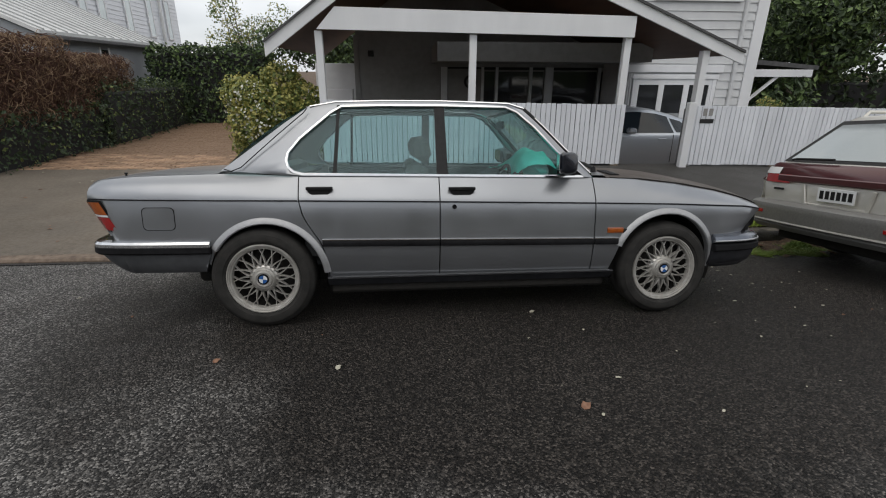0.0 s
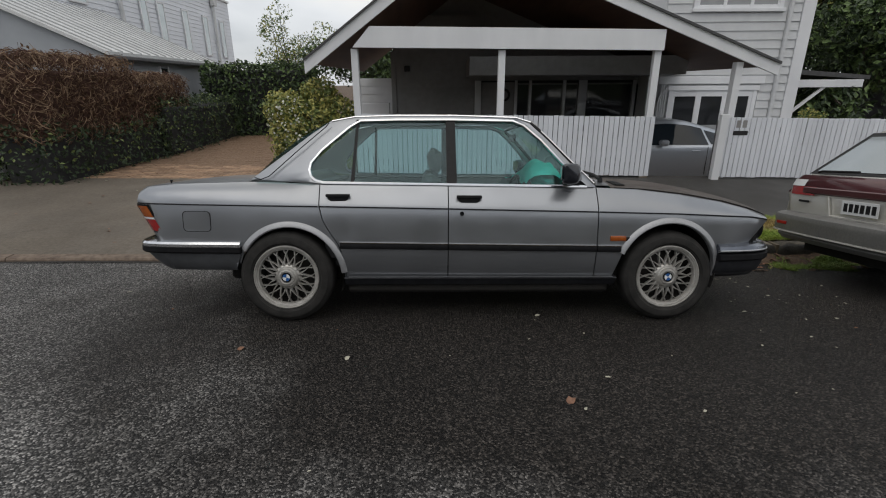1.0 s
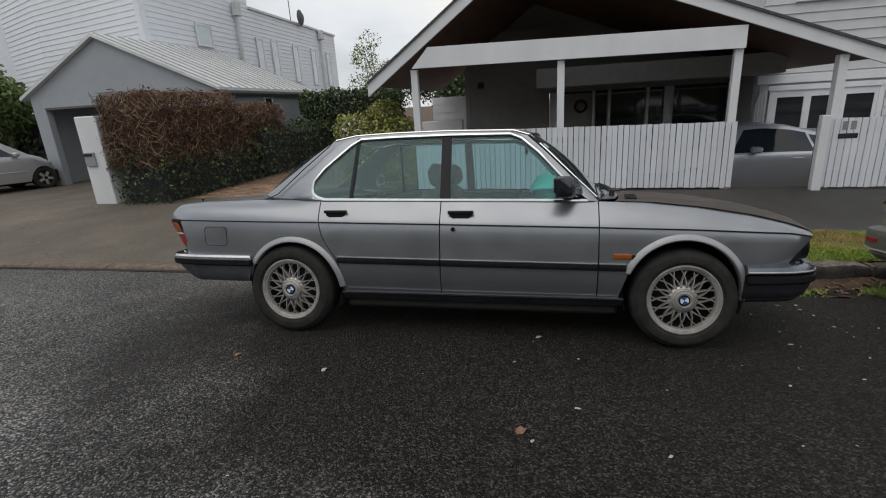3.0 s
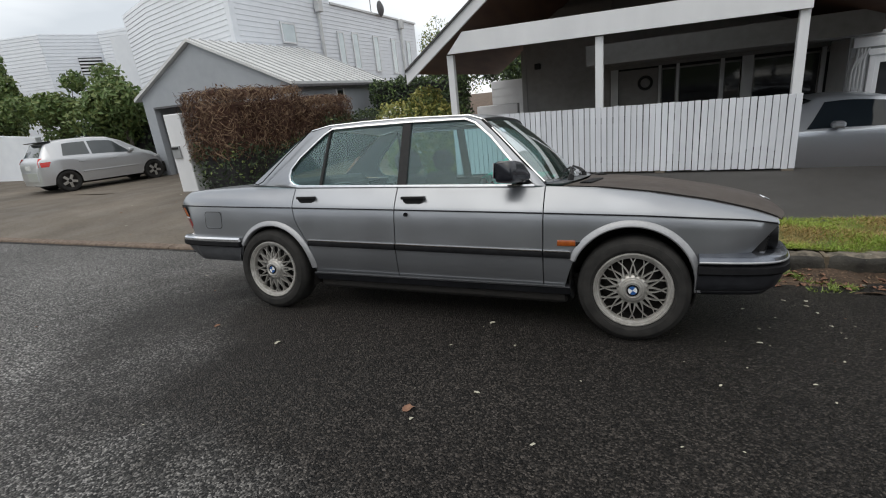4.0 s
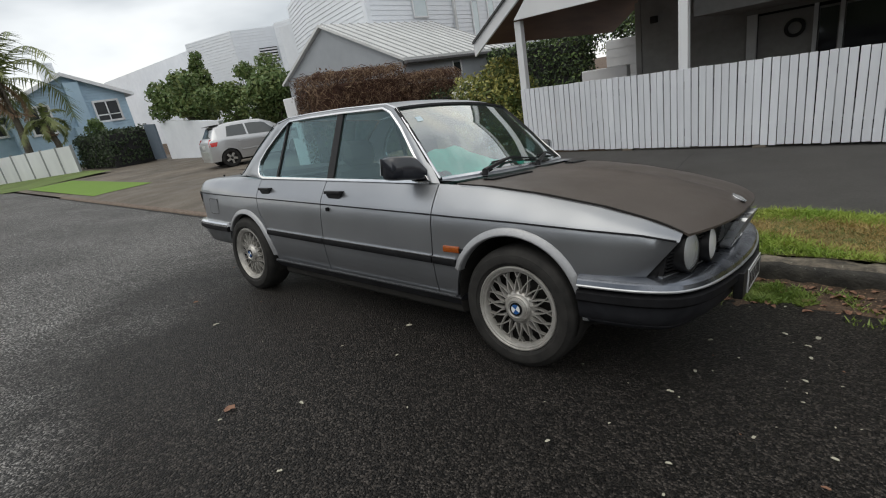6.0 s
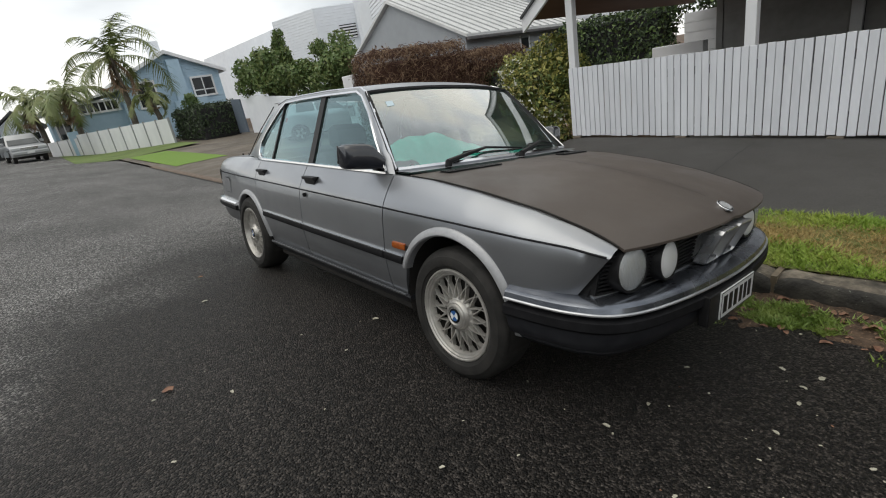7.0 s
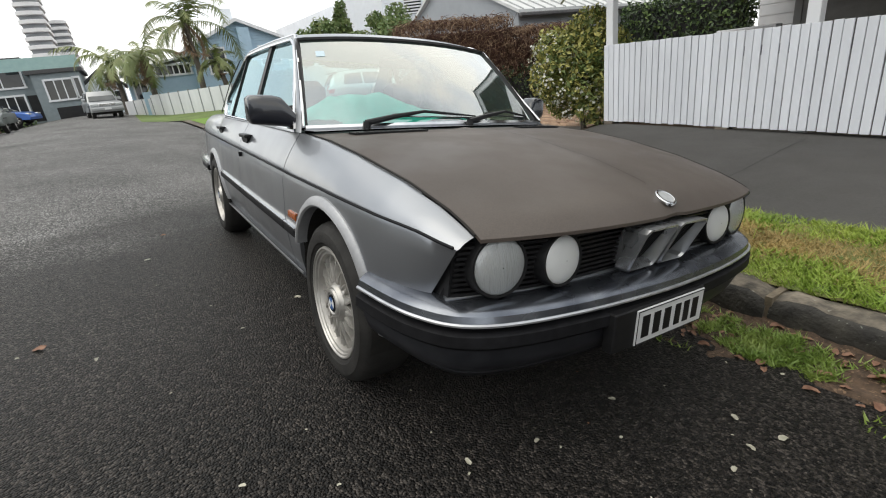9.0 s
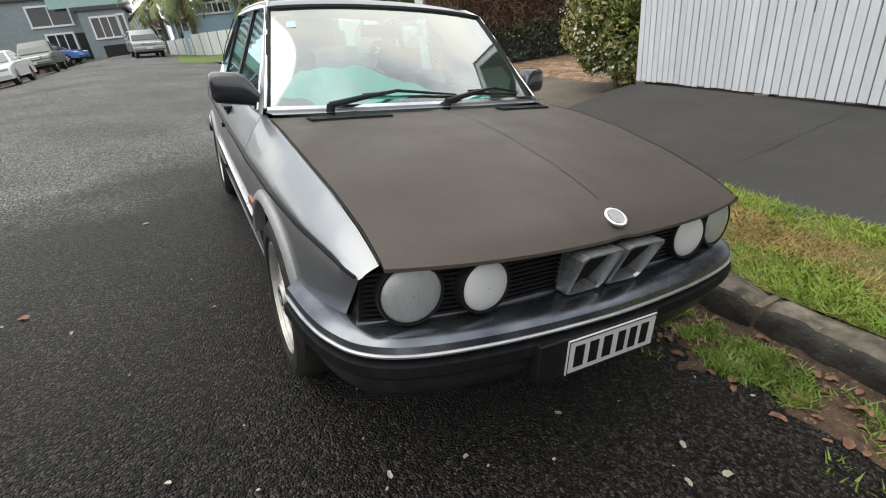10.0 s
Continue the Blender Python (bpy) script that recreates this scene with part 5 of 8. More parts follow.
def roundel(at, parent, r=0.041, name="emblem"):
    """A plain round badge: bright ring, and quarters in blue and white."""
    bm = bmesh.new()
    lathe(bm, [(r, -0.006), (r, 0.001), (r * 0.95, 0.003), (r * 0.78, 0.004), (r * 0.71, 0.003)], "z", 28)
    bm.transform(at)
    ring = part(name, bm, CHROME if r > 0.035 else RUBBER, parent, "small round emblem", smooth=True)
    for k in range(4):
        bm = bmesh.new()
        c = bm.verts.new((0, 0, 0.0035))
        arc = [bm.verts.new((r * 0.72 * math.cos(radians(k * 90 + i * 15)), r * 0.72 * math.sin(radians(k * 90 + i * 15)), 0.0035)) for i in range(7)]
        for p, q in zip(arc, arc[1:]):
            bm.faces.new((c, p, q))
        bm.transform(at)
        part("quarter", bm, (EMBLUE if k % 2 else EMWHITE) if r < 0.035 else EMDULL, ring if parent is car else parent)
    return ring


hx = Vector(hood_pt(0.955, 0.5))
roundel(pose(hx.x + 0.012, 0, hx.z - 0.006, 0, 29, 0), car, 0.036)

# number plate, its characters as plain bars
plate = boxp("number_plate", 3.510, 3.517, -0.205, 0.150, 0.350, 0.466, PLATEW, car, 0.002, "white number plate with dark bars")
boxp("plate_backing", 3.47, 3.5095, -0.30, 0.16, 0.345, 0.472, PLASTIC, car, 0.004)
for ya, w in ((-0.180, 0.036), (-0.124, 0.034), (-0.070, 0.034), (-0.012, 0.030), (0.036, 0.030), (0.084, 0.032)):
    boxp("bar", 3.5165, 3.5185, ya, ya + w, 0.372, 0.444, PLASTIC, plate, 0.0)
bm = bmesh.new()
for za, zb, ya, yb in ((0.3525, 0.3555, -0.202, 0.147), (0.4605, 0.4635, -0.202, 0.147), (0.3525, 0.4635, -0.203, -0.200), (0.3525, 0.4635, 0.145, 0.148)):
    box(bm, 3.5165, 3.5182, ya, yb, za, zb)
part("plate_border", bm, PLASTIC, plate)

# mirrors: flat-topped housings that taper down into the corner of the door window
for side in (-1, 1):
    bm = bmesh.new()
    rings = []
    for y, xc, sx, z0, z1 in ((0.722, 1.965, 0.050, 0.934, 1.000), (0.750, 1.945, 0.056, 0.938, 1.044), (0.772, 1.930, 0.060, 0.940, 1.072),
                              (0.800, 1.916, 0.061, 0.942, 1.080), (0.855, 1.900, 0.060, 0.946, 1.082), (0.895, 1.888, 0.056, 0.951, 1.080), (0.910, 1.884, 0.046, 0.966, 1.068)):
        ring = []
        for k in range(20):
            a = k * math.tau / 20
            ca, sa = math.cos(a), math.sin(a)
            cx = math.copysign(abs(ca) ** (0.85 if ca > 0 else 0.3), ca)
            cz = math.copysign(abs(sa) ** 0.42, sa)
            ring.append(bm.verts.new((xc + sx * cx, side * y, (z0 + z1) / 2 + (z1 - z0) / 2 * cz)))
        rings.append(ring)
    for p, q in zip(rings, rings[1:]):
        for k in range(20):
            bm.faces.new((p[k], p[(k + 1) % 20], q[(k + 1) % 20], q[k]))
    bm.faces.new(rings[0])
    bm.faces.new(rings[-1])
    bmesh.ops.recalc_face_normals(bm, faces=bm.faces[:])
    mir = part("wing_mirror", bm, GLOSSBLACK, car, "gloss black door mirror", smooth=True, angle=50)
    bm = bmesh.new()
    prism(bm, [(2.035, 0.932), (1.885, 0.938), (1.895, 1.03), (1.925, 1.035)], "y", side * 0.695, side * 0.732)
    part("mirror_foot", bm, PLASTIC, mir)
    bm = bmesh.new()
    beam(bm, (1.848, side * 0.79, 1.018), (1.823, side * 0.905, 1.025), 0.004, 0.092)
    part("mirror_glass", bm, CHROME, mir)

# wipers, parked low on the screen
def on_screen(y, u, lift):
    p = Vector(screen_pt(u, 0.5 + 0.5 * y / (0.588 + 0.124 * u)))
    return p + Vector((0.62, 0, 0.78)) * lift


for ya, reach in ((-0.475, 0.64), (0.075, 0.53)):
    base = Vector((2.235 - 0.16 * ya * ya + 0.03, ya, 0.945))
    elbow = on_screen(ya + 0.33, 0.91, 0.027)
    bm = bmesh.new()
    rod(bm, [base - Vector((0, 0, 0.02)), base + Vector((0, 0.005, 0.022))], [0.020, 0.018], 10)
    rod(bm, [base + Vector((0, 0, 0.016)), base.lerp(elbow, 0.45) + Vector((0.01, 0, 0.014)), elbow], [0.015, 0.012, 0.007], 8)
    wip = part("wiper", bm, PLASTIC, car, "black windscreen wiper", smooth=True)
    heel, tip = on_screen(ya + 0.17, 0.915, 0.016), on_screen(ya + reach, 0.945, 0.016)
    bm = bmesh.new()
    rod(bm, [heel, heel.lerp(elbow, 0.5) + Vector((0, 0, -0.004)), elbow, elbow.lerp(tip, 0.5), tip], [0.004, 0.007, 0.008, 0.007, 0.004], 6)
    part("wiper_frame", bm, PLASTIC, wip)
    bm = bmesh.new()
    rod(bm, [heel - Vector((0.006, 0, 0.008)), tip - Vector((0.006, 0, 0.008))], 0.004, 5)
    part("wiper_blade", bm, PLASTIC, wip)

# ---- wheels ----
SPOKES = 16


def wheel_meshes():
    rim = bmesh.new()
    lathe(rim, [(0.218, 0.016), (0.222, 0.005), (0.219, -0.002), (0.213, -0.003), (0.210, 0.003), (0.203, 0.004), (0.200, 0.011), (0.191, 0.013), (0.187, 0.026), (0.184, 0.040)], "y", 56)
    tyre = bmesh.new()
    lathe(tyre, [(0.216, 0.012), (0.226, 0.000), (0.236, -0.004), (0.239, -0.010), (0.262, -0.013), (0.281, -0.009), (0.284, -0.004), (0.300, 0.004), (0.309, 0.018), (0.315, 0.038), (0.317, 0.10), (0.315, 0.165), (0.302, 0.195), (0.24, 0.20)], "y", 64)
    # barrel and back in one near-black dish: painted shade behind the spokes
    disc = bmesh.new()
    lathe(disc, [(0.186, 0.036), (0.181, 0.125), (0.15, 0.112), (0.10, 0.105), (0.001, 0.105)], "y", 40)
    hub = bmesh.new()
    lathe(hub, [(0.090, 0.060), (0.089, 0.036), (0.082, 0.026), (0.072, 0.022), (0.068, 0.012), (0.062, 0.006), (0.056, 0.006), (0.052, -0.002), (0.044, -0.004), (0.040, 0.001), (0.001, 0.001)], "y", 32)
    # a spoke crosses its mirrored neighbour two thirds of the way out
    spoke = bmesh.new()
    a1 = radians(360 / SPOKES * 0.75)
    rows = []
    for i in range(6):
        u = i / 5
        r = 0.080 + (0.193 - 0.080) * u
        a = a1 * u
        y = 0.018 + 0.010 * u ** 2
        w = 0.0075 - 0.0042 * min(u * 2.2, 1)
        c, s = math.cos(a), math.sin(a)
        nx, nz = -s, c
        rows.append([spoke.verts.new((c * r + nx * w, y + 0.022, s * r + nz * w)), spoke.verts.new((c * r + nx * w * 0.7, y, s * r + nz * w * 0.7)), spoke.verts.new((c * r - nx * w * 0.7, y, s * r - nz * w * 0.7)), spoke.verts.new((c * r - nx * w, y + 0.022, s * r - nz * w))])
    for p, q in zip(rows, rows[1:]):
        for k in range(3):
            spoke.faces.new((p[k], p[k + 1], q[k + 1], q[k]))
    bmesh.ops.recalc_face_normals(spoke, faces=spoke.faces[:])
    out = {}
    for nm, bm, mat in (("wheel", rim, ALLOY), ("tyre", tyre, TYRE), ("brake_disc", disc, RECESSBLACK), ("hub_cap", hub, ALLOY), ("spoke", spoke, ALLOY)):
        me = bpy.data.meshes.new(nm)
        bm.normal_update()
        bm.to_mesh(me)
        bm.free()
        me.materials.append(mat)
        me.polygons.foreach_set("use_smooth", [True] * len(me.polygons))
        me.set_sharp_from_angle(angle=radians(40))
        out[nm] = me
    return out


WM = wheel_meshes()


def wheel(x, y, z, flip, turn):
    w = new("wheel", WM["wheel"])
    w.parent = car
    w.matrix_basis = pose(x, y, z, 0, 0, 180 if flip else 0) @ pose(0, 0, 0, 0, turn, 0)
    tagged(w, label="dusty silver cross-spoke alloy wheel with a black tyre")
    for nm in ("tyre", "brake_disc", "hub_cap"):
        o = new(nm, WM[nm])
        o.parent = w
    for k in range(SPOKES):
        for mirror in (1, -1):
            o = new("spoke", WM["spoke"])
            o.parent = w
            o.matrix_basis = pose(0, 0, 0, 0, k * 360 / SPOKES, 0) @ Matrix.Diagonal((1, 1, mirror, 1))
    roundel(pose(0, -0.001, 0, 90, 0, 0), w, 0.0345)


wheel(0.0, -0.822, 0.309, False, 10)
wheel(2.625, -0.826, 0.309, False, 33)
wheel(0.0, 0.812, 0.309, True, 0)
wheel(2.625, 0.812, 0.309, True, 20)

# ---- inside ----
boxp("cabin_floor", -0.1, 2.1, -0.68, 0.68, 0.36, 0.42, TRIMIN, car)
boxp("door_trim", 0.25, 2.05, -0.735, -0.70, 0.42, 0.915, TRIMIN, car, 0.01)
boxp("door_trim", 0.25, 2.05, 0.70, 0.735, 0.42, 0.915, TRIMIN, car, 0.01)
bm = bmesh.new()
prism(bm, [(1.62, 0.55), (1.60, 0.84), (1.70, 0.905), (2.05, 0.915), (2.2, 0.90), (2.2, 0.55)], "y", -0.69, 0.69)
part("dashboard", bm, TRIMIN, car, "dark dashboard")
bm = bmesh.new()
prism(bm, [(-0.24, 0.90), (0.20, 0.90), (0.20, 0.925), (-0.24, 0.945)], "y", -0.62, 0.62)
part("parcel_shelf", bm, TRIMIN, car)


def seat(y, x):
    bm = bmesh.new()
    box(bm, x - 0.05, x + 0.46, y - 0.25, y + 0.25, 0.45, 0.60, 0.04)
    s = part("seat", bm, SEAT, car, "dark grey cloth seat")
    bm = bmesh.new()
    box(bm, -0.07, 0.07, y - 0.25, y + 0.25, 0, 0.47, 0.045, pose(x - 0.03, 0, 0.54, 0, -16, 0))
    part("seat_back", bm, SEAT, s, smooth=True)
    bm = bmesh.new()
    box(bm, -0.055, 0.055, y - 0.15, y + 0.15, 0.475, 0.655, 0.045, pose(x + 0.02, 0, 0.54, 0, -13, 0))
    part("headrest", bm, SEAT, s, smooth=True)


seat(-0.37, 1.12)
seat(0.37, 1.12)
bm = bmesh.new()
box(bm, -0.08, 0.08, -0.62, 0.62, 0, 0.56, 0.05, pose(0.18, 0, 0.46, 0, -20, 0))
part("rear_bench", bm, SEAT, car, "dark grey rear bench", smooth=True)
bm = bmesh.new()
ring = [(0.19 + 0.014 * math.cos(k * math.tau / 8), 0.014 * math.sin(k * math.tau / 8)) for k in range(8)]
lathe(bm, ring, "x", 28, close=True)
bm.transform(pose(1.56, -0.37, 0.80, 0, 22, 0))
part("steering_wheel", bm, PLASTIC, car, smooth=True)
bm = bmesh.new()
box(bm, 1.64, 1.66, -0.12, 0.12, 1.235, 1.295, 0.008)
part("rear_view_mirror", bm, PLASTIC, car)


def cloth_pt(u, v):
    x, y = 1.68 + 0.31 * u, -0.66 + 1.20 * v
    h = 0.935 + 0.03 * math.sin(y * 9 + 1) + 0.20 * math.exp(-((y + 0.30) / 0.27) ** 2) * math.sin(min(u * 1.3, 1) * math.pi) ** 0.6
    h += 0.045 * noise.noise(Vector((x * 7, y * 7, 1.3))) + 0.012 * noise.noise(Vector((x * 19, y * 19, 4)))
    return (x, y, min(max(h, 0.902), 0.91 + (2.12 - x) * 0.72))


surface("windscreen_cloth", 18, 30, cloth_pt, CLOTH, "crumpled turquoise cloth on the dashboard", flip=False)
bm = bmesh.new()
bmesh.ops.create_icosphere(bm, subdivisions=3, radius=0.1)
for v in bm.verts:
    v.co *= 1 + 0.35 * noise.noise(v.co * 14)
    v.co = Vector((1.80 + v.co.x * 0.9, -0.52 + v.co.y * 1.0, 0.965 + v.co.z * 0.62))
part("cloth_bundle", bm, CLOTH, car, "bunched turquoise cloth", smooth=True)
bm = bmesh.new()
a, b, c, d = (Vector(screen_pt(u, v)) + Vector((0.0015, 0, 0.001)) for u, v in ((0.16, 0.065), (0.16, 0.10), (0.23, 0.10), (0.23, 0.065)))
bm.faces.new([bm.verts.new(p) for p in (a, b, c, d)])
part("windscreen_sticker", bm, STICKER, car, "small pale sticker")


# ---- other parked vehicles ----
MAROON = mk("maroon_paint", (0.085, 0.022, 0.026), (0.07, 0.018, 0.022), rough=0.3, scale=400, metal=0.3, coat=0.7)
CHAMPAGNE = mk("pale_gold_paint", (0.62, 0.605, 0.56), (0.57, 0.555, 0.515), rough=0.36, scale=300, metal=0.5, coat=0.5, big=0.05, bigscale=3)
GREYCLAD = mk("grey_bumper_cladding", (0.21, 0.206, 0.196), (0.17, 0.167, 0.16), rough=0.42, scale=60, metal=0.2, big=0.08, bigscale=3)
SILVER2 = mk("light_silver_paint", (0.60, 0.61, 0.63), (0.56, 0.57, 0.59), rough=0.32, scale=300, metal=0.55, coat=0.5)
SILVER3 = mk("mid_silver_paint", (0.36, 0.37, 0.38), (0.33, 0.34, 0.35), rough=0.35, scale=300, metal=0.4, coat=0.4)
BLUEPAINT = mk("bright_blue_paint", (0.02, 0.11, 0.42), (0.02, 0.095, 0.37), rough=0.3, scale=200, metal=0.3, coat=0.6)
OFFWHITE = mk("off_white_paint", (0.62, 0.63, 0.62), (0.58, 0.59, 0.58), rough=0.35, scale=80, coat=0.4)
UTEPAINT = mk("grey_green_paint", (0.17, 0.19, 0.18), (0.15, 0.165, 0.16), rough=0.4, scale=80, metal=0.3, coat=0.4)
CARGLASS = mk("dark_car_glass", (0.05, 0.058, 0.062), (0.07, 0.08, 0.084), rough=0.04, scale=2, spec=0.9, metal=0.15)


REARGLASS = mk("sky_mirroring_glass", (0.34, 0.37, 0.38), (0.42, 0.45, 0.46), rough=0.06, scale=1.5, metal=0.8)


def side_arch(outline_low, arches, r):
    """An underside line from tail to nose with round wheel openings in it."""
    pts = []
    for x, z in outline_low:
        pts.append((x, z))
    for ax, az in arches:
        for k in range(11):
            a = math.pi - k * math.pi / 10
            pts.append((ax + r * math.cos(a), max(az + r * math.sin(a), outline_low[0][1])))
    return sorted(pts, key=lambda p: p[0])


def loft_body(name, top, low, w, mat, parent, label="", inset=0.05, tuck=0.03):
    """A body from its side outline (tail to nose, upper and lower lines), rounded over to the flanks."""
    outline = top + low[::-1]
    cx, cz = sum(p[0] for p in outline) / len(outline), sum(p[1] for p in outline) / len(outline)
    bm = bmesh.new()
    rings = []
    zs = [p[1] for p in outline]
    zmax = max(zs)
    for y, k in ((-w, 1), (-w + inset * 0.35, 0.35), (-w + inset, 0), (w - inset, 0), (w - inset * 0.35, 0.35), (w, 1)):
        ring = []
        for i, (x, z) in enumerate(outline):
            is_top = i < len(top)
            zz = z - tuck * k if is_top else z
            xx = x + math.copysign(inset * 0.9 * k, cx - x) if (is_top and (i < 2 or i > len(top) - 3)) else x
            ring.append(bm.verts.new((xx, y, zz)))
        rings.append(ring)
    n = len(outline)
    for a, b in zip(rings, rings[1:]):
        for k in range(n):
            bm.faces.new((a[k], a[(k + 1) % n], b[(k + 1) % n], b[k]))
    bm.faces.new(rings[0])
    bm.faces.new(rings[-1][::-1])
    bmesh.ops.triangulate(bm, faces=[f for f in bm.faces if len(f.verts) > 4])
    bmesh.ops.recalc_face_normals(bm, faces=bm.faces[:])
    return part(name, bm, mat, parent, label, smooth=True, angle=32)


WHEEL_CACHE = {}


def road_wheel(parent, x, y, z, r, flip):
    if r not in WHEEL_CACHE:
        t, h = bmesh.new(), bmesh.new()
        lathe(t, [(r * 0.66, 0.0), (r * 0.74, -0.012), (r * 0.93, -0.006), (r, 0.03), (r, 0.16), (r * 0.9, 0.19), (r * 0.66, 0.19)], "y", 32)
        lathe(h, [(r * 0.67, 0.0), (r * 0.62, 0.008), (r * 0.56, 0.05), (r * 0.30, 0.03), (r * 0.18, 0.008), (0.001, 0.006)], "y", 24)
        sp = bmesh.new()
        box(sp, r * 0.14, r * 0.62, 0.004, 0.03, -r * 0.12, r * 0.12, 0.006)
        out = []
        for nm, bm, mat in (("wheel", t, TYRE), ("rim", h, RECESSBLACK), ("rim_spoke", sp, ALLOY)):
            me = bpy.data.meshes.new(nm)
            bm.normal_update()
            bm.to_mesh(me)
            bm.free()
            me.materials.append(mat)
            me.polygons.foreach_set("use_smooth", [True] * len(me.polygons))
            me.set_sharp_from_angle(angle=radians(40))
            out.append(me)
        WHEEL_CACHE[r] = out
    t, h, sp = WHEEL_CACHE[r]
    w = new("wheel", t)
    w.parent = parent
    w.matrix_basis = pose(x, y, z, 0, 0, 180 if flip else 0)
    o = new("rim", h)
    o.parent = w
    for k in range(5):
        o = new("rim_spoke", sp)
        o.parent = w
        o.matrix_basis = pose(0, 0, 0, 0, k * 72 + 10, 0)


def pane_pair(parent, pts, w0, w1, z0, z1, mat=CARGLASS, name="side_window"):
    """The same side window on both flanks, on the slope between two half widths."""
    for s in (-1, 1):
        bm = bmesh.new()
        bm.faces.new([bm.verts.new((x, s * (w0 + (w1 - w0) * (z - z0) / (z1 - z0) + 0.006), z)) for x, z in pts])
        bmesh.ops.recalc_face_normals(bm, faces=bm.faces[:])
        part(name, bm, mat, parent)


def cabin(parent, base, roof, w0, w1, z0, z1, mat, crown=0.03):
    """The upper body: base and roof as (tail, nose) along x, half widths w0 below and w1 above."""
    bm = bmesh.new()
    rows = []
    for k in range(7):
        u = k / 6
        z = z0 + (z1 - z0) * math.sin(u * math.pi / 2)
        e = u if u < 0.8 else u
        w = w0 + (w1 - w0) * (z - z0) / (z1 - z0) - (0.05 * max(0, u - 0.7) / 0.3)
        xa = base[0] + (roof[0] - base[0]) * (z - z0) / (z1 - z0)
        xb = base[1] + (roof[1] - base[1]) * (z - z0) / (z1 - z0)
        c = 0.05
        rows.append([bm.verts.new(p) for p in ((xa + c, -w, z), (xb - c, -w, z), (xb, -w + c * 1.5, z), (xb, w - c * 1.5, z), (xb - c, w, z), (xa + c, w, z), (xa, w - c * 1.5, z), (xa, -w + c * 1.5, z))])
    for a, b in zip(rows, rows[1:]):
        for k in range(8):
            bm.faces.new((a[k], a[(k + 1) % 8], b[(k + 1) % 8], b[k]))
    bm.faces.new(rows[-1])
    bmesh.ops.recalc_face_normals(bm, faces=bm.faces[:])
    return part("cabin", bm, mat, parent, smooth=True, angle=35)


def end_pane(parent, x0, z0, x1, z1, w0, w1, name, mat=CARGLASS):
    bm = bmesh.new()
    bm.faces.new([bm.verts.new(p) for p in ((x0, -w0, z0), (x0, w0, z0), (x1, w1, z1), (x1, -w1, z1))])
    return part(name, bm, mat, parent)


def small_box(parent, name, x0, x1, y0, y1, z0, z1, mat, label="", bevel=0.01):
    return boxp(name, x0, x1, y0, y1, z0, z1, mat, parent, bevel, label)


# the estate car parked ahead, tail towards the saloon
estate = thing("estate_car", "maroon and pale gold estate car parked at a kerb", "car", pose(3.74, 3.55, -0.078, -7.6, 0.78, 0))
W = 0.85
low = side_arch([(0.05, 0.34), (4.55, 0.30)], [(0.98, 0.31), (3.60, 0.31)], 0.36)
loft_body("lower_body", [(0.08, 0.42), (0.07, 0.60), (0.075, 0.78), (0.10, 0.84), (3.3, 0.86), (4.3, 0.76), (4.58, 0.62), (4.6, 0.45)], low, W, CHAMPAGNE, estate, "pale gold lower body", 0.07)
loft_body("upper_body", [(0.055, 0.775), (0.10, 0.90), (0.16, 0.945), (3.2, 0.955), (4.2, 0.86), (4.5, 0.74)], [(0.055, 0.77), (4.5, 0.70)], W - 0.008, MAROON, estate, "maroon upper body", 0.07)
cabin(estate, (0.17, 3.25), (0.66, 2.45), W - 0.06, 0.58, 0.94, 1.385, CHAMPAGNE)
seal = end_pane(estate, 0.183, 0.956, 0.612, 1.345, 0.755, 0.590, "rear_window", PLASTIC)
end_pane(seal, 0.209, 0.985, 0.566, 1.309, 0.690, 0.545, "rear_glass", REARGLASS)
bm = bmesh.new()
rod(bm, [(0.165, 0.62, 0.975), (0.145, 0.55, 0.985), (0.150, 0.16, 0.99)], 0.012, 6)
part("rear_wiper", bm, PLASTIC, estate, smooth=True)
pane_pair(estate, [(0.35, 0.98), (1.10, 0.98), (1.10, 1.305), (0.62, 1.305)], W - 0.06, 0.58, 0.94, 1.385)
pane_pair(estate, [(1.16, 0.98), (2.0, 0.98), (2.0, 1.305), (1.16, 1.305)], W - 0.06, 0.58, 0.94, 1.385)
pane_pair(estate, [(2.06, 0.98), (3.0, 0.98), (2.5, 1.305), (2.06, 1.305)], W - 0.06, 0.58, 0.94, 1.385)
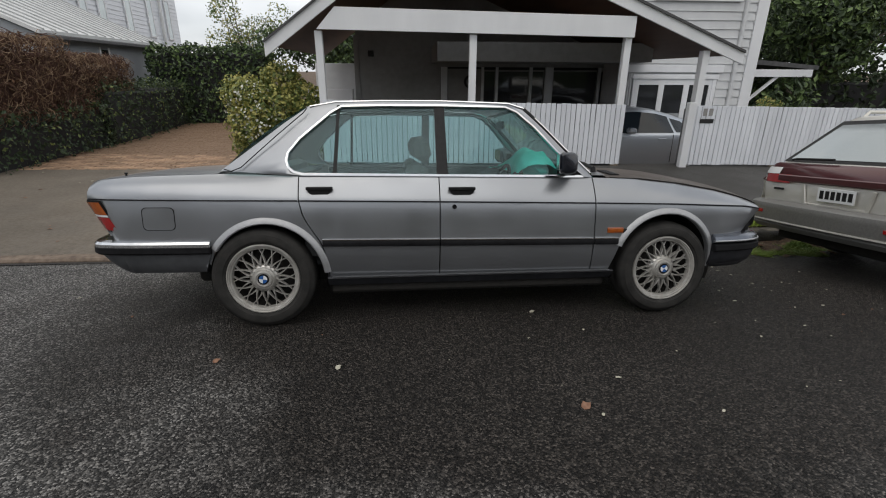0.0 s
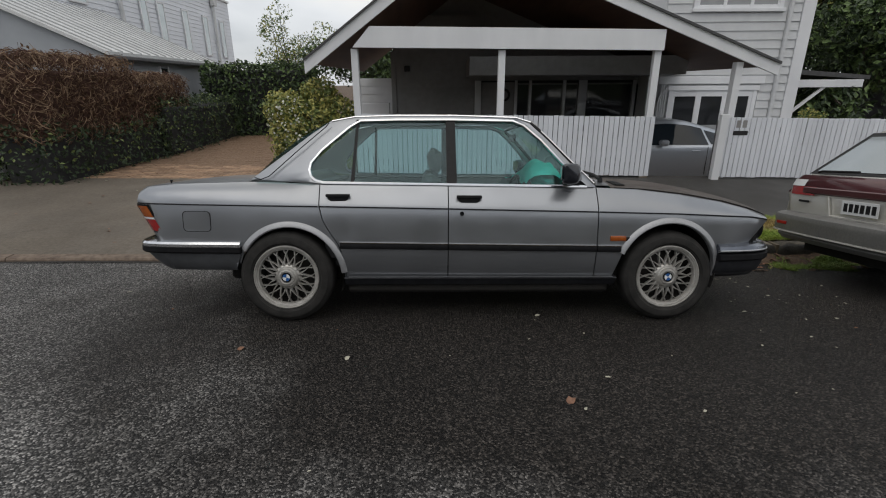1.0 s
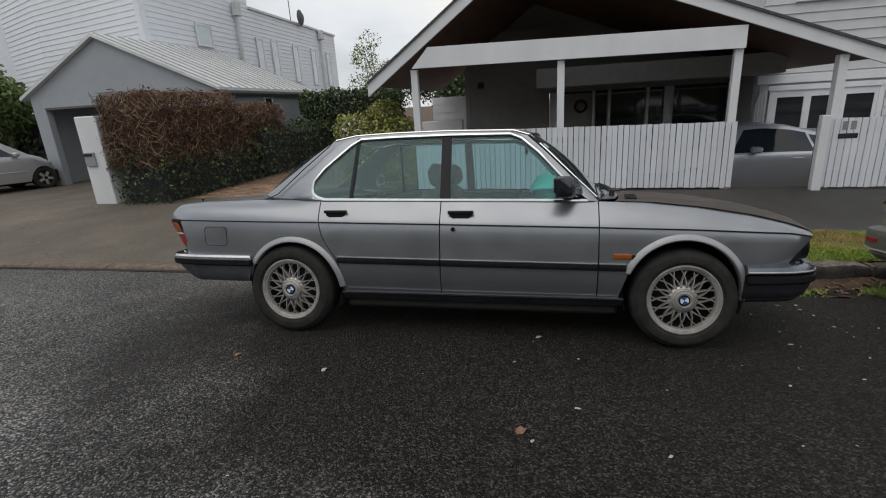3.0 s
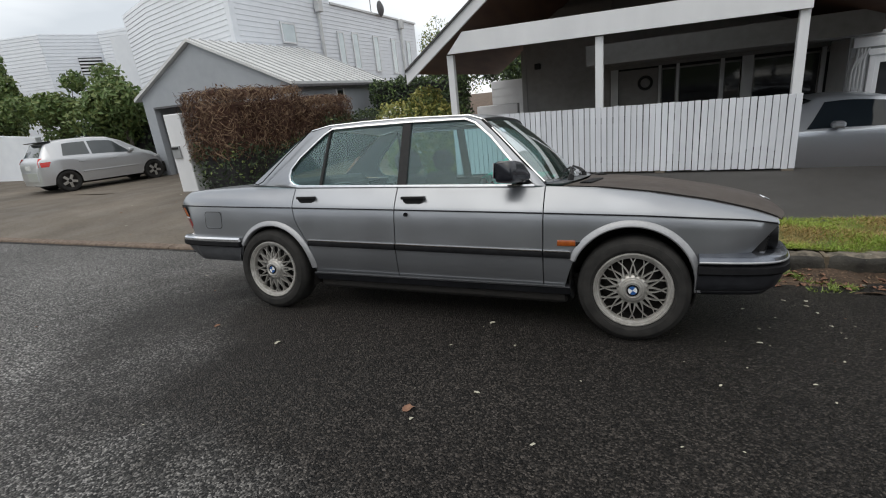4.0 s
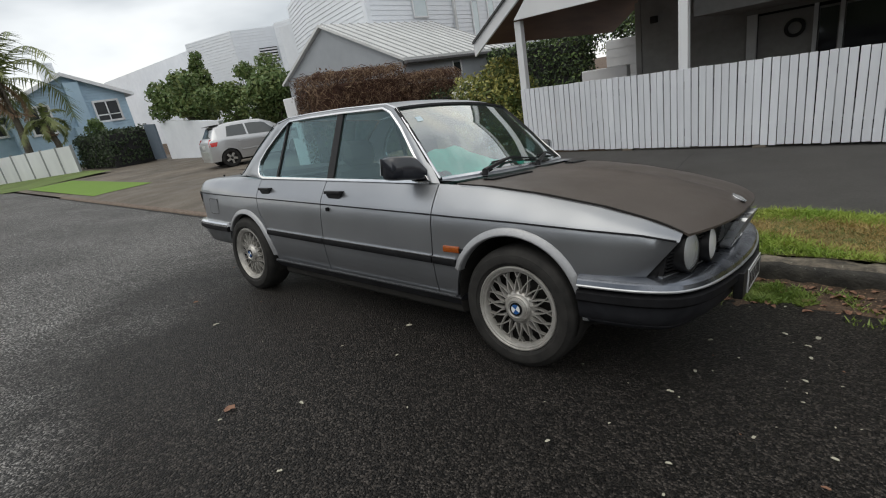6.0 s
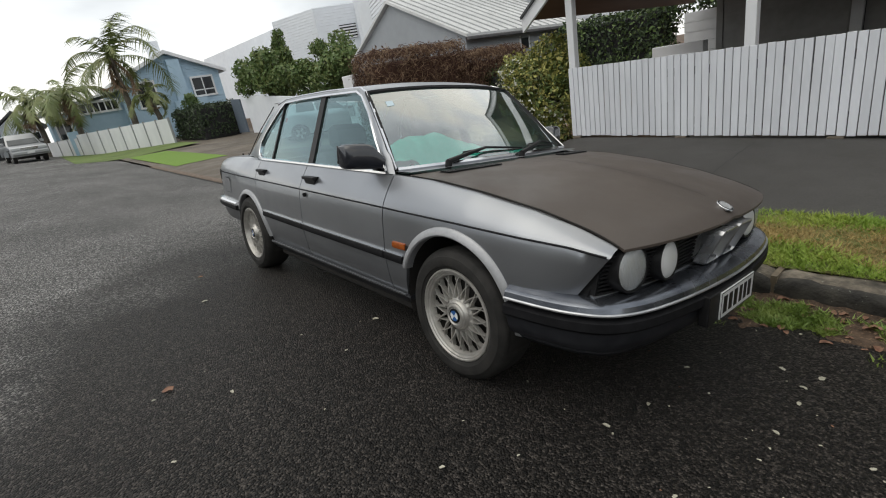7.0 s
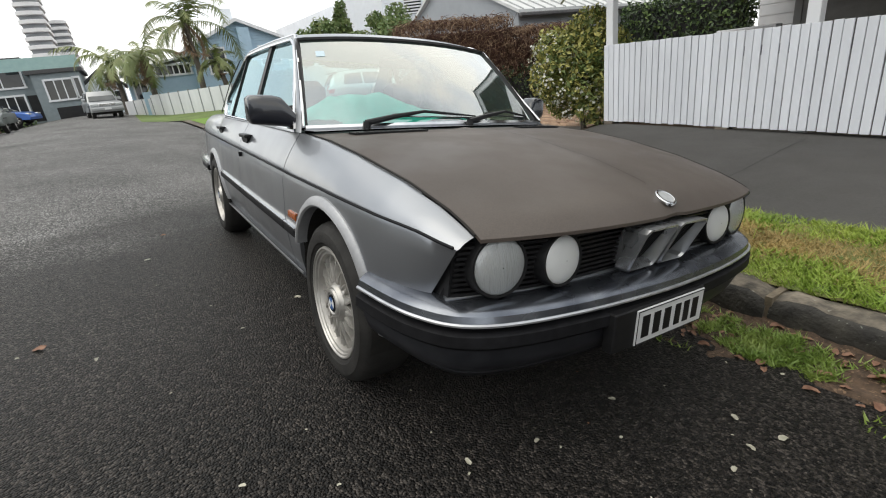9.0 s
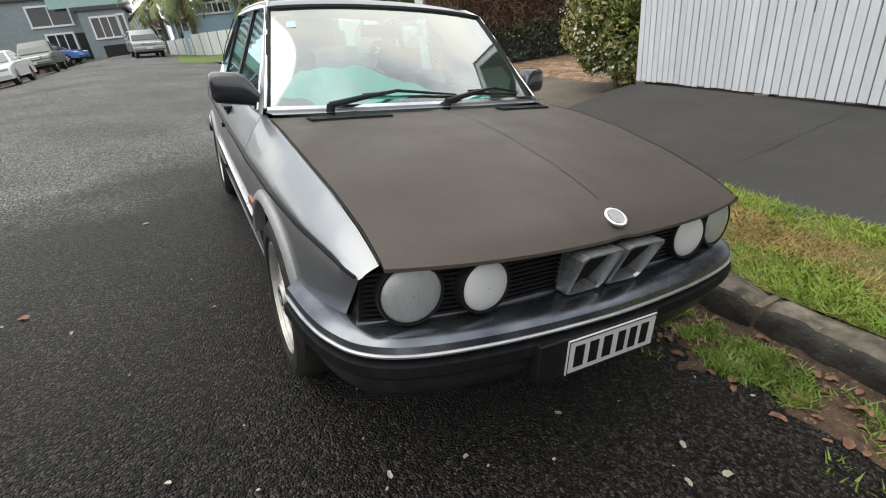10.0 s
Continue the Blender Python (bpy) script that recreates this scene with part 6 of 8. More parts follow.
for s in (-1, 1):
    bm = bmesh.new()
    rod(bm, [(0.75, s * 0.52, 1.38), (0.80, s * 0.52, 1.43), (2.3, s * 0.52, 1.435), (2.36, s * 0.52, 1.38)], 0.016, 8)
    part("roof_rail", bm, CHAMPAGNE, estate, smooth=True)
    # corner lamps wrap round the tail
    for nm, z0, z1, mat, lb, ya in (("tail_lamp", 0.755, 0.838, REDLENS, "dark red tail lamp", 0.50), ("rear_indicator", 0.840, 0.902, FROST, "pale indicator lens", 0.64)):
        bm = bmesh.new()
        ring0, ring1 = [], []
        for x, y in ((0.055, ya), (0.045, 0.70), (0.055, 0.79), (0.10, 0.850), (0.26, 0.866)):
            ring0.append(bm.verts.new((x, s * y, z0)))
            ring1.append(bm.verts.new((x + (0.03 if z1 > 0.85 else 0.006), s * (y - 0.004), z1)))
        for k in range(4):
            bm.faces.new((ring0[k], ring0[k + 1], ring1[k + 1], ring1[k]))
        bmesh.ops.recalc_face_normals(bm, faces=bm.faces[:])
        part(nm, bm, mat, estate, lb, smooth=True)
    small_box(estate, "reflector", -0.112, -0.09, min(s * 0.60, s * 0.72), max(s * 0.60, s * 0.72), 0.465, 0.495, REDLENS, "small red reflector", 0.003)
small_box(estate, "tailgate_trim", 0.043, 0.06, -0.64, 0.64, 0.775, 0.835, MAROON, "maroon tailgate strip")
bm = bmesh.new()
for a, b in (((0.30, 0.58), (0.34, 0.755)), ((-0.30, 0.58), (-0.34, 0.755))):
    beam(bm, (0.058, a[0], a[1]), (0.058, b[0], b[1]), 0.02, 0.03, 0.004)
beam(bm, (0.058, -0.30, 0.58), (0.058, 0.30, 0.58), 0.02, 0.03, 0.004)
part("plate_recess", bm, CHAMPAGNE, estate, "pale surround of the number plate")
pl = small_box(estate, "number_plate", 0.035, 0.045, -0.20, 0.16, 0.625, 0.745, PLATEW, "white number plate with dark bars", 0.003)
for i in range(6):
    small_box(pl, "bar", 0.0325, 0.0365, -0.18 + i * 0.055, -0.142 + i * 0.055, 0.65, 0.722, PLASTIC, "", 0.0)
small_box(estate, "model_badge", 0.05, 0.062, 0.56, 0.68, 0.685, 0.705, PLASTIC, "dark badge bar", 0.002)
EB = [(0.62, -0.880), (0.25, -0.878), (0.05, -0.862), (-0.045, -0.81), (-0.085, -0.68), (-0.105, -0.30), (-0.105, 0.30), (-0.085, 0.68), (-0.045, 0.81), (0.05, 0.862), (0.25, 0.878), (0.62, 0.880)]
for nm, prof, mat, lb in (("rear_bumper", [(-0.16, 0.580), (-0.02, 0.578), (0.006, 0.562), (0.015, 0.52), (0.010, 0.505), (0.015, 0.43), (0.005, 0.405), (-0.02, 0.38), (-0.1, 0.37)], GREYCLAD, "grey-beige rear bumper"),
                          ("bumper_lip", [(-0.03, 0.412), (0.02, 0.406), (0.022, 0.396), (0.0, 0.388), (-0.03, 0.388)], CHAMPAGNE, "pale lower bumper line"),
                          ("lower_skirt", [(-0.04, 0.40), (-0.02, 0.36), (-0.06, 0.315), (-0.16, 0.30)], GREYCLAD, "")):
    bm = bmesh.new()
    rows = []
    P = [Vector(p) for p in EB]
    for i, p in enumerate(P):
        t = (P[min(i + 1, len(P) - 1)] - P[max(i - 1, 0)]).normalized()
        nn = Vector((-t.y, t.x))
        if nn.dot(p - Vector((1.5, 0))) < 0:
            nn = -nn
        rows.append([bm.verts.new((p.x + nn.x * o, p.y + nn.y * o, z)) for o, z in prof])
    for a, b in zip(rows, rows[1:]):
        for k in range(len(prof) - 1):
            bm.faces.new((a[k], a[k + 1], b[k + 1], b[k]))
    bmesh.ops.recalc_face_normals(bm, faces=bm.faces[:])
    part(nm, bm, mat, estate, lb, smooth=True)
small_box(estate, "underside", 0.15, 4.3, -0.65, 0.65, 0.2, 0.42, RECESSBLACK)
for x in (0.98, 3.60):
    road_wheel(estate, x, -0.80, 0.305, 0.305, False)
    road_wheel(estate, x, 0.80, 0.305, 0.305, True)


BRIGHTRED = mk("bright_red_lens", (0.62, 0.035, 0.03), (0.50, 0.025, 0.02), rough=0.2, scale=30, spec=0.6)


class Shell:
    """A car's outer skin from its lines along x: top, belt, half widths, and round wheel openings."""

    def __init__(self, xs, top, belt_x, belt, wide, roofw, arches, r, low=0.24):
        self.x, self.top, self.bx, self.belt, self.wide, self.roofw, self.arches, self.r, self.low = xs, top, belt_x, belt, wide, roofw, arches, r, low

    def lines(self, x):
        return (lerp(x, self.x, self.top), lerp(x, self.bx, self.belt), lerp(x, self.x, self.wide), lerp(x, self.x, self.roofw))

    def foot(self, x):
        z = self.low
        for a in self.arches:
            if abs(x - a) < self.r:
                z = max(z, 0.30 + math.sqrt(self.r ** 2 - (x - a) ** 2))
        return z

    def glass(self, x, f, out=0.0):
        """A place on the upper side: f 0 at the belt, 1 at the roof's edge."""
        zt, zb, w, wr = self.lines(x)
        return Vector((x, w - 0.015 + (wr - w + 0.015) * f + out, zb + (zt - 0.05 - zb) * f + out * 0.4))

    def section(self, x):
        zt, zb, w, wr = self.lines(x)
        zb = min(zb, zt - 0.02)
        zf = min(self.foot(x), zb - 0.05)
        low = [(w - 0.05 * max(0, (0.5 - z) / 0.26), z) for z in (zf, zf + (zb - zf) * 0.25, zf + (zb - zf) * 0.5, zf + (zb - zf) * 0.8)]
        mid = [(w - 0.004, zb - 0.02), (w - 0.016, zb)]
        up = [(w - 0.015 + (wr - w + 0.015) * f, zb + (max(zt - 0.05, zb + 0.004) - zb) * f) for f in (0.35, 0.7, 1.0)]
        cap = [(wr * 0.93, max(zt - 0.018, zb + 0.008)), (wr * 0.75, max(zt - 0.006, zb + 0.012)), (0.0, max(zt, zb + 0.016))]
        return low + mid + up + cap

    def mesh(self):
        xs = set(np.linspace(self.x[0], self.x[-1], 60)) | set(self.x)
        for a in self.arches:
            xs |= set(a + self.r * math.cos(k * math.pi / 14) * 0.999 for k in range(15))
        xs = sorted(xs)
        bm = bmesh.new()
        rows = []
        for x in xs:
            half = self.section(x)
            full = [(-y, z) for y, z in half] + [(y, z) for y, z in half[-2::-1]]
            rows.append([bm.verts.new((x, y, z)) for y, z in full])
        for p, q in zip(rows, rows[1:]):
            for k in range(len(p) - 1):
                bm.faces.new((p[k], p[k + 1], q[k + 1], q[k]))
        bm.faces.new(rows[0])
        bm.faces.new(rows[-1])
        bmesh.ops.recalc_face_normals(bm, faces=bm.faces[:])
        return bm

    def pane(self, parent, xa, xb, fa, fb, mat, name, slant_a=0.0, slant_b=0.0, out=0.005):
        """The same window on both flanks, from xa to xb, its ends leaning by the slants."""
        for s in (-1, 1):
            bm = bmesh.new()
            rows = []
            for i in range(9):
                row = []
                for j in range(4):
                    f = fa + (fb - fa) * j / 3
                    x = (xa + slant_a * j / 3) * (1 - i / 8) + (xb + slant_b * j / 3) * i / 8
                    v = self.glass(x, f, out)
                    row.append(bm.verts.new((v.x, s * v.y, v.z)))
                rows.append(row)
            for p, q in zip(rows, rows[1:]):
                for k in range(3):
                    bm.faces.new((p[k], p[k + 1], q[k + 1], q[k]))
            bmesh.ops.recalc_face_normals(bm, faces=bm.faces[:])
            part(name, bm, mat, parent, smooth=True)

    def screen(self, parent, xa, xb, mat, name, k=0.86):
        """A pane over the top skin between two stations."""
        bm = bmesh.new()
        rows = []
        for i in range(6):
            x = xa + (xb - xa) * i / 5
            zt, zb, w, wr = self.lines(x)
            rows.append([bm.verts.new((x, wr * k * v, zt + 0.006 - 0.016 * abs(v) ** 3)) for v in (-1, -0.8, -0.4, 0, 0.4, 0.8, 1)])
        for p, q in zip(rows, rows[1:]):
            for j in range(6):
                bm.faces.new((p[j], p[j + 1], q[j + 1], q[j]))
        bmesh.ops.recalc_face_normals(bm, faces=bm.faces[:])
        part(name, bm, mat, parent, smooth=True)


def hatchback(name, label, m, mat):
    """A small five-door hatchback, tail at x = 0."""
    c = thing(name, label, "car", m)
    sh = Shell([0, 0.05, 0.12, 0.22, 0.34, 0.50, 0.9, 1.5, 1.9, 2.25, 2.75, 3.05, 3.24, 3.32],
               [0.78, 0.90, 0.98, 1.16, 1.36, 1.40, 1.45, 1.46, 1.43, 1.30, 0.98, 0.88, 0.76, 0.60],
               [0, 0.5, 2.7, 3.32], [0.94, 0.95, 0.88, 0.62],
               [0.62, 0.70, 0.745, 0.775, 0.80, 0.815, 0.825, 0.83, 0.83, 0.828, 0.82, 0.79, 0.72, 0.60],
               [0.56, 0.64, 0.66, 0.60, 0.56, 0.56, 0.57, 0.57, 0.57, 0.59, 0.68, 0.66, 0.60, 0.50], (0.62, 2.95), 0.325)
    part("body", sh.mesh(), mat, c, smooth=True, angle=40)
    sh.screen(c, 0.135, 0.315, CARGLASS, "rear_window")
    sh.screen(c, 1.98, 2.68, CARGLASS, "windscreen", 0.9)
    sh.pane(c, 0.62, 1.28, 0.12, 0.86, CARGLASS, "rear_door_window", 0.10, 0.0)
    sh.pane(c, 1.34, 2.42, 0.10, 0.86, CARGLASS, "front_door_window", 0.0, -0.42)
    bm = bmesh.new()
    prism(bm, [(0.20, 1.395), (0.24, 1.375), (0.52, 1.395), (0.50, 1.42)], "y", -0.54, 0.54)
    part("roof_spoiler", bm, PLASTIC, c, "dark roof spoiler")
    for s in (-1, 1):
        bm = bmesh.new()
        rows = []
        for z in (0.74, 0.86, 0.98):
            row = []
            for x in (0.03, 0.10, 0.20, 0.30 - 0.5 * abs(z - 0.86)):
                zt, zb, w, wr = sh.lines(x)
                row.append(bm.verts.new((x + (0.06 if z > 0.9 else 0.0), s * (w + 0.006 - (0.05 if z > 0.9 else 0)), z)))
            rows.append(row)
        for p, q in zip(rows, rows[1:]):
            for k in range(3):
                bm.faces.new((p[k], p[k + 1], q[k + 1], q[k]))
        bmesh.ops.recalc_face_normals(bm, faces=bm.faces[:])
        part("tail_lamp", bm, BRIGHTRED, c, "bright red tail lamp", smooth=True)
        small_box(c, "headlamp", 2.98, 3.22, min(s * 0.52, s * 0.765), max(s * 0.52, s * 0.765), 0.64, 0.76, CLEARLENS, "", 0.03)
        small_box(c, "door_mirror", 2.28, 2.42, min(s * 0.80, s * 0.95), max(s * 0.80, s * 0.95), 0.93, 1.04, mat, "", 0.03)
        for x in (0.95, 1.75):
            small_box(c, "door_handle", x, x + 0.16, min(s * 0.815, s * 0.845), max(s * 0.815, s * 0.845), 0.79, 0.815, mat, "", 0.006)
        small_box(c, "side_moulding", 1.0, 2.5, min(s * 0.82, s * 0.840), max(s * 0.82, s * 0.840), 0.50, 0.535, mat, "", 0.006)
    bm = bmesh.new()
    prism(bm, [(0.55, 0.70), (-0.02, 0.58), (-0.06, 0.0), (-0.02, -0.58), (0.55, -0.70), (0.3, 0.0)], "z", 0.36, 0.60)
    part("rear_bumper", bm, mat, c)
    small_box(c, "number_plate", -0.012, 0.03, -0.18, 0.18, 0.68, 0.79, PLATEW, "", 0.003)
    small_box(c, "underside", 0.2, 3.4, -0.6, 0.6, 0.18, 0.5, RECESSBLACK)
    for x in (0.62, 2.95):
        road_wheel(c, x, -0.80, 0.30, 0.30, False)
        road_wheel(c, x, 0.80, 0.30, 0.30, True)
    return c


hatchback("hatchback_car", "silver five-door hatchback parked on a concrete driveway", pose(-14.83, 8.76, 0.0, 0, 1.8, 78) @ Matrix.Diagonal((1.06, 1.06, 1.06, 1)), SILVER2)


COUPEGLASS = mk("deep_tinted_glass", (0.012, 0.018, 0.024), (0.018, 0.025, 0.032), rough=0.05, scale=2, spec=0.5)
COUPEPAINT = mk("blue_silver_paint", (0.55, 0.585, 0.64), (0.50, 0.535, 0.59), rough=0.3, scale=300, metal=0.6, coat=0.5)


def coupe(m):
    c = thing("coupe_car", "silver-grey low coupe parked under a carport", "car", m)
    sh = Shell([0, 0.06, 0.25, 0.7, 1.2, 1.6, 1.95, 2.35, 2.75, 3.1, 3.4, 3.85, 4.3, 4.55, 4.65],
               [0.70, 0.82, 0.90, 0.93, 0.98, 1.08, 1.19, 1.29, 1.33, 1.31, 1.20, 0.94, 0.84, 0.70, 0.58],
               [0, 0.5, 3.6, 4.65], [0.82, 0.84, 0.84, 0.60],
               [0.66, 0.74, 0.80, 0.85, 0.86, 0.86, 0.86, 0.86, 0.86, 0.86, 0.86, 0.85, 0.79, 0.70, 0.58],
               [0.60, 0.68, 0.72, 0.70, 0.60, 0.56, 0.54, 0.54, 0.55, 0.56, 0.62, 0.74, 0.68, 0.58, 0.50], (0.85, 3.90), 0.35, 0.26)
    part("body", sh.mesh(), COUPEPAINT, c, smooth=True, angle=40)
    sh.pane(c, 2.02, 3.3, 0.06, 0.92, COUPEGLASS, "door_window", 0.06, -0.25)
    sh.pane(c, 1.50, 1.97, 0.10, 0.86, COUPEGLASS, "quarter_window", 0.30, 0.06)
    sh.screen(c, 3.2, 3.78, COUPEGLASS, "windscreen", 0.9)
    sh.screen(c, 1.2, 2.2, COUPEGLASS, "rear_window", 0.86)
    for s in (-1, 1):
        small_box(c, "door_mirror", 2.86, 3.02, min(s * 0.84, s * 1.0), max(s * 0.84, s * 1.0), 0.87, 0.97, COUPEPAINT, "", 0.03)
        small_box(c, "door_handle", 2.18, 2.34, min(s * 0.845, s * 0.876), max(s * 0.845, s * 0.876), 0.735, 0.76, COUPEPAINT, "", 0.006)
        small_box(c, "headlamp", 4.15, 4.5, min(s * 0.5, s * 0.77), max(s * 0.5, s * 0.77), 0.58, 0.70, CLEARLENS, "", 0.03)
        small_box(c, "door_gap", 2.035, 2.043, min(s * 0.85, s * 0.8635), max(s * 0.85, s * 0.8635), 0.30, 0.83, RECESSBLACK, "", 0.0)
    small_box(c, "underside", 0.2, 4.3, -0.6, 0.6, 0.15, 0.45, RECESSBLACK)
    for x in (0.85, 3.90):
        road_wheel(c, x, -0.82, 0.31, 0.31, False)
        road_wheel(c, x, 0.82, 0.31, 0.31, True)
    return c


coupe(pose(7.5, 9.74, -0.35, 0, 0, 180))


def tall_wagon(name, label, m, mat, bed=False):
    """A four-wheel-drive, tail at x = 0: a closed wagon, or a pickup with an open bed."""
    c = thing(name, label, "car", m)
    w = 0.88
    lo = side_arch([(0.05, 0.45), (4.5, 0.42)], [(0.95, 0.36), (3.60, 0.36)], 0.42)
    loft_body("body", [(0.03, 0.55), (0.02, 0.80), (0.05, 1.02), (3.2, 1.06), (4.2, 1.0), (4.5, 0.88), (4.55, 0.55)], lo, w, mat, c, "", 0.09, 0.04)
    tail = 1.9 if bed else 0.10
    cabin(c, (tail, 3.25), (tail + 0.15, 2.55), w - 0.05, 0.68, 1.02, 1.68, mat)
    end_pane(c, 3.215, 1.10, 2.60, 1.60, 0.74, 0.62, "windscreen")
    end_pane(c, tail + 0.01, 1.14, tail + 0.115, 1.58, 0.74, 0.66, "rear_window")
    pane_pair(c, [(tail + 0.25, 1.12), (2.0, 1.12), (2.0, 1.58), (tail + 0.32, 1.58)] if not bed else [(2.1, 1.12), (2.5, 1.12), (2.5, 1.58), (2.15, 1.58)], w - 0.05, 0.68, 1.02, 1.68)
    pane_pair(c, [(2.07, 1.12), (2.95, 1.12), (2.52, 1.58), (2.07, 1.58)], w - 0.05, 0.68, 1.02, 1.68)
    small_box(c, "front_bumper", 4.45, 4.66, -0.86, 0.86, 0.50, 0.70, mat, "", 0.04)
    small_box(c, "rear_bumper", -0.10, 0.06, -0.84, 0.84, 0.48, 0.64, PLASTIC, "", 0.03)
    small_box(c, "grille", 4.50, 4.58, -0.42, 0.42, 0.76, 0.92, CHROME, "", 0.02)
    small_box(c, "number_plate", 4.655, 4.67, -0.18, 0.18, 0.54, 0.65, PLATEW, "", 0.002)
    for s in (-1, 1):
        small_box(c, "headlamp", 4.38, 4.56, min(s * 0.46, s * 0.84), max(s * 0.46, s * 0.84), 0.76, 0.93, CLEARLENS, "", 0.03)
        small_box(c, "door_mirror", 2.75, 2.90, min(s * 0.86, s * 1.06), max(s * 0.86, s * 1.06), 1.10, 1.28, mat, "", 0.03)
        small_box(c, "tail_lamp", -0.01, 0.06, min(s * 0.72, s * 0.88), max(s * 0.72, s * 0.88), 0.72, 1.0, REDLENS, "", 0.01)
        small_box(c, "wheel_arch_trim", 3.12, 4.08, min(s * 0.86, s * 0.895), max(s * 0.86, s * 0.895), 0.755, 0.82, PLASTIC, "", 0.01)
    small_box(c, "underside", 0.2, 4.3, -0.65, 0.65, 0.28, 0.55, RECESSBLACK)
    if bed:
        small_box(c, "bed_cover", 0.10, 1.85, -0.74, 0.74, 1.03, 1.07, RECESSBLACK, "dark open bed")
    for x in (0.95, 3.60):
        road_wheel(c, x, -0.82, 0.36, 0.36, False)
        road_wheel(c, x, 0.82, 0.36, 0.36, True)
    return c


tall_wagon("sport_utility_car", "light silver four-wheel-drive wagon facing down the street", pose(-38.2, 0.9, 0.69, -2, 0.8, 8), SILVER3)
tall_wagon("pickup_truck", "grey-green pickup with a pale cab roof at the far kerb", pose(-35.6, -4.0, 0.60, 3, 0.8, 0), UTEPAINT, True)


def sedan(name, label, m, mat):
    c = thing(name, label, "car", m)
    w = 0.85
    lo = side_arch([(0.05, 0.30), (4.4, 0.28)], [(0.95, 0.31), (3.55, 0.31)], 0.35)
    loft_body("body", [(0.04, 0.45), (0.02, 0.70), (0.10, 0.92), (1.0, 0.95), (3.0, 0.92), (3.9, 0.82), (4.38, 0.66), (4.45, 0.45)], lo, w, mat, c, "", 0.10, 0.05)
    cabin(c, (0.75, 3.15), (1.35, 2.3), w - 0.06, 0.56, 0.90, 1.40, mat)
    end_pane(c, 3.12, 0.95, 2.40, 1.34, 0.70, 0.52, "windscreen")
    end_pane(c, 0.80, 0.97, 1.28, 1.34, 0.68, 0.52, "rear_window")
    pane_pair(c, [(1.15, 0.96), (1.95, 0.96), (1.95, 1.33), (1.45, 1.33)], w - 0.06, 0.56, 0.90, 1.40)
    pane_pair(c, [(2.02, 0.96), (2.90, 0.96), (2.38, 1.33), (2.02, 1.33)], w - 0.06, 0.56, 0.90, 1.40)
    for s in (-1, 1):
        small_box(c, "tail_lamp", 0.0, 0.12, min(s * 0.5, s * 0.83), max(s * 0.5, s * 0.83), 0.68, 0.82, REDLENS, "", 0.02)
        small_box(c, "headlamp", 4.15, 4.42, min(s * 0.45, s * 0.80), max(s * 0.45, s * 0.80), 0.60, 0.72, CLEARLENS, "", 0.03)
        small_box(c, "door_mirror", 2.6, 2.76, min(s * 0.82, s * 1.0), max(s * 0.82, s * 1.0), 0.95, 1.06, mat, "", 0.03)
    small_box(c, "underside", 0.2, 4.2, -0.6, 0.6, 0.18, 0.4, RECESSBLACK)
    for x in (0.95, 3.55):
        road_wheel(c, x, -0.80, 0.31, 0.31, False)
        road_wheel(c, x, 0.80, 0.31, 0.31, True)
    return c


sedan("sedan_car", "off-white saloon car parked at the far kerb", pose(-27.6, -4.15, 0.42, 5, 0.8, 0), OFFWHITE)
sedan("blue_car", "bright blue car parked before a grey house", pose(-43.5, -7.2, 0.86, 0, 0, 72), BLUEPAINT)


# ---- neighbouring garage ----
garage = thing("garage", "grey rendered gabled garage with pale metal roof", "garage")
bm = bmesh.new()
prism(bm, [(-13.75, 2.19), (-7.62, 2.19), (-7.62, 2.36), (-11.03, 3.93), (-13.75, 2.55)], "y", 12.2, 12.4)
part("gable_wall", bm, RENDER_GREY, garage, "grey rendered gable")
boxp("pier", -13.75, -13.32, 12.2, 12.4, -0.3, 2.19, RENDER_GREY, garage)
boxp("front_wall", -9.4, -7.62, 12.2, 12.4, -0.3, 2.19, RENDER_GREY, garage)
boxp("side_wall", -7.82, -7.62, 12.4, 17.9, -0.3, 2.34, RENDER_GREY, garage)
boxp("side_wall", -13.75, -13.6, 12.4, 17.9, -0.3, 2.34, RENDER_GREY, garage)
# back wall darkened in colour for the unlit inside
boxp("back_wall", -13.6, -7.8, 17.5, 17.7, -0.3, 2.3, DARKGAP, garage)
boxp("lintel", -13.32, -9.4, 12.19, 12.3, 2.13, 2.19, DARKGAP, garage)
win = boxp("window", -7.625, -7.60, 14.62, 15.0, 1.80, 2.12, WINGLASS, garage, 0, "small dark window")
boxp("window_frame", -7.63, -7.585, 14.56, 14.62, 1.74, 2.18, WHITE, win)
boxp("window_frame", -7.63, -7.585, 15.0, 15.06, 1.74, 2.18, WHITE, win)
for (xa, za), (xb, zb) in (((-13.95, 2.42), (-11.03, 3.95)), ((-11.03, 3.95), (-7.42, 2.33))):
    bm = bmesh.new()
    prism(bm, [(xa, za), (xb, zb), (xb, zb + 0.09), (xa, za + 0.09)], "y", 12.05, 18.1)
    part("roof", bm, ROOFMETAL, garage, "pale standing-seam metal roof")
    n = 15
    for i in range(n):
        y = 12.2 + i * 0.41
        bm = bmesh.new()
        prism(bm, [(xa, za + 0.085), (xb, zb + 0.085), (xb, zb + 0.122), (xa, za + 0.122)], "y", y, y + 0.035)
        part("roof_seam", bm, ROOFSEAM, garage)
boxp("gutter", -7.44, -7.32, 12.05, 18.1, 2.24, 2.34, DARKGAP, garage, 0.02)
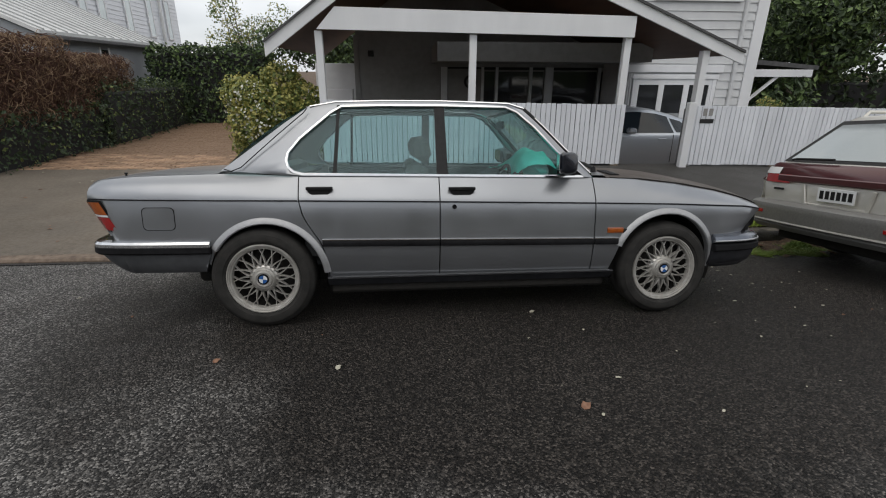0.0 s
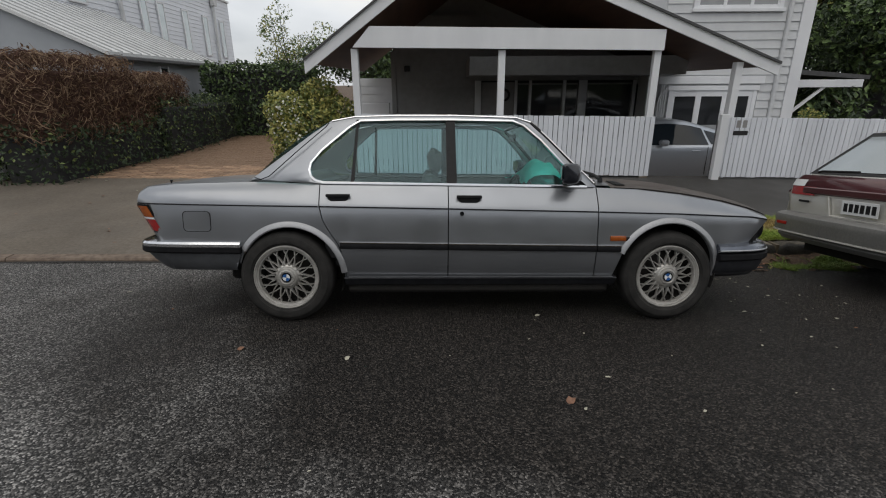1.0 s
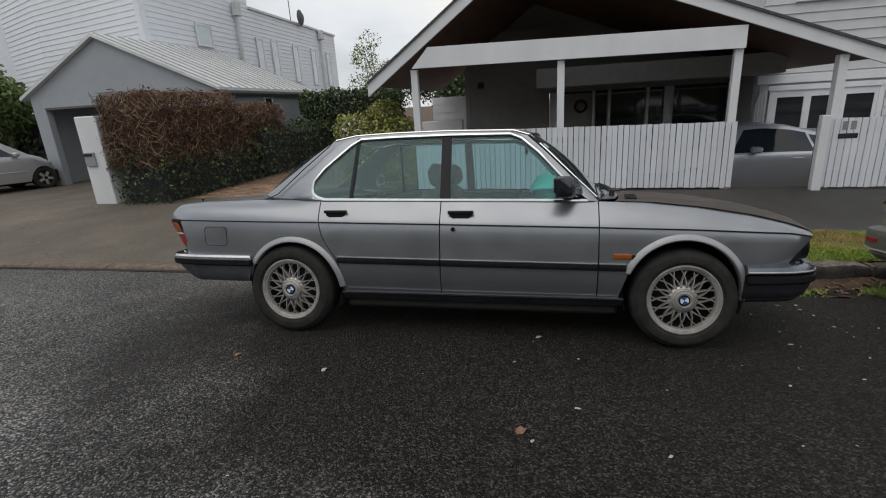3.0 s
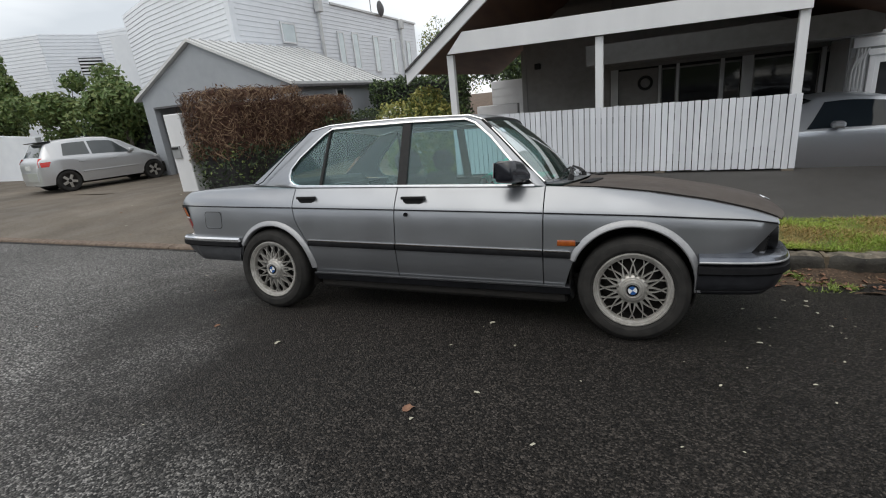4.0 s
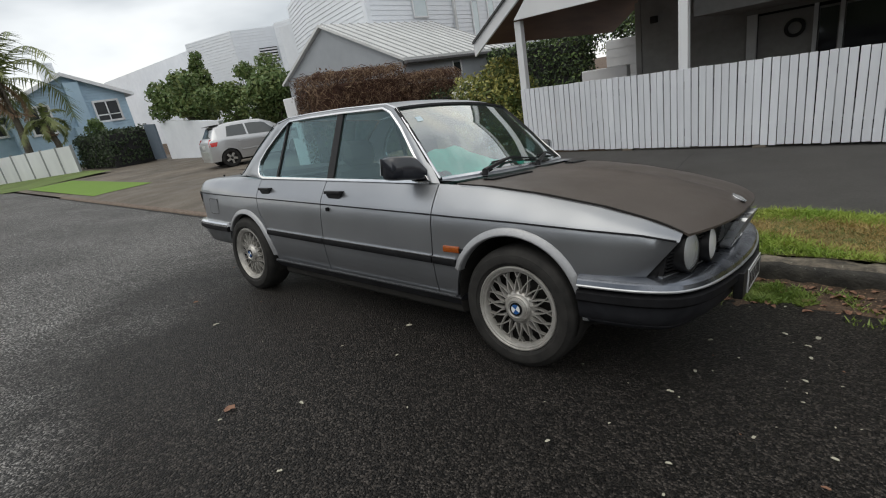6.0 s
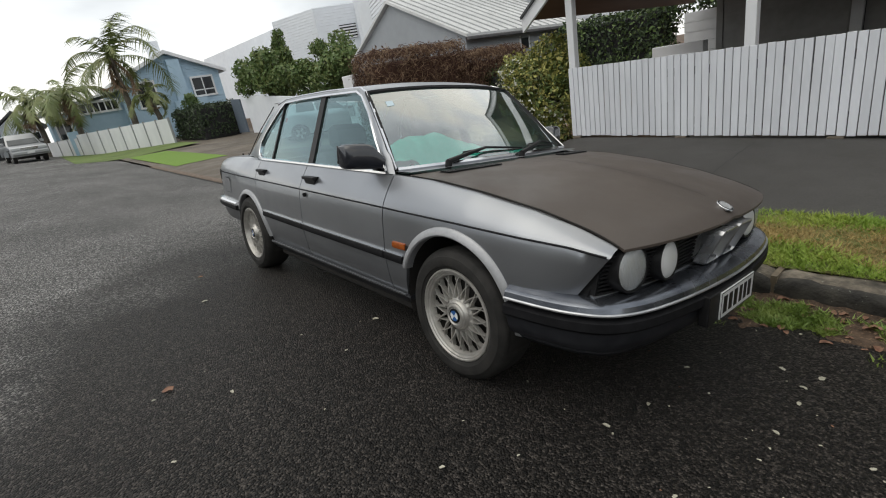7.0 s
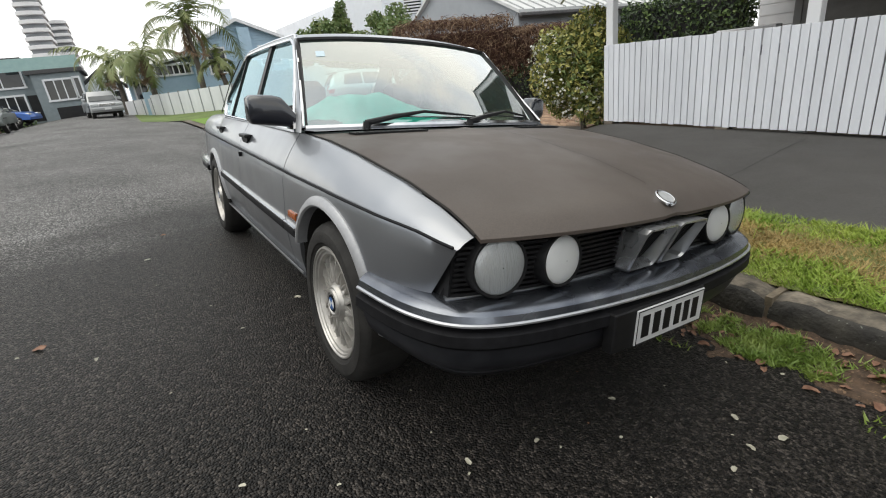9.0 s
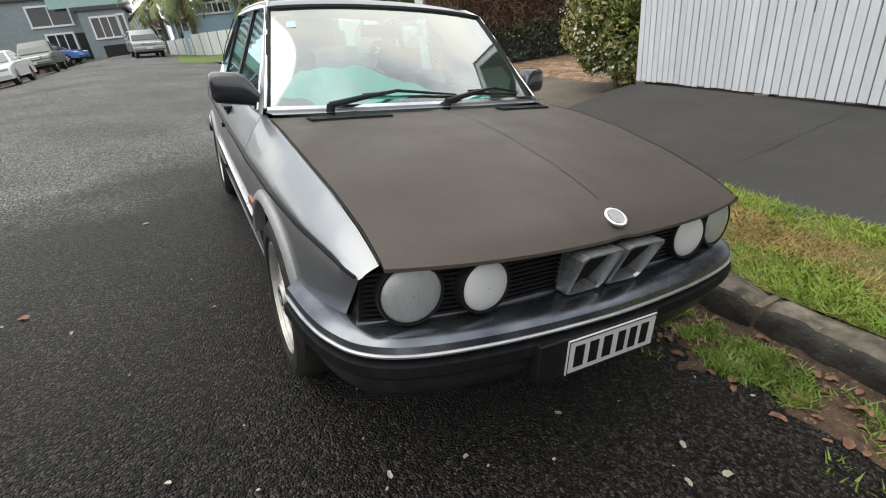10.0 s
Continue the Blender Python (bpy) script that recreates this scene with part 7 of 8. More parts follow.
# letterbox wall
pier = thing("letterbox_wall", "white painted masonry end wall with letterbox", "wall")
bm = bmesh.new()
box(bm, -7.97, -7.48, 8.05, 8.9, 0.0, 1.79, 0.015)
part("wall", bm, WHITE, pier)
boxp("letterbox", -7.92, -7.69, 8.01, 8.05, 0.83, 1.10, BLIND, pier, 0.004, "small grey letterbox plate")
boxp("number_bar", -7.91, -7.72, 7.995, 8.01, 1.03, 1.08, DARK, pier, 0.0, "plain dark bar")

# ---- the big white clad house behind ----
whouse = thing("white_house", "tall white horizontally clad house with narrow windows", "house")


def clad(name, a, b, z0, z1, parent, mat, pitch=0.19, thick=0.2):
    """A wall from a to b in plan, with lapped boards on its outer face."""
    a, b = Vector((a[0], a[1], 0)), Vector((b[0], b[1], 0))
    ln = (b - a).length
    m = Matrix.Translation(a) @ Matrix.Rotation(math.atan2(b.y - a.y, b.x - a.x), 4, "Z")
    bm = bmesh.new()
    box(bm, 0, ln, 0.0, thick, z0, z1, 0, m)
    w = part(name, bm, mat, parent, "white clad wall")
    bm = bmesh.new()
    z = z0
    while z < z1 - 0.02:
        t = min(pitch, z1 - z) - 0.012
        vs = [bm.verts.new(m @ Vector(p)) for p in ((0, -0.026, z), (ln, -0.026, z), (ln, -0.010, z + t), (0, -0.010, z + t), (0, 0.0, z), (ln, 0.0, z), (ln, 0.0, z + t), (0, 0.0, z + t))]
        for f in ((0, 1, 2, 3), (0, 4, 5, 1), (3, 2, 6, 7), (0, 3, 7, 4), (1, 5, 6, 2)):
            bm.faces.new([vs[i] for i in f])
        z += pitch
    bmesh.ops.recalc_face_normals(bm, faces=bm.faces[:])
    tagged(part("cladding", bm, mat, w), kind="stuff")
    return m


clad("wall", (-12.2, 15.5), (-12.2, 32.5), 1.5, 6.4, whouse, FARWHITE)
clad("wall", (-18.6, 17.4), (-12.2, 15.5), 0.0, 9.0, whouse, FARWHITE)
clad("wall", (-12.2, 15.5), (-12.2, 22.3), 6.4, 9.0, whouse, FARWHITE)
clad("wall", (-22.0, 18.9), (-18.6, 17.4), 0.0, 7.0, whouse, FARWHITE)
clad("wall", (-28.4, 22.0), (-22.0, 23.6), 0.0, 7.4, whouse, FARWHITE)
mw = clad("wall", (-30.0, 19.6), (-28.5, 22.4), 0.0, 7.3, whouse, FARWHITE)
clad("wall", (-34.6, 18.45), (-30.0, 19.6), 0.0, 7.3, whouse, FARWHITE)
boxp("core", -24.0, -12.4, 19.4, 32.4, 0.0, 6.3, FARWHITE, whouse)
boxp("core", -34.4, -28.9, 23.0, 30.0, 0.0, 6.8, FARWHITE, whouse)
boxp("core", -28.9, -24.0, 24.0, 30.0, 0.0, 6.8, FARWHITE, whouse)
boxp("coping", -12.25, -12.1, 22.3, 32.55, 6.4, 6.5, ROOFMETAL, whouse)
for y, z0, z1, wd in ((18.25, 4.48, 5.18, 0.85), (22.6, 3.5, 5.15, 0.45), (24.0, 3.5, 5.2, 0.5), (26.3, 3.4, 5.2, 0.5), (28.6, 3.3, 5.2, 0.5), (30.8, 3.3, 5.2, 0.5)):
    w = boxp("window", -12.145, -12.12, y, y + wd, z0, z1, PALEGLASS, whouse, 0, "narrow pale window")
    boxp("window_frame", -12.15, -12.10, y - 0.07, y, z0 - 0.07, z1 + 0.07, WHITE, w)
    boxp("window_frame", -12.15, -12.10, y + wd, y + wd + 0.07, z0 - 0.07, z1 + 0.07, WHITE, w)
    boxp("window_frame", -12.15, -12.10, y, y + wd, z1, z1 + 0.07, WHITE, w)
    boxp("window_frame", -12.15, -12.10, y, y + wd, z0 - 0.07, z0, WHITE, w)
for y in (21.0, 29.9):
    boxp("downpipe", -12.12, -12.0, y, y + 0.14, 1.5, 5.9, ROOFMETAL, whouse, 0.02)
    boxp("rainhead", -12.12, -11.88, y - 0.12, y + 0.26, 5.9, 6.45, ROOFMETAL, whouse, 0.02)
bm = bmesh.new()
rod(bm, [(-12.2, 26.6, 6.4), (-12.2, 26.6, 8.0)], 0.025, 6)
rod(bm, [(-12.2, 26.0, 7.9), (-12.2, 27.4, 7.95)], 0.015, 6)
part("aerial", bm, DARKGAP, whouse)
bm = bmesh.new()
lathe(bm, [(0.01, 0.1), (0.25, 0.06), (0.42, -0.05)], "x", 16, (-11.9, 27.3, 6.75))
part("satellite_dish", bm, DARKGAP, whouse, "grey satellite dish", smooth=True)
lv = boxp("louvre_window", 1.55, 2.75, -0.06, -0.046, 5.02, 5.98, DARK, whouse, 0, "dark louvred opening", mw)
for i in range(5):
    boxp("louvre", 1.55, 2.75, -0.16, -0.062, 5.05 + i * 0.19, 5.14 + i * 0.19, WHITE, lv, m=mw)
# low rendered wall, and a high rendered building far behind it
low_wall = thing("garden_wall", "low white rendered garden wall", "wall")
bm = bmesh.new()
prism(bm, [(-26.6, 0.1), (-19.8, 0.0), (-19.8, 1.65), (-26.6, 2.25)], "y", 12.0, 12.2)
part("wall", bm, STUCCO, low_wall)
gate = thing("gate", "blue-grey solid timber gate", "gate")
bm = bmesh.new()
prism(bm, [(-28.2, 0.2), (-26.7, 0.2), (-26.7, 2.1), (-28.2, 2.2)], "y", 11.7, 11.8)
part("leaf", bm, mk("blue_grey_timber", (0.10, 0.13, 0.17), (0.12, 0.15, 0.19), rough=0.7, scale=8), gate)
tallwall = thing("rendered_building", "large white rendered building with sloping parapet", "building")
bm = bmesh.new()
prism(bm, [(-64, 0), (-39, 0), (-39, 7.8), (-43.3, 7.85), (-64, 8.2)], "y", 21.5, 30)
part("wall", bm, STUCCO, tallwall)

# ---- the blue weatherboard house ----
bhouse = thing("blue_house", "pale blue weatherboard house with white windows and gable", "house")
BX = -40.0


bm = bmesh.new()
prism(bm, [(7.9, 0.4), (15.2, 0.4), (15.2, 4.95), (11.55, 6.5), (7.9, 4.85)], "x", BX - 9, BX)
part("wall", bm, BLUE, bhouse, "blue weatherboard gable wall")
bm = bmesh.new()
z = 0.6
while z < 6.3:
    ya = 7.9 if z < 4.8 else 7.9 + (z - 4.85) / 1.65 * 3.6
    yb = 15.2 if z < 4.9 else 15.2 - (z - 4.95) / 1.55 * 3.6
    vs = [bm.verts.new(p) for p in ((BX + 0.05, ya, z), (BX + 0.05, yb, z), (BX + 0.015, yb, z + 0.19), (BX + 0.015, ya, z + 0.19), (BX, ya, z), (BX, yb, z))]
    bm.faces.new((vs[0], vs[1], vs[2], vs[3]))
    bm.faces.new((vs[0], vs[4], vs[5], vs[1]))
    z += 0.2
bmesh.ops.recalc_face_normals(bm, faces=bm.faces[:])
tagged(part("weatherboard_face", bm, BLUE, bhouse), kind="stuff")
for ya, za, yb, zb in ((7.4, 4.62, 11.55, 6.5), (11.55, 6.5, 15.7, 4.72)):
    bm = bmesh.new()
    prism(bm, [(ya, za), (yb, zb), (yb, zb + 0.22), (ya, za + 0.22)], "x", BX - 9.3, BX + 0.5)
    part("roof", bm, ROOFMETAL, bhouse, "grey iron roof")
    bm = bmesh.new()
    prism(bm, [(ya, za - 0.05), (yb, zb - 0.05), (yb, zb + 0.2), (ya, za + 0.2)], "x", BX + 0.5, BX + 0.58)
    part("barge_board", bm, WHITE, bhouse)
boxp("chimney_breast", BX, BX + 0.5, 11.5, 12.4, 0.4, 6.0, BLUE, bhouse)
boxp("chimney_foot", BX, BX + 0.6, 11.2, 13.6, 0.4, 3.0, BLUE, bhouse)
boxp("chimney", BX - 1.2, BX - 0.4, 10.8, 11.6, 6.2, 7.5, STUCCO, bhouse, 0.03, "rendered chimney")


def x_window(parent, x, y0, y1, z0, z1, lights, label="white framed window"):
    w = boxp("window", x, x + 0.04, y0, y1, z0, z1, WINGLASS, parent, 0, label)
    for ya, yb, za, zb in ((y0 - 0.12, y0, z0, z1), (y1, y1 + 0.12, z0, z1), (y0 - 0.12, y1 + 0.12, z1, z1 + 0.14), (y0 - 0.16, y1 + 0.16, z0 - 0.14, z0)):
        boxp("window_frame", x, x + 0.12, ya, yb, za, zb, WHITE, w)
    for i in range(1, lights):
        yy = y0 + (y1 - y0) * i / lights
        boxp("mullion", x, x + 0.09, yy - 0.04, yy + 0.04, z0, z1, WHITE, w)
    return w


x_window(bhouse, BX + 0.05, 13.0, 14.5, 3.2, 4.5, 2)
boxp("transom", BX + 0.05, BX + 0.14, 13.0, 14.5, 3.55, 3.63, WHITE, bhouse)
x_window(bhouse, BX + 0.05, 9.0, 10.2, 2.9, 4.6, 2)
bm = bmesh.new()
prism(bm, [(3.2, 0.5), (8.0, 0.5), (8.0, 3.7), (3.2, 3.3)], "x", BX - 6, BX - 0.8)
part("porch_wall", bm, BLUE, bhouse)
bm = bmesh.new()
prism(bm, [(2.8, 3.45), (8.2, 4.4), (8.2, 4.55), (2.8, 3.6)], "x", BX - 6.5, BX - 0.3)
part("porch_roof", bm, ROOFMETAL, bhouse)
x_window(bhouse, BX - 0.79, 5.2, 7.6, 3.15, 3.75, 6, "row of small white windows")
x_window(bhouse, BX - 0.79, 3.5, 4.3, 1.6, 2.9, 2)
# small white house beyond
vhouse = thing("small_house", "small pale house with grey roof beyond palms", "house")
bm = bmesh.new()
prism(bm, [(-0.2, 0.6), (3.0, 0.6), (3.0, 3.0), (1.4, 4.2), (-0.2, 3.0)], "x", -56, -49)
part("wall", bm, STUCCO, vhouse)
bm = bmesh.new()
prism(bm, [(-0.5, 2.9), (1.4, 4.3), (3.3, 2.9), (3.3, 3.05), (1.4, 4.5), (-0.5, 3.05)], "x", -56.3, -48.7)
part("roof", bm, SLATE, vhouse)
x_window(vhouse, -48.98, 1.6, 2.6, 1.6, 2.6, 2)

# white panelled fence before the blue house
pfence = thing("panel_fence", "white panelled boundary fence on a grass verge", "fence")
FA, FB2 = Vector((-29.6, 8.3)), Vector((-39.5, 2.6))
n = 11
for i in range(n):
    a, b = FA.lerp(FB2, i / n), FA.lerp(FB2, (i + 1) / n)
    zt = 1.78 - 0.25 * (i > 7) - 0.02 * i * 0 + slope(a.x) - 0.41
    bm = bmesh.new()
    beam(bm, (a.x, a.y, 1.0), (b.x, b.y, 1.0), 0.06, 1.5 if i < 8 else 1.1)
    part("panel", bm, WHITE, pfence)
    bm = bmesh.new()
    beam(bm, (a.x, a.y, 0.2), (a.x, a.y, 1.8 if i < 8 else 1.6), 0.12, 0.12)
    part("fence_post", bm, BLIND, pfence)
boxp("gate_pillar", -37.6, -37.1, 3.75, 4.3, 0.4, 2.0, BLUE, pfence, 0.02)
sheet("verge_far", [-44, -40, -36, -32, -29, -27.5, -26, -25], [2.9, 3.4, 4.0, 5.0, 6.0, 7.0, 8.5], lambda x, y: max(road_z(x, 4.6), road_z(x, min(y, 4.6))) + 0.012 + 0.02 * max(y - 4, 0), FARLAWN, "green grass verge by a white fence")
sheet("verge_patch", [-24.5, -23, -21, -19, -17, -15.4, -14.6], [5.0, 5.25, 5.5, 6.0, 6.4, 6.7], lambda x, y: apron_z(x, y) + 0.012 + 0.05 * math.sin(min(max((y - 5.0) / 1.7, 0), 1) * math.pi) * math.sin(min(max((x + 24.5) / 9.9, 0), 1) * math.pi), mk("bright_lawn", (0.105, 0.20, 0.020), (0.165, 0.265, 0.04), rough=0.9, scale=20, bump=0.4, bscale=120), "small bright green grass patch", 0.0)
sheet("pavement_far", [-45, -38, -30, -24, -17], [4.7, 6, 8, 11, 14], lambda x, y: apron_z(x, y) - 0.0, CONCRETE, "worn concrete footpath and driveways", -0.004)

# ---- grey-green house across the end of the street ----
thouse = thing("grey_house", "dark grey-green house with white windows and glass balcony", "house")
TX0 = -46.0
boxp("wall", TX0 - 8, TX0, -2.9, 0.2, 0.5, 4.3, TEAL, thouse, label="grey-green clad wall")
boxp("wall", TX0 - 8, TX0 - 1.5, -12, -2.9, 0.5, 5.4, TEAL, thouse)
boxp("roof_edge", TX0 - 8.3, TX0 + 0.25, -3.2, 0.5, 4.3, 4.6, SLATE, thouse, 0.02)
boxp("roof_edge", TX0 - 8.3, TX0 - 1.2, -12.4, -3.2, 5.4, 5.7, SLATE, thouse, 0.02)
x_window(thouse, TX0 + 0.01, -2.15, -0.45, 2.35, 3.75, 3)
x_window(thouse, TX0 + 0.01, -0.25, 0.05, 2.4, 3.8, 1)
x_window(thouse, TX0 - 1.49, -6.2, -3.6, 3.6, 4.9, 2)
x_window(thouse, TX0 - 1.49, -5.6, -3.9, 1.6, 2.9, 3)
# dark boxes on the wall stand in for the shade inside its openings
boxp("garage_opening", TX0 - 0.2, TX0 + 0.02, -2.0, 0.0, 0.6, 1.75, DARK, thouse, 0, "dark garage opening")
boxp("porch_opening", TX0 - 1.6, TX0 - 1.48, -3.7, -2.9, 0.9, 2.9, DARK, thouse)
boxp("balcony_glass", TX0 - 0.1, TX0 - 0.04, -4.6, 0.4, 4.6, 5.5, mk("green_balcony_glass", (0.30, 0.45, 0.43), (0.26, 0.40, 0.39), rough=0.1, scale=3), thouse, 0, "green glass balustrade")
boxp("planter", TX0 - 1.45, TX0 - 0.8, -5.8, -4.2, 0.9, 1.5, LAWN, thouse, 0.05)

# ---- far towers ----
CONC2 = mk("tower_concrete", (0.82, 0.83, 0.85), (0.76, 0.77, 0.79), rough=0.8, scale=0.5)
TGLASS = mk("tower_glass", (0.30, 0.32, 0.34), (0.24, 0.26, 0.28), rough=0.2, scale=0.5)


def tower(x, y0, y1, top, floors, step, label):
    t = thing("tower_block", label, "building", group="far tower blocks")
    boxp("core", x - 12, x, y0 + 0.4, y1 - 0.4, 0, top, TGLASS, t)
    for i in range(floors):
        z = top - i * step
        bm = bmesh.new()
        pts = [(x - 12, y0), (x + 0.6, y0)] + [(x + 0.6 + 1.4 * math.sin(k * math.pi / 8), y0 + (y1 - y0) * k / 8) for k in range(9)][1:-1] + [(x + 0.6, y1), (x - 12, y1)]
        prism(bm, pts, "z", z - step * 0.45, z)
        part("balcony", bm, CONC2, t)
    return t


tower(-170, -13.9, -8.1, 33.5, 15, 2.05, "tall pale tower with rounded white balconies")
tower(-190, -9.6, -4.6, 27.6, 12, 1.75, "pale stepped tower with banded balconies")


# ---- planting ----
LEAF_DARK = mk("dark_hedge_leaf", (0.020, 0.038, 0.015), (0.046, 0.074, 0.027), rough=0.55, scale=3, detail=2)
LEAF_MID = mk("green_leaf", (0.085, 0.145, 0.04), (0.145, 0.205, 0.07), rough=0.55, scale=2.5, detail=2)
LEAF_YEL = mk("yellow_green_leaf", (0.25, 0.26, 0.06), (0.40, 0.36, 0.11), rough=0.55, scale=4, detail=2)
LEAF_OLIVE = mk("olive_leaf", (0.095, 0.14, 0.035), (0.17, 0.20, 0.06), rough=0.5, scale=1.5, detail=2)
LEAF_DRY = mk("dry_brown_leaf", (0.065, 0.033, 0.020), (0.15, 0.080, 0.043), rough=0.8, scale=6, detail=2)
TWIG = mk("dead_twig", (0.15, 0.092, 0.058), (0.36, 0.255, 0.165), rough=0.85, scale=8)
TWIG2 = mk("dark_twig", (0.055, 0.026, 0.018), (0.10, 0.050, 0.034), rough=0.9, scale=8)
BARK = mk("bark", (0.10, 0.085, 0.07), (0.16, 0.14, 0.115), rough=0.9, scale=12, bump=0.6, bscale=30)
FLOWER = mk("white_blossom", (0.62, 0.62, 0.55), (0.52, 0.52, 0.45), rough=0.7, scale=20)
PALMLEAF = mk("palm_frond", (0.12, 0.165, 0.05), (0.23, 0.245, 0.095), rough=0.5, scale=1.5)


def box_surface(rng, lo, hi, n, faces="xXyYZ", bulge=0.06):
    """Random places just inside and outside the faces of a block, with outward directions."""
    lo, hi = np.array(lo, float), np.array(hi, float)
    d = hi - lo
    areas, defs = [], []
    for ch in faces:
        ax = "xyz".index(ch.lower())
        o = [a for a in range(3) if a != ax]
        areas.append(d[o[0]] * d[o[1]])
        defs.append((ax, 1 if ch.isupper() else -1))
    pick = rng.choice(len(defs), n, p=np.array(areas) / sum(areas))
    pts = lo + d * rng.random((n, 3))
    nor = np.zeros((n, 3))
    for i, (ax, s) in enumerate(defs):
        k = pick == i
        pts[k, ax] = (hi if s > 0 else lo)[ax] + s * rng.normal(0, bulge, k.sum())
        nor[k, ax] = s
    return pts, nor


def hedge(name, label, blocks, density, leaf, mats, core=DARK, core_in=0.12, sheer=None):
    """A clipped hedge: cores darkened for the shade inside, and many leaves over their faces."""
    rng = np.random.default_rng(len(label))
    ob = thing(name, label, "hedge")
    for i, (lo, hi) in enumerate(blocks):
        m = core_in
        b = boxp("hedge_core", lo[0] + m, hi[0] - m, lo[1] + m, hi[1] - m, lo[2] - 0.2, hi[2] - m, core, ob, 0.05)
        area = 2 * (hi[0] - lo[0]) * (hi[2] - lo[2]) + 2 * (hi[1] - lo[1]) * (hi[2] - lo[2]) + (hi[0] - lo[0]) * (hi[1] - lo[1])
        pts, nor = box_surface(rng, lo, hi, int(area * density))
        lump = np.array([noise.noise(Vector(p * 1.9)) for p in pts])[:, None]
        pts = pts + nor * lump * 0.14
        k = rng.random(len(pts)) < 0.72
        leaves("foliage", pts[k], nor[k], leaf, mats[0], ob, rng)
        leaves("foliage_light", pts[~k], nor[~k], leaf, mats[1], ob, rng)
    return ob


# dying brown hedge with ivy-green foot
rngb = np.random.default_rng(11)
bh = thing("brown_hedge", "dying brown clipped hedge with bare twigs", "hedge")
for lo, hi in (((-7.35, 8.05, 0.0), (-6.25, 10.75, 2.08)), ((-7.2, 10.75, 0.0), (-6.35, 13.2, 1.80))):
    # dark brown block whose colour carries the shade among the twigs
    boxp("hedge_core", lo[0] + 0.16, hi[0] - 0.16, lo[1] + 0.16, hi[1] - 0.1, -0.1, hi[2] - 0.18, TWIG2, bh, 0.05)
    area = 2 * ((hi[0] - lo[0]) * 2.1 + (hi[1] - lo[1]) * 2.1)
    pts, nor = box_surface(rngb, lo, hi, int(area * 240))
    k = pts[:, 2] > 0.75 + 0.30 * np.array([noise.noise(Vector((p[0], p[1] * 1.3, 0))) for p in pts]) - (pts[:, 1] - 9) * 0.02
    p2, n2 = pts[k], nor[k]
    leaves("dead_leaves", p2, n2, 0.035, LEAF_DRY, bh, rngb)
    # bent twigs over the faces
    for mat, cnt, nm in ((TWIG, 2500, "twig_tangle"), (TWIG2, 2800, "dark_twig_tangle")):
        tp, tn = box_surface(rngb, (lo[0], lo[1], 0.75), hi, int(cnt * (hi[1] - lo[1]) / 3.4), bulge=0.04)
        vs, fs = [], []
        for p, nn in zip(tp, tn):
            p, nn = Vector(p), Vector(nn)
            d = Vector(rngb.normal(0, 1, 3)) + Vector((0, 0, 0.5))
            d = (d - nn * d.dot(nn) * 0.75).normalized()
            c = Vector(rngb.normal(0, 0.9, 3))
            ln = rngb.uniform(0.12, 0.34)
            r = rngb.uniform(0.004, 0.0095)
            s = d.cross(nn).normalized()
            base = len(vs)
            for q in range(5):
                u = q / 4
                pt = p + d * ln * (u - 0.5) + c * ln * 0.7 * (u - 0.5) ** 2 + nn * 0.08 * math.sin(u * math.pi)
                rr = r * (1 - 0.6 * u)
                vs += [pt + s * rr, pt - s * rr * 0.5 + nn * rr, pt - s * rr * 0.5 - nn * rr]
                if q:
                    o = base + q * 3
                    for e in range(3):
                        fs.append((o - 3 + e, o - 3 + (e + 1) % 3, o + (e + 1) % 3, o + e))
        put(nm, vs, fs, mat, bh, kind="stuff")
iv = thing("ivy_hedge", "dark green ivy and low hedge along a brick drive", "hedge")
rngi = np.random.default_rng(7)
for lo, hi, dn in (((-7.3, 7.98, 0.0), (-6.12, 11.6, 0.95), 420), ((-7.1, 11.5, 0.0), (-6.0, 15.9, 1.28), 330)):
    # near-black block painted for the shade behind the ivy leaves
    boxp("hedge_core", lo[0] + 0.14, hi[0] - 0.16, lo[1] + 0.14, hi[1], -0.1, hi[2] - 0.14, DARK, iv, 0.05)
    area = 2 * ((hi[0] - lo[0]) * hi[2] + (hi[1] - lo[1]) * hi[2])
    pts, nor = box_surface(rngi, lo, hi, int(area * dn), bulge=0.07)
    if hi[2] < 1.0:
        pts[:, 2] *= 1 + 0.28 * np.array([noise.noise(Vector((p[0], p[1] * 1.1, 2))) for p in pts])
        nor[:, 0] += 0.3
    pts += nor * 0.12 * np.array([noise.noise(Vector(p * 2.1)) for p in pts])[:, None]
    k = rngi.random(len(pts)) < 0.86
    leaves("foliage", pts[k], nor[k], 0.042, LEAF_DARK, iv, rngi)
    leaves("foliage_light", pts[~k], nor[~k], 0.038, LEAF_OLIVE, iv, rngi)
hedge("tall_hedge", "tall clipped dark green hedge beside a garage", [((-7.05, 15.9, 0.0), (-3.65, 16.9, 2.22))], 300, 0.065, (LEAF_DARK, LEAF_MID))
hedge("street_hedge", "dark green clipped hedge beyond a driveway", [((-34.5, 9.6, 0.3), (-28.3, 12.0, 2.1))], 110, 0.08, (LEAF_DARK, LEAF_DARK))


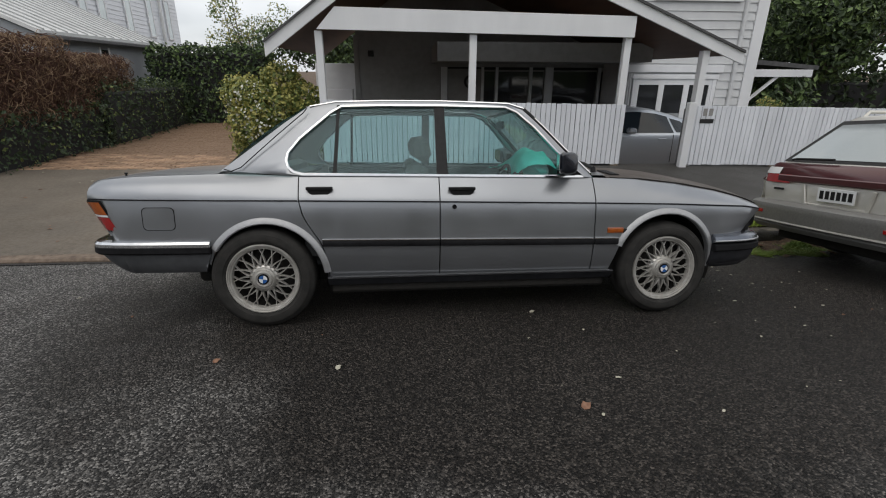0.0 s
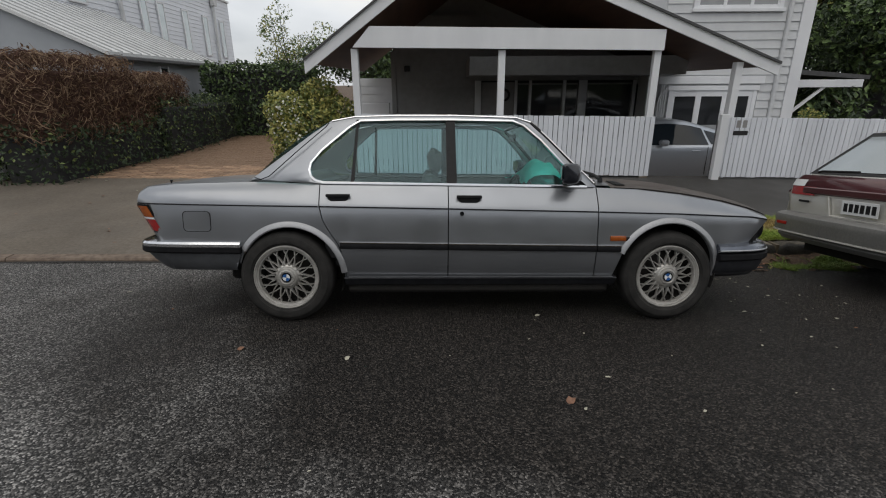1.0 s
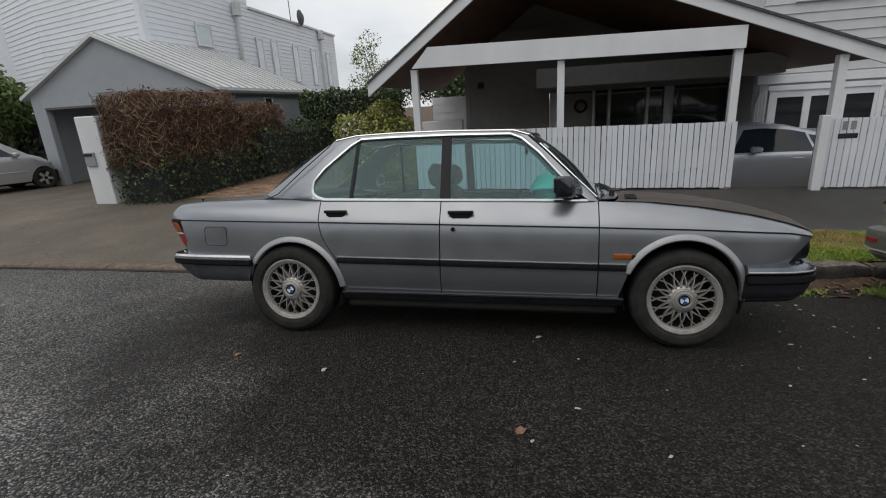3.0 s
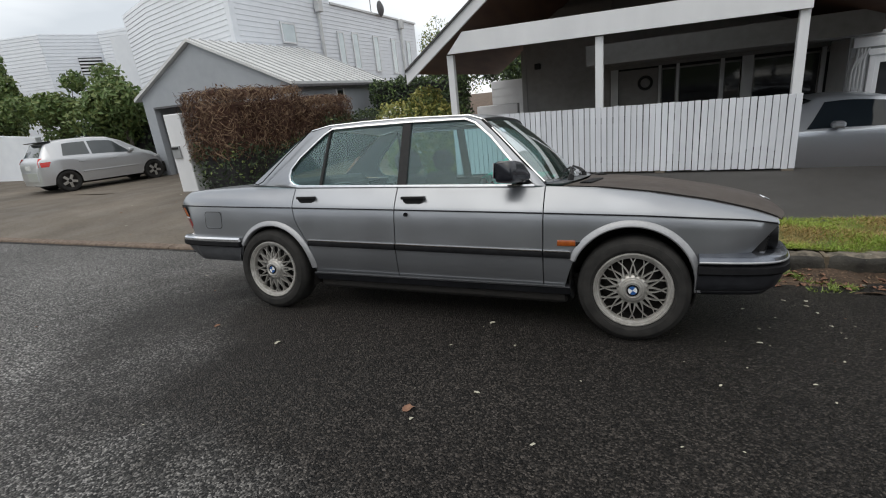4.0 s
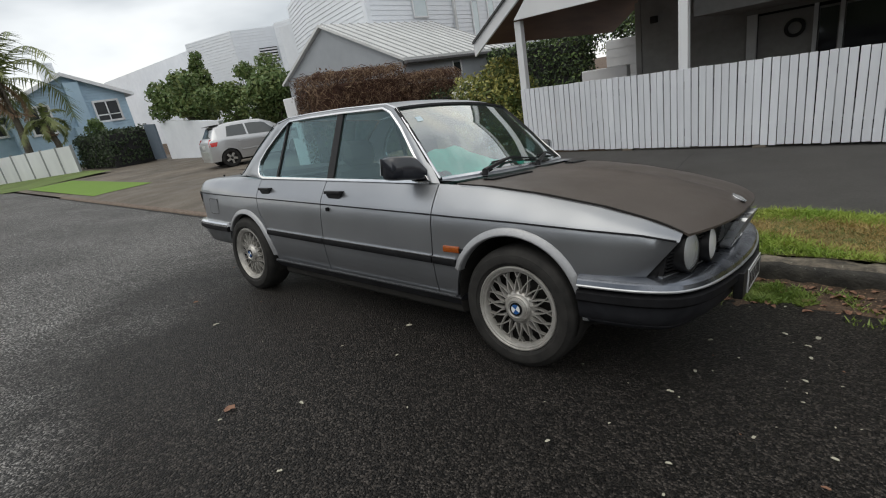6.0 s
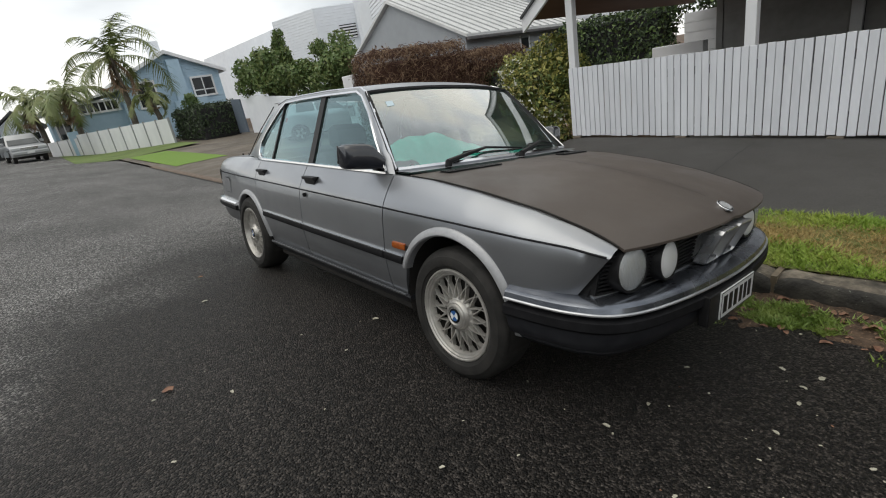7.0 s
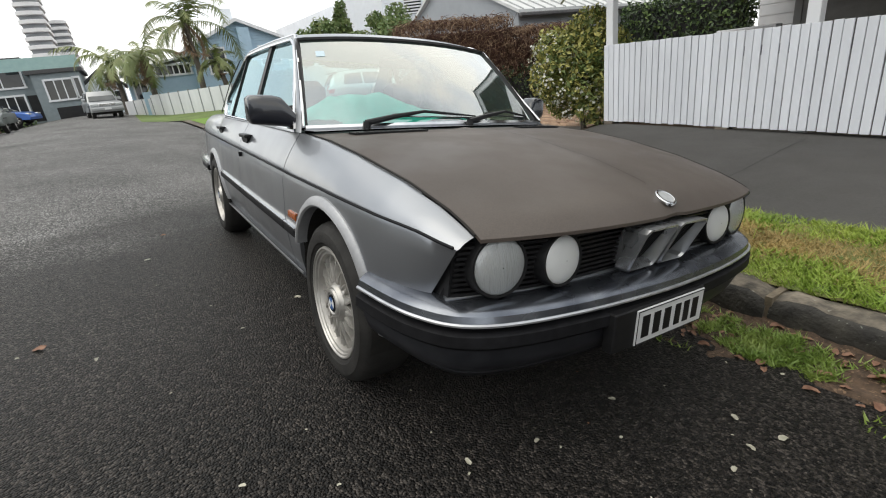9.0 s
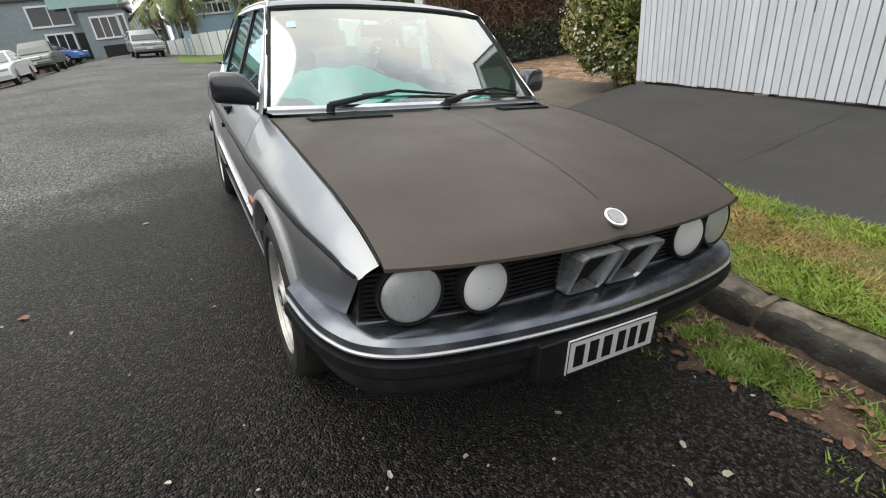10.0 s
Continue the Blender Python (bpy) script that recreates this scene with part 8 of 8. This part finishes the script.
def crown_points(rng, blobs, n, shell=0.55):
    """Places in a crown of uneven blobs (centre, radius), with outward directions."""
    w = np.array([b[1] ** 2 for b in blobs])
    pick = rng.choice(len(blobs), n, p=w / w.sum())
    d = rng.normal(0, 1, (n, 3))
    d /= np.linalg.norm(d, axis=1)[:, None]
    r = (shell + (1 - shell) * rng.random(n) ** 0.6) * (0.8 + 0.35 * rng.random(n))
    c = np.array([b[0] for b in blobs])[pick]
    rad = np.array([b[1] for b in blobs])[pick]
    return c + d * (r * rad)[:, None] * np.array([1, 1, 0.85]), d


def tree(name, label, base, blobs, n, leaf, mats, trunk=0.09, category="tree", limbs=True):
    rng = np.random.default_rng(len(label) + int(abs(base[0] * 10)))
    ob = thing(name, label, category)
    b = Vector(base)
    top = Vector(np.mean([q[0] for q in blobs], axis=0))
    bm = bmesh.new()
    mid = b.lerp(top, 0.5) + Vector((rng.normal(0, 0.1), rng.normal(0, 0.1), 0))
    rod(bm, [b - Vector((0, 0, 0.2)), mid, top], [trunk, trunk * 0.75, trunk * 0.35], 8)
    tr = part("trunk", bm, BARK, ob, smooth=True)
    if limbs:
        for c, r in blobs:
            bm = bmesh.new()
            s = b.lerp(top, rng.uniform(0.45, 0.7))
            e = Vector(c)
            rod(bm, [s, s.lerp(e, 0.5) + Vector(rng.normal(0, 0.08, 3)), e + Vector((0, 0, r * 0.5))], [trunk * 0.5, trunk * 0.3, trunk * 0.1], 6)
            part("limb", bm, BARK, ob, smooth=True)
    pts, nor = crown_points(rng, blobs, n)
    k = rng.random(n) < 0.6
    leaves("crown", pts[k], nor[k], leaf, mats[0], ob, rng, spread=0.9)
    leaves("crown_light", pts[~k], nor[~k], leaf, mats[1], ob, rng, spread=0.9)
    return ob


def blobset(rng, c, r, k, small):
    return [((c[0] + rng.normal(0, r * 0.5), c[1] + rng.normal(0, r * 0.5), c[2] + rng.normal(0, r * 0.42)), small * rng.uniform(0.75, 1.2)) for _ in range(k)]


rs = np.random.default_rng(21)
# golden shrub by the fence
sh = [((-1.85 + dx, 8.25 + dy, z), r) for dx, dy, z, r in ((-0.45, -0.05, 1.25, 0.36), (0.1, 0.1, 1.45, 0.34), (0.42, 0.0, 1.15, 0.36), (-0.3, -0.2, 0.8, 0.42), (0.3, -0.15, 0.7, 0.42), (-0.05, -0.25, 1.05, 0.38), (0.0, 0.3, 0.9, 0.5), (-0.45, 0.1, 0.45, 0.32), (0.35, -0.1, 0.38, 0.33))]
shrub = tree("shrub", "golden-green flowering shrub beside a white fence", (-1.85, 8.3, 0.1), sh, 8000, 0.042, (LEAF_OLIVE, LEAF_YEL), 0.05, "shrub")
pts, nor = crown_points(rs, [((-1.95, 8.0, 0.75), 0.42), ((-2.15, 8.0, 1.1), 0.4), ((-1.65, 7.95, 0.5), 0.36)], 700, 0.92)
leaves("blossom", pts, nor, 0.022, FLOWER, shrub, rs, aspect=0.9)
pts, nor = crown_points(rs, sh, 4200, 0.93)
pts = pts[(pts[:, 0] < -1.9) | (pts[:, 2] > 1.0)]
leaves("golden_foliage", pts, np.tile([0.0, -0.3, 1.0], (len(pts), 1)), 0.032, LEAF_YEL, shrub, rs)
# trees along the neighbour's drive
tree("tree", "small leafy street tree with light trunk before a white house", (-22.9, 12.6, 0.2), blobset(rs, (-25.2, 12.6, 3.0), 1.1, 9, 0.68) + blobset(rs, (-22.9, 12.5, 2.75), 1.1, 9, 0.66), 8000, 0.11, (LEAF_MID, LEAF_OLIVE), 0.09)
tree("tree", "small leafy tree behind a parked hatchback", (-18.7, 12.8, 0.2), blobset(rs, (-18.8, 12.4, 2.65), 0.8, 9, 0.56), 4600, 0.09, (LEAF_MID, LEAF_OLIVE), 0.07)
tree("tree", "dense green tree beside a grey garage", (-16.2, 13.2, 0.2), blobset(rs, (-16.4, 13.0, 2.55), 1.05, 16, 0.70), 8500, 0.095, (LEAF_MID, LEAF_OLIVE), 0.09)
tree("tree", "tall thin conifer beside white cladding", (-24.9, 14.2, 0.2), [((-24.9 + 0.25 * math.sin(k * 2.1), 14.2, 2.6 + 0.36 * k), 0.85 - 0.075 * k) for k in range(8)], 3600, 0.11, (LEAF_MID, LEAF_OLIVE), 0.09)
# dark foliage block added for the shade below the tree crowns
hedge("shade_shrubs", "dark shrubs under small trees", [((-19.6, 13.6, 0.1), (-13.9, 14.6, 1.9))], 45, 0.12, (LEAF_DARK, LEAF_DARK))
# airy tree behind the tall hedge
tree("tree", "airy pale-leaved tree behind a tall hedge", (-4.9, 18.6, 0.1), blobset(rs, (-4.7, 18.3, 2.75), 1.1, 14, 0.50), 3000, 0.045, (LEAF_MID, LEAF_YEL), 0.06)
tree("tree", "dark bushy tree behind a carport", (-1.7, 17.5, 0.0), blobset(rs, (-1.7, 17.2, 2.2), 1.2, 14, 0.7), 6500, 0.07, (LEAF_DARK, LEAF_MID), 0.08)
# dark trees beyond the house wing
tree("tree", "dense dark green tree behind a picket fence", (11.4, 13.2, -0.2), blobset(rs, (11.4, 13.0, 2.4), 1.6, 16, 0.85), 11000, 0.085, (LEAF_DARK, LEAF_MID), 0.14)
tree("tree", "tall dark garden tree", (14.2, 14.5, -0.2), blobset(rs, (14.3, 14.4, 3.0), 2.2, 18, 1.1), 11000, 0.10, (LEAF_DARK, LEAF_MID), 0.16)
tree("tree", "high mixed tree behind a weatherboard wing", (12.0, 18.5, -0.2), blobset(rs, (12.5, 18.5, 4.6), 2.6, 18, 1.2), 9000, 0.12, (LEAF_DARK, LEAF_YEL), 0.18)
hedge("garden_hedge", "dark shrubbery behind a picket fence", [((8.95, 12.6, -0.5), (16.0, 14.0, 1.5))], 55, 0.11, (LEAF_DARK, LEAF_DARK))
tree("shrub", "small pale shrub over a picket fence", (7.5, 9.2, 0.3), [((7.5, 9.2, 1.05), 0.16), ((7.75, 9.2, 1.0), 0.14)], 350, 0.03, (LEAF_MID, LEAF_YEL), 0.02, "shrub", False)


def palm(base, crown, fronds, length, label):
    """A palm: ringed trunk, arched fronds of many leaflets, and a skirt of dry ones."""
    rng = np.random.default_rng(int(abs(crown[1] * 100)))
    ob = thing("palm_tree", label, "palm tree", group="palms by the blue house")
    b, c = Vector(base), Vector(crown)
    bm = bmesh.new()
    rod(bm, [b, b.lerp(c, 0.5) + Vector((0, 0.1, 0)), c], [0.24, 0.17, 0.13], 10)
    part("trunk", bm, BARK, ob, smooth=True)
    for i in range(fronds):
        dry = i >= fronds - 4
        az = i * 2.4 + rng.uniform(-0.3, 0.3)
        el = rng.uniform(-1.3, -0.7) if dry else rng.uniform(-0.45, 1.35)
        ln = length * (0.6 if dry else rng.uniform(0.6, 1.15))
        bend = rng.uniform(0.07, 0.17)
        swing = rng.normal(0, 0.05)
        vs, fs = [], []
        pts = []
        p, e = c.copy(), el
        for k in range(13):
            pts.append(p.copy())
            d = Vector((math.cos(az) * math.cos(e), math.sin(az) * math.cos(e), math.sin(e)))
            p = p + d * ln / 12
            e -= bend + 0.01 * k
            az += swing
        side = Vector((-math.sin(az), math.cos(az), 0))
        for k in range(1, 13):
            a, q = pts[k - 1], pts[k]
            t = (q - a).normalized()
            for s in (-1, 1):
                for h in (0.0, 0.34, 0.67):
                    o = a.lerp(q, h)
                    w = 0.48 * math.sin(0.35 + 2.5 * k / 13) * ln / 2.2
                    tip = o + (side * s * 0.8 + t * 0.6 + Vector((0, 0, -0.55 + rng.normal(0, 0.25)))) * w
                    n0 = len(vs)
                    vs += [o - t * 0.05, o + t * 0.05, tip]
                    fs.append((n0, n0 + 1, n0 + 2))
            n0 = len(vs)
            vs += [a + side * 0.02, a - side * 0.02, q - side * 0.015, q + side * 0.015]
            fs.append((n0, n0 + 1, n0 + 2, n0 + 3))
        put("frond", vs, fs, TWIG if dry else PALMLEAF, ob)
    return ob


palm((-35.2, 7.4, 0.5), (-34.6, 7.3, 5.9), 22, 4.4, "tall feathery palm before a blue house")
palm((-34.6, 8.9, 0.6), (-34.4, 8.6, 3.4), 16, 2.0, "short palm with dry skirt behind a white fence")
palm((-38.0, 4.5, 0.5), (-37.6, 4.4, 4.4), 24, 3.6, "feathery palm beside a blue house")
palm((-41.0, 2.6, 0.5), (-40.6, 2.5, 4.3), 22, 3.4, "feathery palm at the end of a street")
tree("shrub", "leafy shrub by a blue house", (-33.6, 10.8, 0.6), blobset(rs, (-33.6, 10.8, 2.4), 0.5, 4, 0.4), 500, 0.10, (LEAF_MID, LEAF_MID), 0.04, "shrub")
hedge("end_hedge", "clipped green hedge before a grey house", [((-45.5, -9.5, 0.5), (-44.6, -3.6, 1.5))], 30, 0.14, (LEAF_MID, LEAF_MID))


# ---- grass, weeds, fallen leaves ----
WEED = mk("gutter_weed", (0.14, 0.22, 0.035), (0.25, 0.32, 0.07), rough=0.5, scale=5, detail=2)
GRASS = mk("grass_blade", (0.20, 0.31, 0.035), (0.33, 0.40, 0.07), rough=0.6, scale=3, detail=2)
STRAW = mk("straw_blade", (0.26, 0.19, 0.07), (0.42, 0.31, 0.12), rough=0.7, scale=4, detail=2)
DEADLEAF = mk("fallen_leaf", (0.15, 0.07, 0.042), (0.27, 0.15, 0.095), rough=0.7, scale=30)
PALELEAF = mk("pale_fallen_petal", (0.34, 0.33, 0.26), (0.46, 0.44, 0.36), rough=0.6, scale=40)


def blades(name, xy, height, zf, mat, label, rng, lean=0.5):
    """One mesh of many thin grass blades."""
    n = len(xy)
    z = np.array([zf(x, y) for x, y in xy])
    h = height * rng.uniform(0.5, 1.3, n)
    a = rng.uniform(0, math.tau, n)
    w = 0.0034 + 0.0034 * rng.random(n)
    d = rng.normal(0, lean, (n, 2)) * h[:, None]
    v = np.empty((n, 3, 3))
    v[:, 0] = np.column_stack([xy[:, 0] + np.cos(a) * w, xy[:, 1] + np.sin(a) * w, z - 0.003])
    v[:, 1] = np.column_stack([xy[:, 0] - np.cos(a) * w, xy[:, 1] - np.sin(a) * w, z - 0.003])
    v[:, 2] = np.column_stack([xy[:, 0] + d[:, 0], xy[:, 1] + d[:, 1], z + h])
    ob = put(name, v.reshape(-1, 3), np.arange(n * 3).reshape(-1, 3).tolist(), mat, kind="stuff")
    return tagged(ob, label=label, category="grass", group="grass tufts along the gutter and verge")


rg = np.random.default_rng(3)
n = 90000
xy = np.column_stack([rg.uniform(0.4, 8.5, n), rg.uniform(4.79, 5.68, n)])
patch = np.array([noise.noise(Vector((x * 1.1, y * 2.0, 3.0))) for x, y in xy]) - 0.9 * np.abs(xy[:, 1] - 5.28) + 0.26
vz = lambda x, y: verge_z(x, y) + 0.012 * math.sin(x * 5 + y * 9)
dry = patch + rg.normal(0, 0.18, n) > 0.12
blades("grass", xy[~dry], 0.036, vz, GRASS, "short green grass of the verge", rg, 0.9)
blades("straw_grass", xy[dry], 0.028, vz, STRAW, "short yellowed grass of the verge", rg, 1.1)
def soil_z(x, y):
    """Grit and soil that have gathered against the kerb."""
    lump = 0.05 * noise.noise(Vector((x * 2.6, y * 4, 1))) + 0.02 * noise.noise(Vector((x * 11, y * 11, 5)))
    return road_z(x, y) - 0.012 + lump + 0.09 * (y - 4.30) + 0.34 * max(0.0, y - 4.42)


# weeds along the gutter, thick near the saloon's nose and thinning out
xy = []
while len(xy) < 20000:
    x, y = rg.uniform(1.3, 6.0), rg.uniform(4.10, 4.56)
    dense = noise.noise(Vector((x * 2.4, y * 3.2, 7))) + 0.5 * noise.noise(Vector((x * 9, y * 9, 2))) + (0.22 if x < 2.7 else -0.24 if x < 3.7 else 0.0) - 2.6 * abs(y - 4.34)
    if dense + rg.normal(0, 0.12) > 0.0:
        xy.append((x, y))
blades("gutter_weeds", np.array(xy), 0.025, lambda x, y: max(road_z(x, y), soil_z(x, y)), WEED, "green weeds growing along a gutter", rg, 0.9)
soil = sheet("gutter_soil", [1.2 + 0.05 * i for i in range(110)], [4.12 + 0.034 * i for i in range(16)],
             soil_z, SOIL, "brown soil and grit in a gutter")


def fallen(name, x, y, z, size, mat, label, rng, curl=0.3):
    """A single curled leaf lying on the ground."""
    a = rng.uniform(0, math.tau)
    pts = []
    for k in range(10):
        t = k / 10 * math.tau
        r = size * (0.75 + 0.25 * math.cos(2 * t)) * (1 + rng.normal(0, 0.10))
        pts.append((x + r * math.cos(t + a) * 1.0, y + r * math.sin(t + a) * 0.8, z + 0.004 + abs(math.sin(t)) * size * curl * rng.uniform(0.3, 1)))
    c = (x, y, z + 0.003)
    ob = put(name, [c] + pts, [(0, k + 1, (k + 1) % 10 + 1) for k in range(10)], mat, smooth=True)
    return tagged(ob, label=label, category="leaf", group="fallen leaves on the road")


for x, y, s, mat in ((0.796, 1.696, 0.038, DEADLEAF), (0.845, 1.62, 0.014, PALELEAF), (-0.364, 2.163, 0.026, PALELEAF), (0.889, 2.839, 0.026, PALELEAF), (1.061, 1.916, 0.018, PALELEAF),
                     (2.905, 3.288, 0.015, PALELEAF), (2.911, 3.545, 0.016, PALELEAF), (2.45, 2.896, 0.018, PALELEAF), (2.925, 3.827, 0.020, PALELEAF), (2.89, 3.69, 0.017, PALELEAF), (-1.02, 2.30, 0.030, DEADLEAF)):
    fallen("fallen_leaf", x, y, road_z(x, y), s, mat, "pale fallen petal on dark asphalt" if mat is PALELEAF else "brown fallen leaf on dark asphalt", rg)
for i in range(110):
    x, y = rg.uniform(-3.0, 5.0), rg.uniform(0.3, 4.2)
    if rg.random() < 0.35:
        x, y = rg.normal(2.9, 0.6), rg.normal(3.2, 0.6)
    small = rg.random() < 0.75
    fallen("fallen_leaf", x, min(y, 4.4), road_z(x, min(y, 4.4)), rg.uniform(0.004, 0.009) if small else rg.uniform(0.010, 0.018), PALELEAF if rg.random() < 0.75 else DEADLEAF, "small fallen petal or leaf on asphalt", rg)
for i in range(170):
    x, y = rg.uniform(1.5, 5.0), rg.uniform(4.22, 4.6)
    fallen("fallen_leaf", x, y, max(road_z(x, y), soil_z(x, y)), rg.uniform(0.014, 0.034), DEADLEAF, "dead brown leaf in the gutter", rg, 0.6)
for i in range(60):
    x, y = rg.uniform(-8, -0.5), rg.uniform(5.0, 8.4)
    fallen("fallen_leaf", x, y, apron_z(x, y) + 0.004, rg.uniform(0.015, 0.035), DEADLEAF if i % 3 else PALELEAF, "fallen leaf on concrete", rg)

# cracks and joints
def crack(name, pts, zf, w, label):
    vs, fs = [], []
    for i, (x, y) in enumerate(pts):
        o = w * rg.uniform(0.6, 1.4)
        vs += [(x - o, y + o * 0.4, zf(x, y) + 0.0045), (x + o, y - o * 0.4, zf(x, y) + 0.0045)]
        if i:
            fs.append((2 * i - 2, 2 * i - 1, 2 * i + 1, 2 * i))
    return tagged(put(name, vs, fs, DARK), label=label, category="crack", kind="structure")


crack("crack", [(1.40 + 0.004 * i + rg.normal(0, 0.007), 5.66 + 0.118 * i) for i in range(17)], verge_z, 0.0045, "thin crack in a dark footpath")
crack("joint", [(-5.9 + 0.28 * i, 4.8 + 0.19 * i) for i in range(16)], apron_z, 0.002, "joint line in a concrete crossing")
crack("joint", [(-9.5 + 0.1 * i, 4.8 + 0.25 * i) for i in range(14)], apron_z, 0.002, "joint line in a concrete crossing")

# ---- brick pavers of the drive ----
sheet("brick_drive", [-6.3, -5, -3.5, -1.45], [8.55, 10, 12, 14, 16.0], apron_z, MORTAR, "brick paved garden drive", -0.02)
drive = thing("brick_paving", "worn brown and orange brick pavers of a drive", "paving", kind="structure")
bm = bmesh.new()
box(bm, -0.108, 0.108, -0.053, 0.053, -0.04, 0.0, 0.004)
brick_me = bpy.data.meshes.new("brick")
bm.to_mesh(brick_me)
bm.free()
brick_me.materials.append(BRICK)
rb = np.random.default_rng(9)
rest_v, rest_f = [], []
count = 0
row = 0
y = 8.61
while y < 15.9:
    x = -6.15 + (0.11 if row % 2 else 0.0)
    while x < -1.5:
        z = apron_z(x, y) + rb.normal(0.004, 0.002)
        if count < 300:
            b = new("brick", brick_me)
            b.parent = drive
            b.matrix_basis = pose(x, y, z, rb.normal(0, 0.6), rb.normal(0, 0.6), rb.normal(0, 0.8))
            count += 1
        else:
            n0 = len(rest_v)
            rest_v += [(x + dx * 0.107, y + dy * 0.052, z + dz) for dx, dy, dz in ((-1, -1, -0.03), (1, -1, -0.03), (1, 1, -0.03), (-1, 1, -0.03), (-0.97, -0.94, 0), (0.97, -0.94, 0), (0.97, 0.94, 0), (-0.97, 0.94, 0))]
            rest_f += [tuple(n0 + i for i in f) for f in BOXF[1:]]
        x += 0.222
    y += 0.112
    row += 1
put("brick_rest", rest_v, rest_f, BRICK, drive, kind="stuff")
